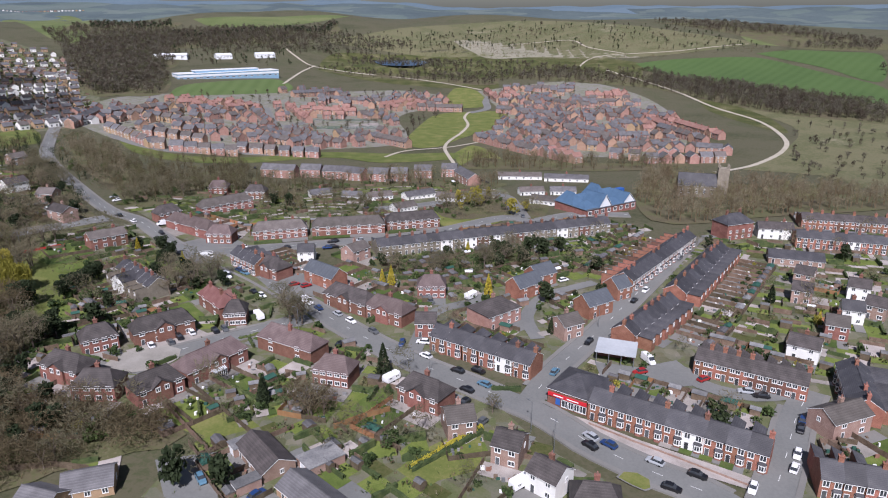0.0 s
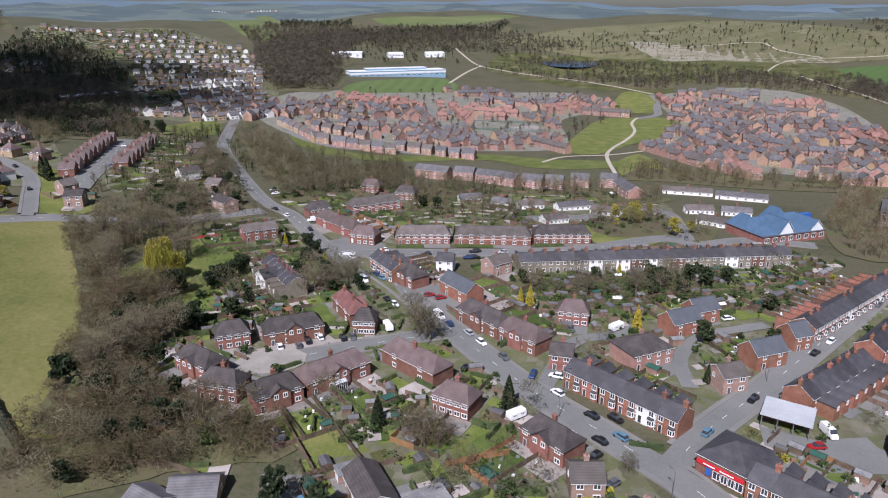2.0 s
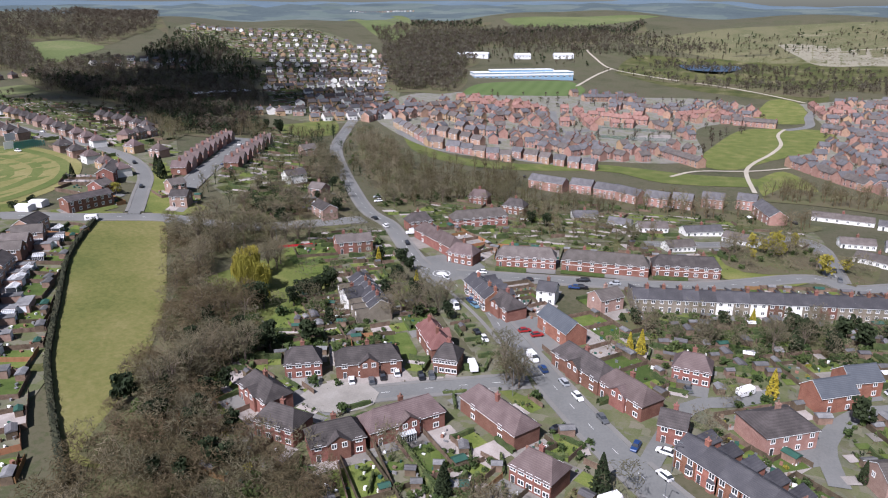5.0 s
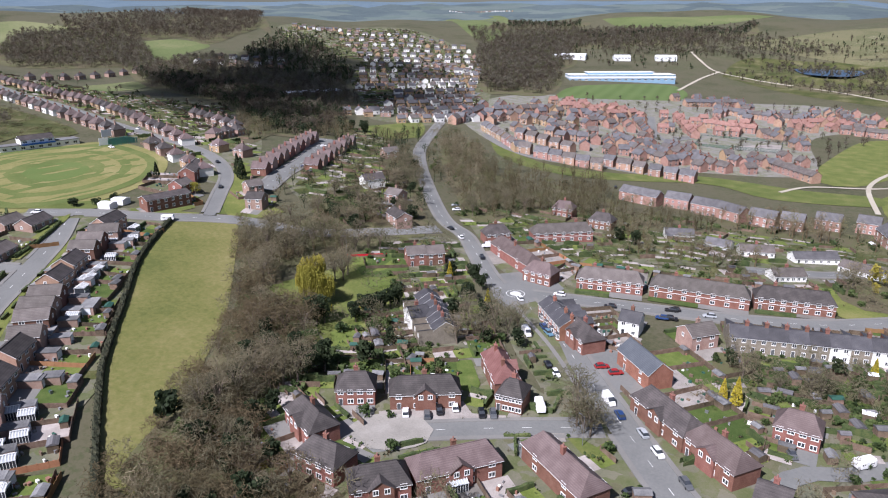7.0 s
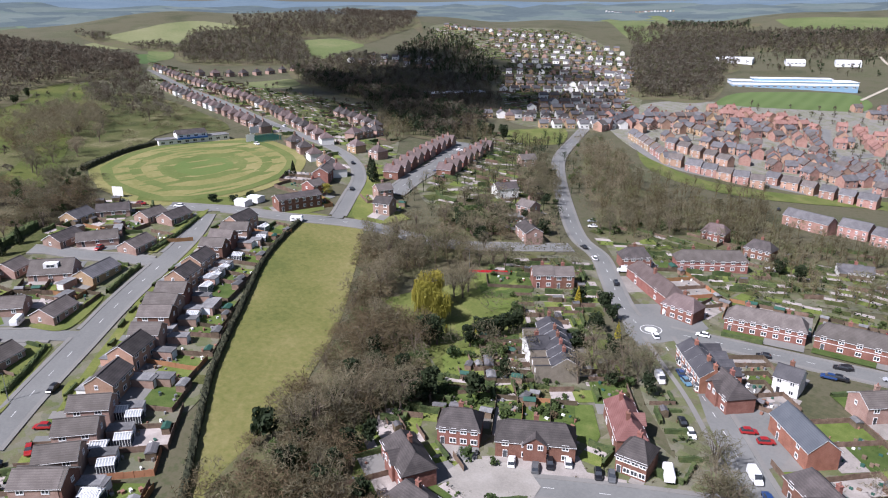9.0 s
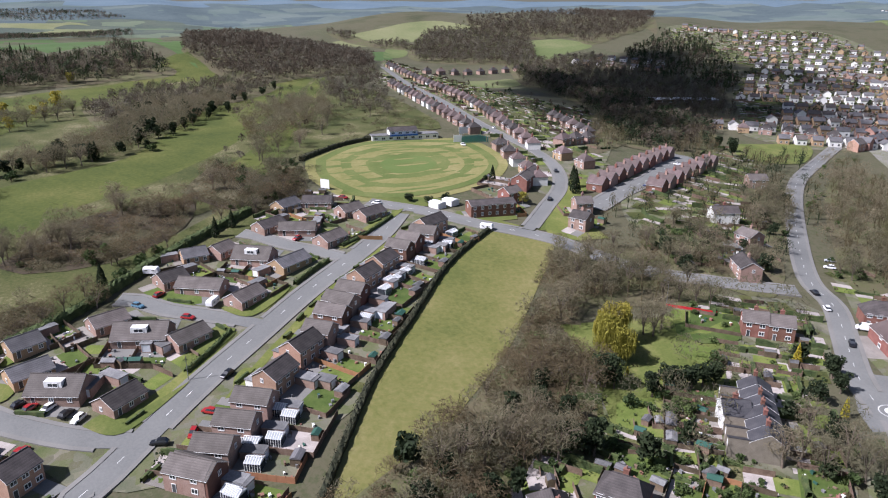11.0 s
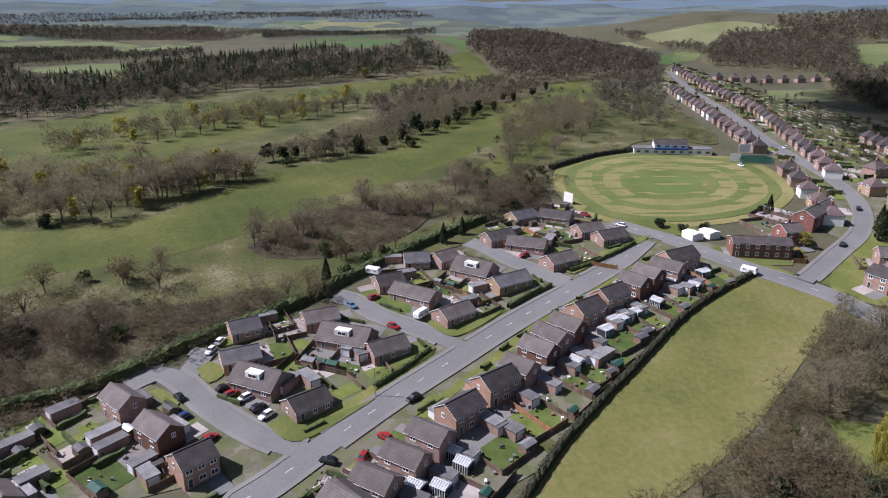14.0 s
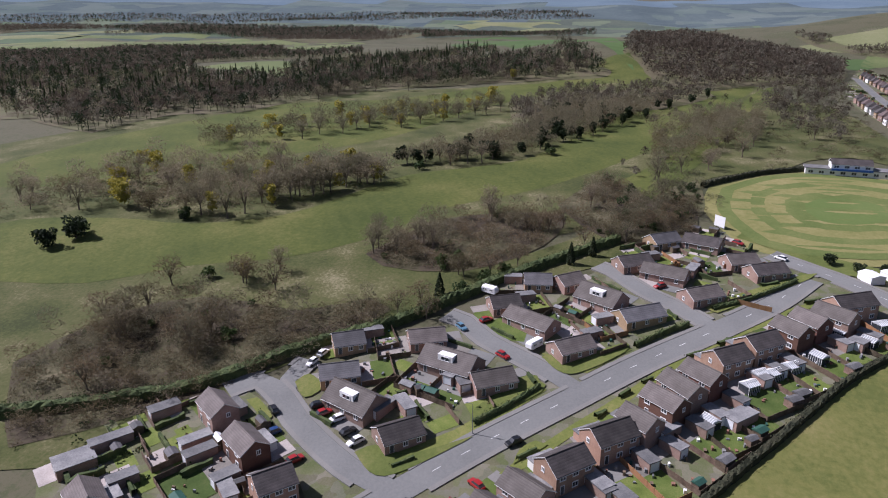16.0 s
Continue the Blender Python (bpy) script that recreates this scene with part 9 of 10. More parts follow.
yards([(-68.7, 196.3), (-42.8, 194.3), (-26.2, 181.6), (-35.5, 158.2), (-55.2, 142.0)])
yards([(-34.1, 265.2), (64.0, 296.3), (59.3, 258.5), (12.5, 243.7), (-27.6, 241.9)])
yards([(-108.2, 154.9), (-78.9, 144.2), (-43.4, 148.2), (-38.0, 171.5), (-63.9, 179.9), (-75.0, 165.9)])
yards([(-138.0, 214.0), (-132.0, 224.8), (-98.2, 213.3), (-93.3, 199.6), (-116.5, 186.8), (-126.0, 186.0)])


def heading(x, y, across):
    best = None
    for nm, w, line, kind in ROADS:
        if kind != "road":
            continue
        for i in range(len(line) - 1):
            d = (line[i] - Vector((x, y))).length
            if best is None or d < best[0]:
                best = (d, line[i + 1] - line[i])
    a = math.degrees(math.atan2(best[1].y, best[1].x)) + random.uniform(-4, 4) + random.choice((0, 180))
    return a + (90 if across else 0)


def loft(bm, rings, mat=0, caps=True):
    rows = [[bm.verts.new(v) for v in r] for r in rings]
    for a, b in zip(rows, rows[1:]):
        for k in range(len(a)):
            bm.faces.new([a[k], a[(k + 1) % len(a)], b[(k + 1) % len(b)], b[k]]).material_index = mat
    if caps:
        bm.faces.new(rows[0]).material_index = mat
        bm.faces.new(rows[-1]).material_index = mat


def car_meshes():
    def body():
        bm = bmesh.new()
        prof = [(-2.1, 0.45, 0.72), (-2.12, 0.8, 0.78), (-1.6, 0.9, 0.84), (-0.2, 0.92, 0.86), (0.9, 0.9, 0.86), (1.9, 0.72, 0.78), (2.1, 0.5, 0.68)]
        loft(bm, [[(x, -y, 0.28), (x, -y - 0.03, h * 0.62), (x, -y + 0.06, h), (x, y - 0.06, h), (x, y + 0.03, h * 0.62), (x, y, 0.28)] for x, h, y in prof])
        return bm

    def roof():
        bm = bmesh.new()
        loft(bm, [[(x, -y, z), (x, y, z), (x, y, z + 0.05), (x, -y, z + 0.05)] for x, y, z in ((-1.45, 0.58, 1.36), (-0.6, 0.64, 1.44), (0.35, 0.6, 1.40))])
        return done(bm, "roof", [])

    def cabin():
        bm = bmesh.new()
        low = [(-1.95, -0.74, 0.88), (0.95, -0.74, 0.88), (0.95, 0.74, 0.88), (-1.95, 0.74, 0.88)]
        high = [(-1.4, -0.58, 1.40), (0.3, -0.6, 1.42), (0.3, 0.6, 1.42), (-1.4, 0.58, 1.40)]
        loft(bm, [low, high])
        return bm
    return body, cabin


def wheel_mesh():
    def make():
        bm = bmesh.new()
        bmesh.ops.create_cone(bm, segments=12, radius1=0.31, radius2=0.31, depth=0.2, cap_ends=True, matrix=Matrix.Rotation(radians(90), 4, "X"))
        return done(bm, "wheel", ["rubber"])
    return shared("wheel", make)


WORDS = {"white": "white", "black": "black", "silver": "silver", "red": "bright red", "blue": "dark blue", "grey": "dark grey", "teal": "blue-grey"}


def car(colour, x, y, across):
    key = ("car", colour)
    m = pose(x, y, ground(x, y) + 0.22, 0, 0, heading(x, y, across))
    if key in PROTO:
        copy_thing(PROTO[key], m)
        return
    body, cabin = car_meshes()
    root = tagged(new("car"), "parked %s hatchback car by the roadside" % WORDS[colour], "car", "cars")
    root.matrix_basis = m
    part("body", done(body(), "body", ["car_" + colour]), root)
    part("glazing", done(cabin(), "glazing", ["glass"]), root, None, "dark glass windows")
    bm = bmesh.new()
    loft(bm, [[(px, -py, z), (px, py, z), (px, py, z + 0.06), (px, -py, z + 0.06)] for px, py, z in ((-1.45, 0.58, 1.38), (-0.6, 0.63, 1.44), (0.32, 0.6, 1.41))])
    part("roof", done(bm, "roof", ["car_" + colour]), root)
    for px in (-1.3, 1.3):
        for py in (-0.76, 0.76):
            part("wheel", wheel_mesh(), root, pose(px, py, 0.31))
    PROTO[key] = root


def van(colour, x, y, across):
    m = pose(x, y, ground(x, y) + 0.22, 0, 0, heading(x, y, across))
    if ("van", colour) in PROTO:
        copy_thing(PROTO["van", colour], m)
        return
    root = tagged(new("van"), "parked white panel van beside the road", "van", "vans")
    root.matrix_basis = m
    bm = bmesh.new()
    loft(bm, [[(px, -w, 0.35), (px, -w, h * 0.6), (px, -w + 0.1, h), (px, w - 0.1, h), (px, w, h * 0.6), (px, w, 0.35)] for px, h, w in ((-2.6, 2.1, 0.93), (-2.55, 2.25, 0.96), (1.1, 2.25, 0.96), (1.9, 1.25, 0.94), (2.5, 1.0, 0.9), (2.6, 0.6, 0.85))])
    part("body", done(bm, "body", ["car_white"]), root)
    bm = bmesh.new()
    loft(bm, [[(px, -w, z), (px, w, z), (px, w, z + 0.03), (px, -w, z + 0.03)] for px, w, z in ((1.2, 0.8, 2.18), (1.85, 0.85, 1.34))])
    part("windscreen", done(bm, "windscreen", ["glass"]), root)
    for px in (-1.6, 1.7):
        for py in (-0.85, 0.85):
            part("wheel", wheel_mesh(), root, pose(px, py, 0.31))
    PROTO["van", colour] = root


def caravan(colour, x, y, across):
    m = pose(x, y, ground(x, y) + 0.2, 0, 0, heading(x, y, across))
    if "caravan" in PROTO:
        copy_thing(PROTO["caravan"], m)
        return
    root = tagged(new("caravan"), "white touring caravan with dark side windows", "caravan", "caravans")
    root.matrix_basis = m
    bm = bmesh.new()
    loft(bm, [[(px, -w, lo), (px, -w, h - 0.3), (px, -w + 0.25, h), (px, w - 0.25, h), (px, w, h - 0.3), (px, w, lo)] for px, lo, h, w in ((-2.6, 0.8, 2.0, 1.0), (-2.4, 0.5, 2.5, 1.1), (2.2, 0.5, 2.5, 1.1), (2.6, 0.8, 1.9, 1.0))])
    part("body", done(bm, "body", ["canvas_white"]), root)
    for s in (-1, 1):
        for px in (-1.3, 1.1):
            part("window", window_mesh(1.25, 0.7), root, pose(px, s * 1.1, 1.6, 0, 0, 0 if s < 0 else 180))
        part("wheel", wheel_mesh(), root, pose(0, s * 0.95, 0.31))
    PROTO["caravan"] = root


def lamp(x, y):
    if "lamp" not in PROTO:
        root = tagged(new("street_lamp"), "tall grey steel street lamp post", "street lamp", "street lamps")
        bm = bmesh.new()
        limb(bm, Vector((0, 0, -0.3)), Vector((0, 0, 8)), 0.11, 0.06, 8)
        limb(bm, Vector((0, 0, 7.95)), Vector((0, -1.0, 8.25)), 0.05, 0.04, 6)
        part("pole", done(bm, "pole", ["metal_grey"]), root)
        bm = bmesh.new()
        box(bm, -0.12, 0.12, -1.6, -0.95, 8.18, 8.32)
        part("lamp_head", done(bm, "lamp_head", ["metal_grey"]), root)
        root.matrix_basis = pose(x, y, ground(x, y), 0, 0, 0)
        PROTO["lamp"] = root
    else:
        copy_thing(PROTO["lamp"], pose(x, y, ground(x, y), 0, 0, random.uniform(0, 360)))


# ---- buildings of their own kind ----


def frame_of(x0, y0, x1, y1):
    """A root pose with x along the front line, y behind it, and the front's length."""
    yaw = math.degrees(math.atan2(y1 - y0, x1 - x0))
    cx, cy = (x0 + x1) / 2, (y0 + y1) / 2
    return pose(cx, cy, ground(cx, cy), 0, 0, yaw), math.hypot(x1 - x0, y1 - y0)


def block(name, mats, *boxes):
    bm = bmesh.new()
    for b in boxes:
        box(bm, *b)
    return done(bm, name, mats)


def warehouse(x0, y0, x1, y1):
    m, L = frame_of(x0, y0, x1, y1)
    root = tagged(new("school_building"), "long low blue and white clad building with pale roof", "school")
    root.matrix_basis = m
    part("wall", block("wall", ["cladding_blue"], (-L / 2, L / 2, 0, 28, -6, 8)), root)
    part("wall", block("wall", ["sheet_white"], (-L / 2 - 0.2, L / 2 + 0.2, -0.2, 28.2, 4.2, 6.6)), root)
    part("roof", block("roof", ["sheet_white"], (-L / 2 - 0.5, L / 2 + 0.5, -0.5, 28.5, 8, 8.5)), root)
    part("upper_storey", block("upper_storey", ["cladding_blue"], (-L * 0.32, L * 0.3, 6, 22, 8.5, 11)), root)
    part("upper_roof", block("upper_roof", ["sheet_white"], (-L * 0.33, L * 0.31, 5.5, 22.5, 11, 11.5)), root)
    for k in range(16):
        part("window", window_mesh(4.0, 1.6), root, pose(-L / 2 + (k + 0.5) * L / 16, 0, 2.6))


def bigshed(x0, y0, x1, y1):
    m, L = frame_of(x0, y0, x1, y1)
    root = tagged(new("industrial_shed"), "white industrial shed with shallow roof among trees", "shed")
    root.matrix_basis = m
    part("wall", block("wall", ["sheet_white"], (-L / 2, L / 2, 0, 22, -6, 6)), root)
    part("roof", roof_mesh(round(L), 22.0, 6.0, 8.5, False, "sheet_white"), root, pose(0, 11, 0))
    for k in range(5):
        part("window", window_mesh(3.0, 1.4), root, pose(-L / 2 + (k + 0.5) * L / 5, 0, 3.5))


def factory(x0, y0, x1, y1):
    m, L = frame_of(x0, y0, x1, y1)
    root = tagged(new("factory"), "long low white-roofed works in the valley", "factory")
    root.matrix_basis = m
    part("wall", block("wall", ["brick_brown"], (-L / 2, L / 2, 0, 16, -5, 4)), root)
    part("roof", block("roof", ["sheet_white"], (-L / 2 - 0.4, L / 2 + 0.4, -0.4, 16.4, 4, 4.6)), root)
    for k in range(10):
        part("window", window_mesh(3.0, 1.4), root, pose(-L / 2 + (k + 0.5) * L / 10, 0, 2.4))


def market(x0, y0, x1, y1):
    """A low hall under a cluster of steep blue roofs, with white ridge lights."""
    m, L = frame_of(x0, y0, x1, y1)
    root = tagged(new("market_hall"), "large hall with a cluster of blue metal roofs", "hall")
    root.matrix_basis = m
    part("wall", block("wall", ["brick_red"], (-L / 2, L / 2, 0, 24, -1, 3.6)), root)
    w = float(round(L / 4))
    for k, (fx, y, d, top, turn) in enumerate(((-0.37, 6, 9.0, 7.0, 0), (-0.12, 7, 13.0, 10.0, 90), (0.13, 5.5, 9.0, 6.5, 0), (0.37, 7, 13.0, 8.5, 90), (-0.36, 18, 13.0, 9.0, 90), (-0.11, 19, 9.0, 6.5, 0), (0.13, 18, 13.0, 11.0, 90), (0.37, 19, 9.0, 7.0, 0))):
        part("roof", roof_mesh(w if not turn else d, d if not turn else w, 3.8, top, k % 2 == 0, "roof_blue"), root, pose(fx * L, y, 0.03 * k, 0, 0, turn))
        part("gable", wall_mesh(w - 0.6 if not turn else d - 0.6, d - 0.6 if not turn else w - 0.6, 3.75, top - 0.3, k % 2 == 0, "sheet_white"), root, pose(fx * L, y, 0.03 * k, 0, 0, turn), "white gable panel")
    part("roof", block("roof", ["roof_bluegrey"], (-L / 2 - 0.4, L / 2 + 0.4, -0.4, 25.4, 3.6, 3.75)), root)
    part("sign", block("sign", ["sign_blue"], (L / 2 + 2, L / 2 + 9, 17, 20, -0.5, 6)), root)
    for k in range(8):
        part("window", window_mesh(2.4, 2.0), root, pose(-L / 2 + (k + 0.5) * L / 8, 0, 1.9))


def pavilion(x0, y0, x1, y1):
    m, L = frame_of(x0, y0, x1, y1)
    root = tagged(new("cricket_pavilion"), "two-storey white and blue cricket pavilion with dark roof", "pavilion")
    root.matrix_basis = m
    part("wall", block("wall", ["render_white"], (-L / 2, L / 2, 0, 8, -1.5, 3.0)), root)
    part("upper_wall", block("upper_wall", ["render_white"], (-L * 0.24, L * 0.18, 0, 8, 3.0, 5.6)), root)
    part("roof", roof_mesh(float(round(L * 0.43)), 8.0, 5.6, 7.6, False, "tile_dark"), root, pose(-L * 0.03, 4, 0))
    part("flat_roof", block("flat_roof", ["felt"], (-L / 2 - 0.3, -L * 0.24, -0.3, 8.3, 3.0, 3.3)), root)
    part("flat_roof", block("flat_roof", ["felt"], (L * 0.18, L / 2 + 0.3, -0.3, 8.3, 3.0, 3.3)), root)
    part("balcony", block("balcony", ["sign_blue"], (-L * 0.24, L * 0.18, -1.4, 0, 2.7, 2.9), (-L * 0.24, L * 0.18, -1.45, -1.35, 2.9, 3.7)), root)
    for k in range(9):
        part("window", window_mesh(2.2, 1.4), root, pose(-L / 2 + (k + 0.5) * L / 9, 0, 1.5))
    for k in range(4):
        part("window", window_mesh(2.2, 1.3), root, pose(-L * 0.24 + (k + 0.5) * L * 0.42 / 4, 0, 4.4))


def screen(x0, y0, x1, y1):
    m, L = frame_of(x0, y0, x1, y1)
    root = tagged(new("sight_screen"), "white boarded cricket sight screen on legs", "sight screen", "sight screens")
    root.matrix_basis = m
    L = max(L, 5.0)
    part("board", block("board", ["paint_white"], (-L / 2, L / 2, -0.06, 0.06, 0.5, 4.6)), root)
    for k in (-0.4, 0, 0.4):
        part("leg", block("leg", ["paint_white"], (k * L - 0.06, k * L + 0.06, 0.06, 0.3, -0.3, 4.4)), root)


def nets(x0, y0, x1, y1):
    m, L = frame_of(x0, y0, x1, y1)
    root = tagged(new("cricket_nets"), "green practice nets on slim poles", "nets")
    root.matrix_basis = m
    for k in range(4):
        bm = bmesh.new()
        for i in range(14):
            box(bm, -L / 2 + L * i / 14, -L / 2 + L * i / 14 + L / 14 * 0.62, k * 3.2 - 0.02, k * 3.2 + 0.02, 0.1, 3.2)
        tagged(part("net", done(bm, "net", ["net_teal"]), root), kind="stuff")
    for k in range(6):
        part("pole", block("pole", ["metal_grey"], (-L / 2 + L * k / 5 - 0.04, -L / 2 + L * k / 5 + 0.04, -0.06, 0.02, -0.3, 3.4)), root)


def church(x0, y0, x1, y1):
    m, L = frame_of(x0, y0, x1, y1)
    root = tagged(new("church"), "grey stone church with slate roof and square tower", "church")
    root.matrix_basis = m
    part("nave", wall_mesh(float(round(L)), 12.0, 7.0, 13.0, False, "stone"), root, pose(0, 6, 0))
    part("roof", roof_mesh(float(round(L)), 12.0, 7.0, 13.0, False, "slate"), root, pose(0, 6, 0))
    part("tower", block("tower", ["stone"], (L / 2 + 0.2, L / 2 + 6.2, 2, 8, -1, 17)), root)
    for k in range(4):
        a, b = L / 2 + (0.2 if k % 2 else 5.2), 2 if k < 2 else 7
        part("pinnacle", block("pinnacle", ["stone"], (a, a + 1, b, b + 1, 17, 19)), root)
    for k in range(5):
        part("window", window_mesh(1.2, 3.0), root, pose(-L / 2 + (k + 0.5) * L / 5, 0, 3.8))


def shop(x0, y0, x1, y1):
    m, L = frame_of(x0, y0, x1, y1)
    root = tagged(new("corner_shop"), "brick corner shop with red fascia and slate hipped roof", "shop")
    root.matrix_basis = m
    w = float(round(L))
    part("wall", wall_mesh(w, 13.0, 4.8, 7.6, True, "brick_red"), root, pose(0, 6.5, 0))
    part("roof", roof_mesh(w, 13.0, 4.8, 7.6, True, "slate"), root, pose(0, 6.5, 0))
    part("fascia", block("fascia", ["fascia_red"], (-L / 2, L / 2, -0.35, -0.01, 2.7, 3.6)), root, None, "bright red shop fascia")
    part("fascia_lettering", block("fascia_lettering", ["paint_white"], (-L * 0.35, -L * 0.1, -0.40, -0.36, 3.0, 3.3), (L * 0.0, L * 0.3, -0.40, -0.36, 3.0, 3.3)), root)
    part("poster", block("poster", ["sign_blue"], (-L * 0.3, -L * 0.18, -0.08, -0.01, 0.5, 2.5)), root)
    for k in range(4):
        part("shop_window", window_mesh(2.0, 2.0), root, pose(-L * 0.05 + k * L * 0.15, 0, 1.4))


def canopy(x0, y0, x1, y1):
    m, L = frame_of(x0, y0, x1, y1)
    root = tagged(new("workshop"), "garage workshop with flat white sheet roof", "workshop")
    root.matrix_basis = m
    part("wall", block("wall", ["brick_red"], (-L / 2, L / 2, 5, 9, -0.5, 3.6)), root)
    part("roof", block("roof", ["sheet_grey"], (-L / 2 - 0.5, L / 2 + 0.5, 0, 9.5, 3.6, 4.0)), root)
    for k in range(4):
        part("post", block("post", ["metal_grey"], (-L / 2 + L * k / 3 - 0.1, -L / 2 + L * k / 3 + 0.1, 0.2, 0.4, -0.3, 3.6)), root)


def cage(x0, y0, x1, y1):
    m, L = frame_of(x0, y0, x1, y1)
    w = L * 0.75
    root = tagged(new("games_court"), "green-fenced hard games court", "games court")
    root.matrix_basis = m
    part("court", block("court", ["paving"], (-L / 2, L / 2, 0, w, 0.0, 0.25)), root)
    for a, b, c, d in ((-L / 2, L / 2, 0, 0.08), (-L / 2, L / 2, w - 0.08, w), (-L / 2, -L / 2 + 0.08, 0.1, w - 0.1), (L / 2 - 0.08, L / 2, 0.1, w - 0.1)):
        bm = bmesh.new()
        for k in range(6):
            box(bm, a, b, c, d, 0.3 + k * 0.5, 0.5 + k * 0.5)
        tagged(part("fence_panel", done(bm, "fence_panel", ["plastic_green"]), root), kind="stuff")


def marquee(x, y):
    root = tagged(new("marquee"), "white canvas marquee tent with pointed roof", "tent", "marquees")
    root.matrix_basis = pose(x, y, ground(x, y), 0, 0, 20)
    part("side", block("side", ["canvas_white"], (-3, 3, -2.5, 2.5, -0.3, 2.2)), root)
    part("roof", shed_roof(6.0, 5.0, 2.2, "canvas_white"), root)


def conserv(x, y):
    near = min(HOUSES, key=lambda h: math.hypot(h[1] - x, h[2] - y))
    root = tagged(new("conservatory"), "white-framed glass conservatory with pale roof", "conservatory", "conservatories")
    root.matrix_basis = pose(x, y, ground(x, y), 0, 0, near[3])

    def walls():
        bm = bmesh.new()
        box(bm, -1.8, 1.8, -1.6, 1.6, -0.2, 2.1)
        return done(bm, "glazing", ["glass"])

    def ribs():
        bm = bmesh.new()
        for k in range(7):
            px = -1.8 + 0.6 * k
            for s in (-1, 1):
                limb(bm, Vector((px, s * 1.62, -0.2)), Vector((px, s * 1.62, 2.15)), 0.06, 0.06, 4)
                limb(bm, Vector((px, s * 1.7, 2.15)), Vector((px, 0, 3.05)), 0.07, 0.07, 4)
        limb(bm, Vector((-1.85, 0, 3.05)), Vector((1.85, 0, 3.05)), 0.1, 0.1, 4)
        return done(bm, "rib", ["paint_white"])
    part("glazing", shared("consglass", walls), root)
    part("roof", shed_roof(3.6, 3.2, 2.15, "sheet_grey"), root)
    part("frame", shared("consribs", ribs), root)


for gx, gy in GLAZED:
    conserv(gx, gy)


def turn_of(x, y):
    return min(HOUSES, key=lambda h: math.hypot(h[1] - x, h[2] - y))[3]


def apron(pts):
    drape("turning_head", rounded(pts, 3), "concrete", 0.36, 6.0, "pale worn turning head of the cul-de-sac", "road")


def island(pts):
    """A kerbed grass island in the road."""
    drape("traffic_island", rounded(pts, 2), "pavement", 0.40, 6.0, "kerb of a grass traffic island", "kerb")
    cx, cy = sum(p[0] for p in pts) / len(pts), sum(p[1] for p in pts) / len(pts)
    drape("island_grass", rounded([(cx + (px - cx) * 0.88, cy + (py - cy) * 0.88) for px, py in pts], 2), "grass", 0.46, 6.0, "mown grass of a traffic island", "grass")


def roundabout(x, y):
    """A painted mini roundabout: a low white dome with a ring round it."""
    bm = bmesh.new()
    for r0, r1, z in ((0.0, 2.0, 0.09), (3.2, 3.45, 0.02)):
        for k in range(24):
            a0, a1 = 6.283 * k / 24, 6.283 * (k + 1) / 24
            q = [bm.verts.new((math.cos(a) * r, math.sin(a) * r, z if r < 1 else 0.02)) for a, r in ((a0, r0), (a0, r1), (a1, r1), (a1, r0))]
            bm.faces.new(q if r0 else q[1:])
    me = done(bm, "mini_roundabout", ["line_white"])
    ob = tagged(new("mini_roundabout", me), "white painted mini roundabout on the junction", "road marking", kind="structure")
    ob.matrix_basis = pose(x, y, ground(x, y) + 0.3)


def verge(pts):
    """A strip of mown grass between pavement and road."""
    drape("grass_verge", rounded(pts, 1.5), "grass", 0.42, 6.0, "yellow-green mown grass verge beside the road", "grass")


verge([(-180.8, 80.9), (-175.0, 89.4), (-188.2, 104.1), (-190.4, 105.9), (-182.6, 93.0), (-183.9, 84.7)])
verge([(-193.5, 105.5), (-209.1, 120.2), (-212.8, 119.4), (-215.1, 116.2), (-199.9, 104.8)])
verge([(-223.4, 119.0), (-217.1, 126.9), (-229.0, 140.7), (-233.5, 141.0), (-228.5, 133.4), (-225.9, 123.8)])
verge([(-253.4, 168.0), (-279.7, 199.7), (-282.8, 199.1), (-258.9, 167.2)])
verge([(-202.7, 57.8), (-197.2, 62.7), (-202.0, 65.6), (-206.5, 60.3)])
verge([(-194.0, 48.6), (-187.1, 57.1), (-189.2, 57.7), (-195.3, 51.0)])
verge([(-183.2, 115.7), (-190.5, 122.7), (-191.3, 120.0), (-188.1, 116.8)])

roundabout(-108.6, 266.9)
car("black", -75.8, 225.8, 0)
car("white", -71.7, 222.4, 0)
van("white", -54.1, 217.1, 0)
car("blue", -88.1, 247.8, 0)
car("blue", -49.4, 212.4, 0)
car("teal", -84.5, 244.3, 0)
van("white", -90.2, 240.4, 0)
caravan("white", -67.3, 203.8, 1)
car("black", -76.2, 275.0, 0)
car("black", -57.9, 283.8, 0)
car("blue", -58.6, 275.9, 0)
car("silver", -45.9, 286.3, 0)
car("white", -95.1, 274.9, 0)
car("white", -105.0, 263.4, 0)
car("black", 30.0, 136.0, 0)
car("blue", 34.5, 136.5, 0)
car("silver", 30.8, 139.6, 0)
car("silver", 43.6, 130.3, 0)
car("black", 51.7, 125.8, 0)
car("black", 44.8, 121.3, 0)
car("white", 62.0, 121.7, 0)
car("white", 76.9, 133.9, 0)
car("white", 74.0, 128.9, 0)
car("blue", 84.2, 147.4, 0)
car("black", 82.4, 144.2, 0)
car("black", -1.2, 170.4, 0)
car("black", 1.4, 160.1, 0)
car("teal", 6.1, 163.1, 0)
car("black", 4.7, 170.6, 0)
car("blue", -18.4, 186.8, 0)
car("white", -10.7, 179.0, 0)
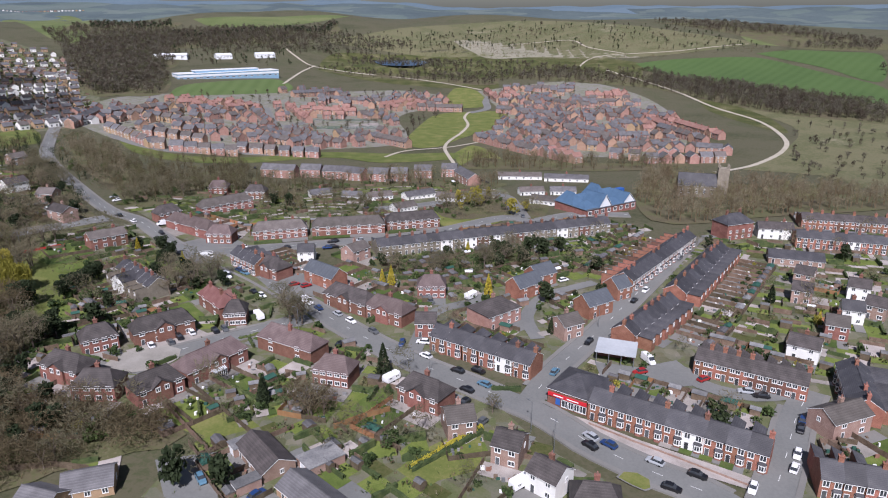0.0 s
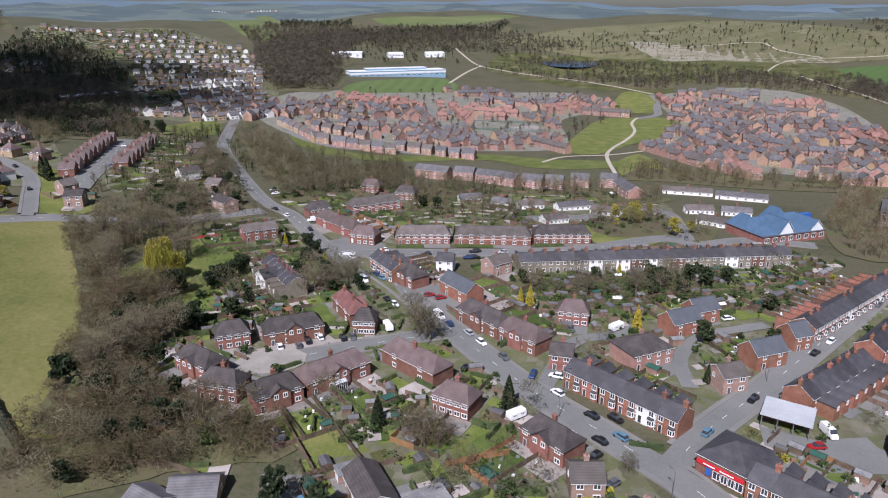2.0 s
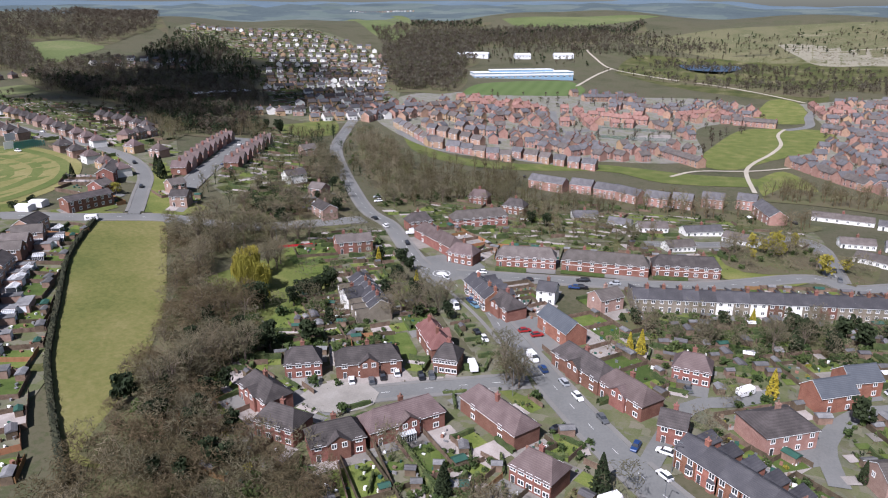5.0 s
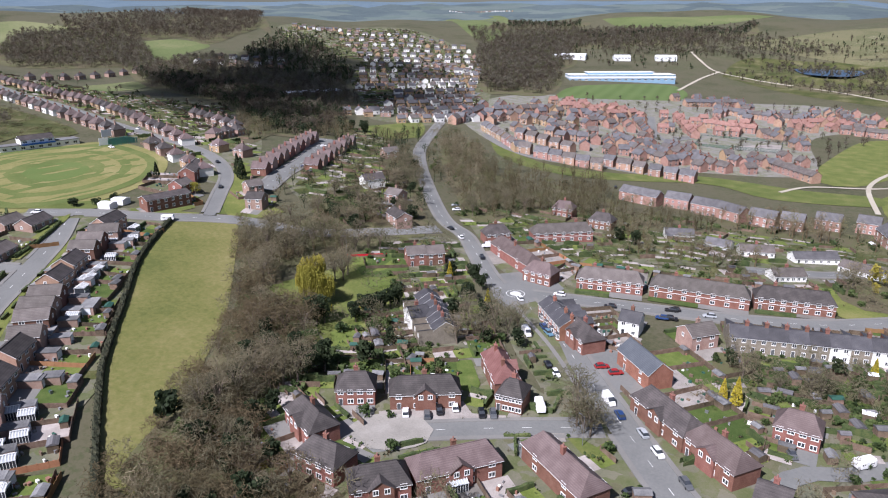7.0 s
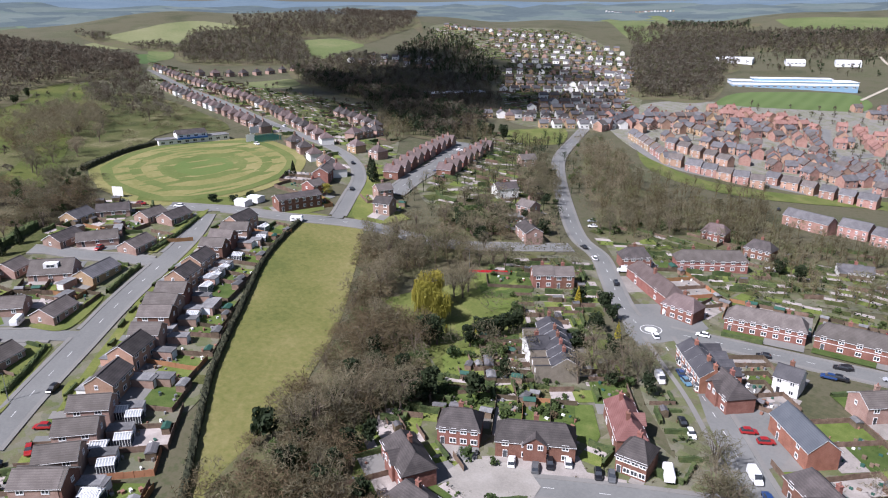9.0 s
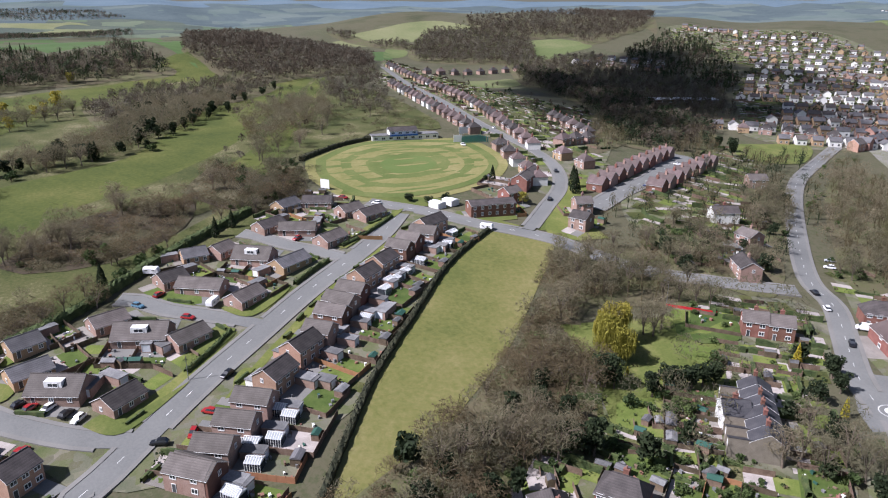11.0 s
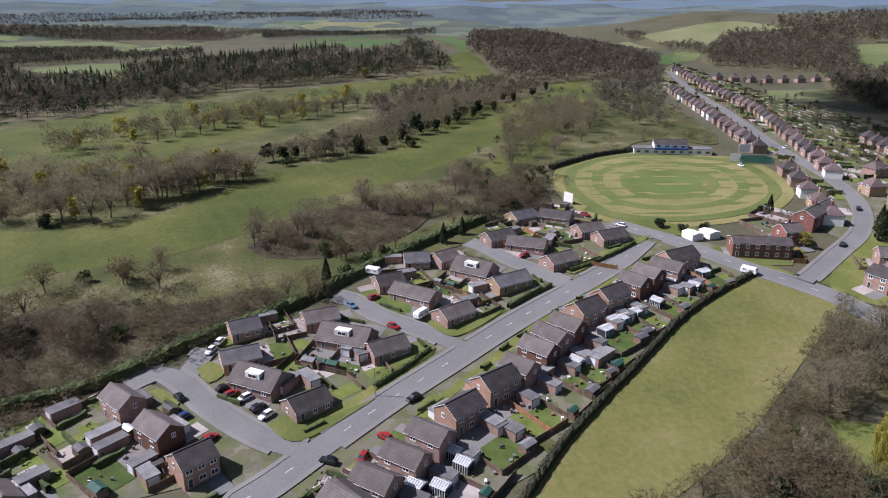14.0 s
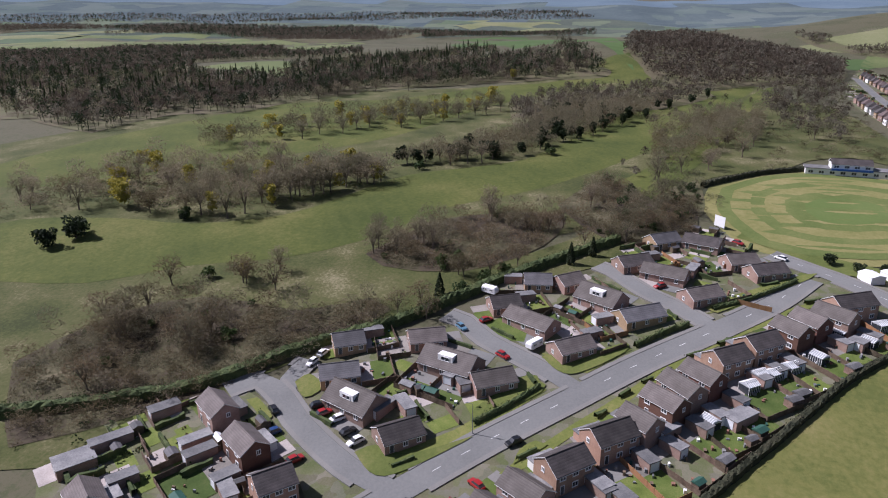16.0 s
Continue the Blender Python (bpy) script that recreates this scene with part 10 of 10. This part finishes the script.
car("white", -12.0, 187.8, 1)
car("grey", -28.1, 194.8, 0)
car("white", -36.5, 202.2, 0)
car("silver", -42.0, 207.9, 0)
car("black", 0.7, 153.6, 1)
car("grey", 4.9, 144.6, 1)
car("teal", 26.2, 170.5, 0)
car("black", 38.9, 189.4, 0)
car("black", 60.4, 222.0, 0)
car("white", 66.7, 231.5, 0)
car("grey", 89.5, 266.8, 0)
car("black", 99.9, 283.9, 0)
car("red", 50.1, 171.1, 1)
car("red", 66.8, 167.7, 1)
car("silver", 75.8, 161.4, 0)
car("black", 79.0, 159.2, 0)
van("white", 54.1, 177.8, 0)
car("white", 38.2, 240.9, 0)
car("teal", -56.2, 121.3, 1)
car("blue", -42.6, 116.6, 1)
car("silver", 55.8, 230.1, 1)
car("white", -94.3, 182.8, 1)
car("grey", -89.3, 185.1, 1)
car("black", -87.9, 188.5, 1)
car("white", -85.4, 192.0, 1)
car("black", -78.3, 193.3, 1)
car("grey", -75.8, 194.8, 1)
van("white", -109.9, 281.6, 0)
car("black", -55.8, 277.2, 0)
car("black", -57.1, 284.7, 0)
caravan("white", 2.9, 223.3, 0)
caravan("white", -19.3, 164.9, 1)
car("black", -36.7, 185.7, 1)
car("grey", -11.1, 219.0, 1)
car("red", -54.0, 317.1, 1)
car("white", -30.0, 322.8, 1)
car("black", -27.3, 321.7, 1)
car("black", -22.3, 322.3, 1)
car("red", -62.5, 233.5, 1)
car("red", -57.9, 232.3, 1)
car("black", 11.9, 439.0, 1)
car("black", 15.1, 434.2, 1)
car("black", 28.5, 341.0, 0)
car("grey", 29.9, 328.5, 0)
car("black", -150.9, 479.8, 1)
car("black", -309.3, 297.8, 0)
car("black", -273.7, 270.9, 0)
van("white", -142.0, 303.6, 1)
car("silver", -291.4, 356.0, 1)
car("blue", -275.7, 329.3, 1)
car("white", -309.6, 380.0, 1)
car("white", -180.7, 338.2, 1)
car("silver", -185.3, 344.5, 1)
car("white", -156.7, 305.2, 0)
car("black", -166.7, 311.8, 0)
car("black", -137.0, 290.6, 0)
car("black", -189.7, 115.2, 0)
car("white", -183.9, 80.1, 1)
car("black", -186.9, 77.5, 1)
car("white", -190.5, 73.3, 1)
car("red", -192.2, 69.6, 1)
car("black", -194.7, 67.3, 1)
car("black", -191.3, 57.1, 0)
car("white", -211.0, 59.3, 0)
car("white", -215.6, 60.7, 0)
car("red", -222.0, 108.9, 0)
caravan("white", -227.5, 116.8, 1)
caravan("white", -255.1, 100.9, 0)
car("teal", -233.8, 95.6, 0)
car("red", -238.8, 102.1, 1)
car("red", -305.1, 182.9, 0)
car("red", -267.0, 152.9, 1)
car("blue", -183.5, 60.2, 1)
car("red", -176.2, 68.9, 1)
car("white", -293.9, 194.4, 0)
car("red", -175.7, 108.9, 1)
car("red", -168.8, 104.3, 1)
car("black", -168.2, 96.9, 0)
car("black", -403.5, 326.6, 0)
car("white", -412.6, 318.0, 0)
car("white", -374.7, 276.8, 0)
car("white", -287.4, 192.6, 0)
hedge(3.0, 3.2, [(-178.5, -8.3), (-185.3, 10.0), (-194.6, 30.6), (-203.5, 41.6), (-217.2, 54.9), (-233.6, 76.4), (-248.9, 90.3), (-266.2, 105.9), (-284.0, 123.4), (-301.5, 141.1)])
hedge(2.0, 1.8, [(-252.9, 229.0), (-229.8, 199.3), (-202.8, 174.8), (-175.9, 151.7), (-156.5, 138.4), (-134.2, 124.6), (-123.4, 118.6)], "hedge_dark")
hedge(2.6, 2.0, [(-371.6, 180.0), (-395.5, 207.6), (-407.0, 231.1)], "hedge_dark")
hedge(1.6, 1.2, [(-194.7, 105.2), (-202.0, 112.3), (-210.6, 119.4)])
hedge(1.8, 1.2, [(-232.2, 143.5), (-239.6, 151.5), (-245.2, 158.9)])
hedge(1.6, 1.2, [(-255.1, 166.7), (-263.3, 179.3), (-277.1, 195.1)])
hedge(1.6, 1.2, [(-11.2, 125.7), (-3.2, 133.1), (5.1, 141.2)])
hedge(1.8, 1.5, [(-69.0, 164.8), (-59.8, 157.6), (-52.4, 151.3)])
hedge(1.5, 1.0, [(-163.0, 206.3), (-139.5, 187.5)])
hedge(1.4, 1.0, [(8.0, 161.0), (15.9, 161.2)])
hedge(2.0, 1.5, [(-31.0, 201.6), (-27.0, 206.6)])
hedge(2.0, 1.5, [(-107.2, 330.8), (-96.3, 335.4)])
fence_line("wood_fence", 1.8, [(-100.5, 122.9), (-90.1, 124.7), (-81.9, 123.6)])
fence_line("wood_orange", 1.8, [(-260.0, 174.5), (-256.4, 183.4)])
fence_line("wood_orange", 1.8, [(-283.7, 174.4), (-287.7, 188.3)])
fence_line("wood_fence", 1.8, [(-77.6, 151.5), (-58.3, 131.5)])
fence_line("wood_fence", 1.8, [(-77.1, 164.0), (-44.9, 133.4)])
fence_line("fascia_red", 1.0, [(-178.2, 254.9), (-168.2, 267.5)])
warehouse(-370.8, 893.1, -260.6, 974.3)
bigshed(-481.9, 1059.4, -427.7, 1074.4)
bigshed(-389.7, 1096.9, -368.7, 1108.9)
bigshed(-337.6, 1130.2, -309.1, 1142.3)
factory(-524.4, 540.8, -492.7, 598.3)
market(62.1, 331.1, 91.3, 351.0)
pavilion(-402.6, 230.7, -396.7, 270.8)
screen(-322.6, 177.6, -318.8, 180.4)
screen(-383.2, 274.7, -382.3, 279.8)
screen(-402.6, 287.7, -402.9, 294.1)
nets(-378.4, 279.1, -378.1, 295.5)
church(124.4, 388.5, 144.5, 383.3)
shop(22.5, 155.1, 31.4, 149.2)
canopy(38.8, 176.9, 48.8, 173.8)
cage(-150.9, 665.0, -84.5, 673.5)
marquee(-282.3, 218.4)
marquee(-283.7, 225.4)
caravan("white", -252.7, 226.9, 0)
conserv(-169.4, 124.6)
conserv(-222.7, 173.0)
conserv(-245.8, 198.3)
conserv(-159.3, 116.2)
conserv(-252.5, 136.9)
conserv(-245.4, 144.6)
conserv(-69.1, 167.9)
conserv(-68.1, 166.6)
lamp(-191.3, 105.6)
lamp(16.9, 142.2)
lamp(21.3, 133.3)
lamp(43.9, 200.8)
lamp(-9.1, 168.0)
lamp(-179.9, 256.5)
lamp(-294.8, 174.5)
lamp(-9.5, 181.6)
lamp(-52.2, 195.7)
garage(-186.2, 31.3, turn_of(-186.2, 31.3), 3.5, 7)
garage(-174.0, 25.5, turn_of(-174.0, 25.5), 3, 9)
garage(-166.3, 22.0, turn_of(-166.3, 22.0), 6, 8)
garage(-177.3, 44.6, turn_of(-177.3, 44.6), 3, 7)
garage(-173.7, 47.7, turn_of(-173.7, 47.7), 3, 7)
garage(-163.5, 35.7, turn_of(-163.5, 35.7), 3, 6)
garage(-164.4, 59.1, turn_of(-164.4, 59.1), 3, 7)
garage(-195.6, 83.1, turn_of(-195.6, 83.1), 3, 7)
garage(-197.3, 88.3, turn_of(-197.3, 88.3), 3, 7)
garage(-210.7, 97.5, turn_of(-210.7, 97.5), 3, 6)
garage(-208.1, 100.2, turn_of(-208.1, 100.2), 3, 6)
garage(-205.5, 165.5, turn_of(-205.5, 165.5), 4, 8)
garage(-179.6, 133.5, turn_of(-179.6, 133.5), 3.5, 6)
garage(-176.6, 138.2, turn_of(-176.6, 138.2), 3.5, 5)
garage(-241.9, 202.3, turn_of(-241.9, 202.3), 4, 6)
garage(-172.7, 116.7, turn_of(-172.7, 116.7), 3, 6)
garage(-198.3, 148.9, turn_of(-198.3, 148.9), 3, 6)
garage(-50.4, 132.8, turn_of(-50.4, 132.8), 4, 6)
island([(33.8, 124.9), (35.7, 127.1), (38.8, 126.8), (41.2, 124.2), (40.7, 121.2), (39.0, 120.4), (36.5, 122.2)])
hedge(1.7, 1.6, [(-11.2, 126.1), (-3.3, 134.2), (5.0, 142.4)], "leaf_gold")
fence_line("brick_pink", 0.7, [(31.4, 145.5), (40.8, 138.2), (49.6, 131.9), (62.8, 122.1)])
garage(-31.4, 128.0, turn_of(-31.4, 128.0), 6, 9)
caravan("white", 12.7, 121.5, 1)
fence_line("wood_orange", 1.8, [(-31.0, 141.4), (-24.8, 146.0), (-18.1, 149.8)])
apron([(-102.3, 170.4), (-102.2, 175.6), (-97.0, 181.0), (-89.5, 183.5), (-84.5, 181.1), (-82.9, 175.7), (-86.2, 170.2), (-92.3, 166.6), (-97.7, 166.7)])

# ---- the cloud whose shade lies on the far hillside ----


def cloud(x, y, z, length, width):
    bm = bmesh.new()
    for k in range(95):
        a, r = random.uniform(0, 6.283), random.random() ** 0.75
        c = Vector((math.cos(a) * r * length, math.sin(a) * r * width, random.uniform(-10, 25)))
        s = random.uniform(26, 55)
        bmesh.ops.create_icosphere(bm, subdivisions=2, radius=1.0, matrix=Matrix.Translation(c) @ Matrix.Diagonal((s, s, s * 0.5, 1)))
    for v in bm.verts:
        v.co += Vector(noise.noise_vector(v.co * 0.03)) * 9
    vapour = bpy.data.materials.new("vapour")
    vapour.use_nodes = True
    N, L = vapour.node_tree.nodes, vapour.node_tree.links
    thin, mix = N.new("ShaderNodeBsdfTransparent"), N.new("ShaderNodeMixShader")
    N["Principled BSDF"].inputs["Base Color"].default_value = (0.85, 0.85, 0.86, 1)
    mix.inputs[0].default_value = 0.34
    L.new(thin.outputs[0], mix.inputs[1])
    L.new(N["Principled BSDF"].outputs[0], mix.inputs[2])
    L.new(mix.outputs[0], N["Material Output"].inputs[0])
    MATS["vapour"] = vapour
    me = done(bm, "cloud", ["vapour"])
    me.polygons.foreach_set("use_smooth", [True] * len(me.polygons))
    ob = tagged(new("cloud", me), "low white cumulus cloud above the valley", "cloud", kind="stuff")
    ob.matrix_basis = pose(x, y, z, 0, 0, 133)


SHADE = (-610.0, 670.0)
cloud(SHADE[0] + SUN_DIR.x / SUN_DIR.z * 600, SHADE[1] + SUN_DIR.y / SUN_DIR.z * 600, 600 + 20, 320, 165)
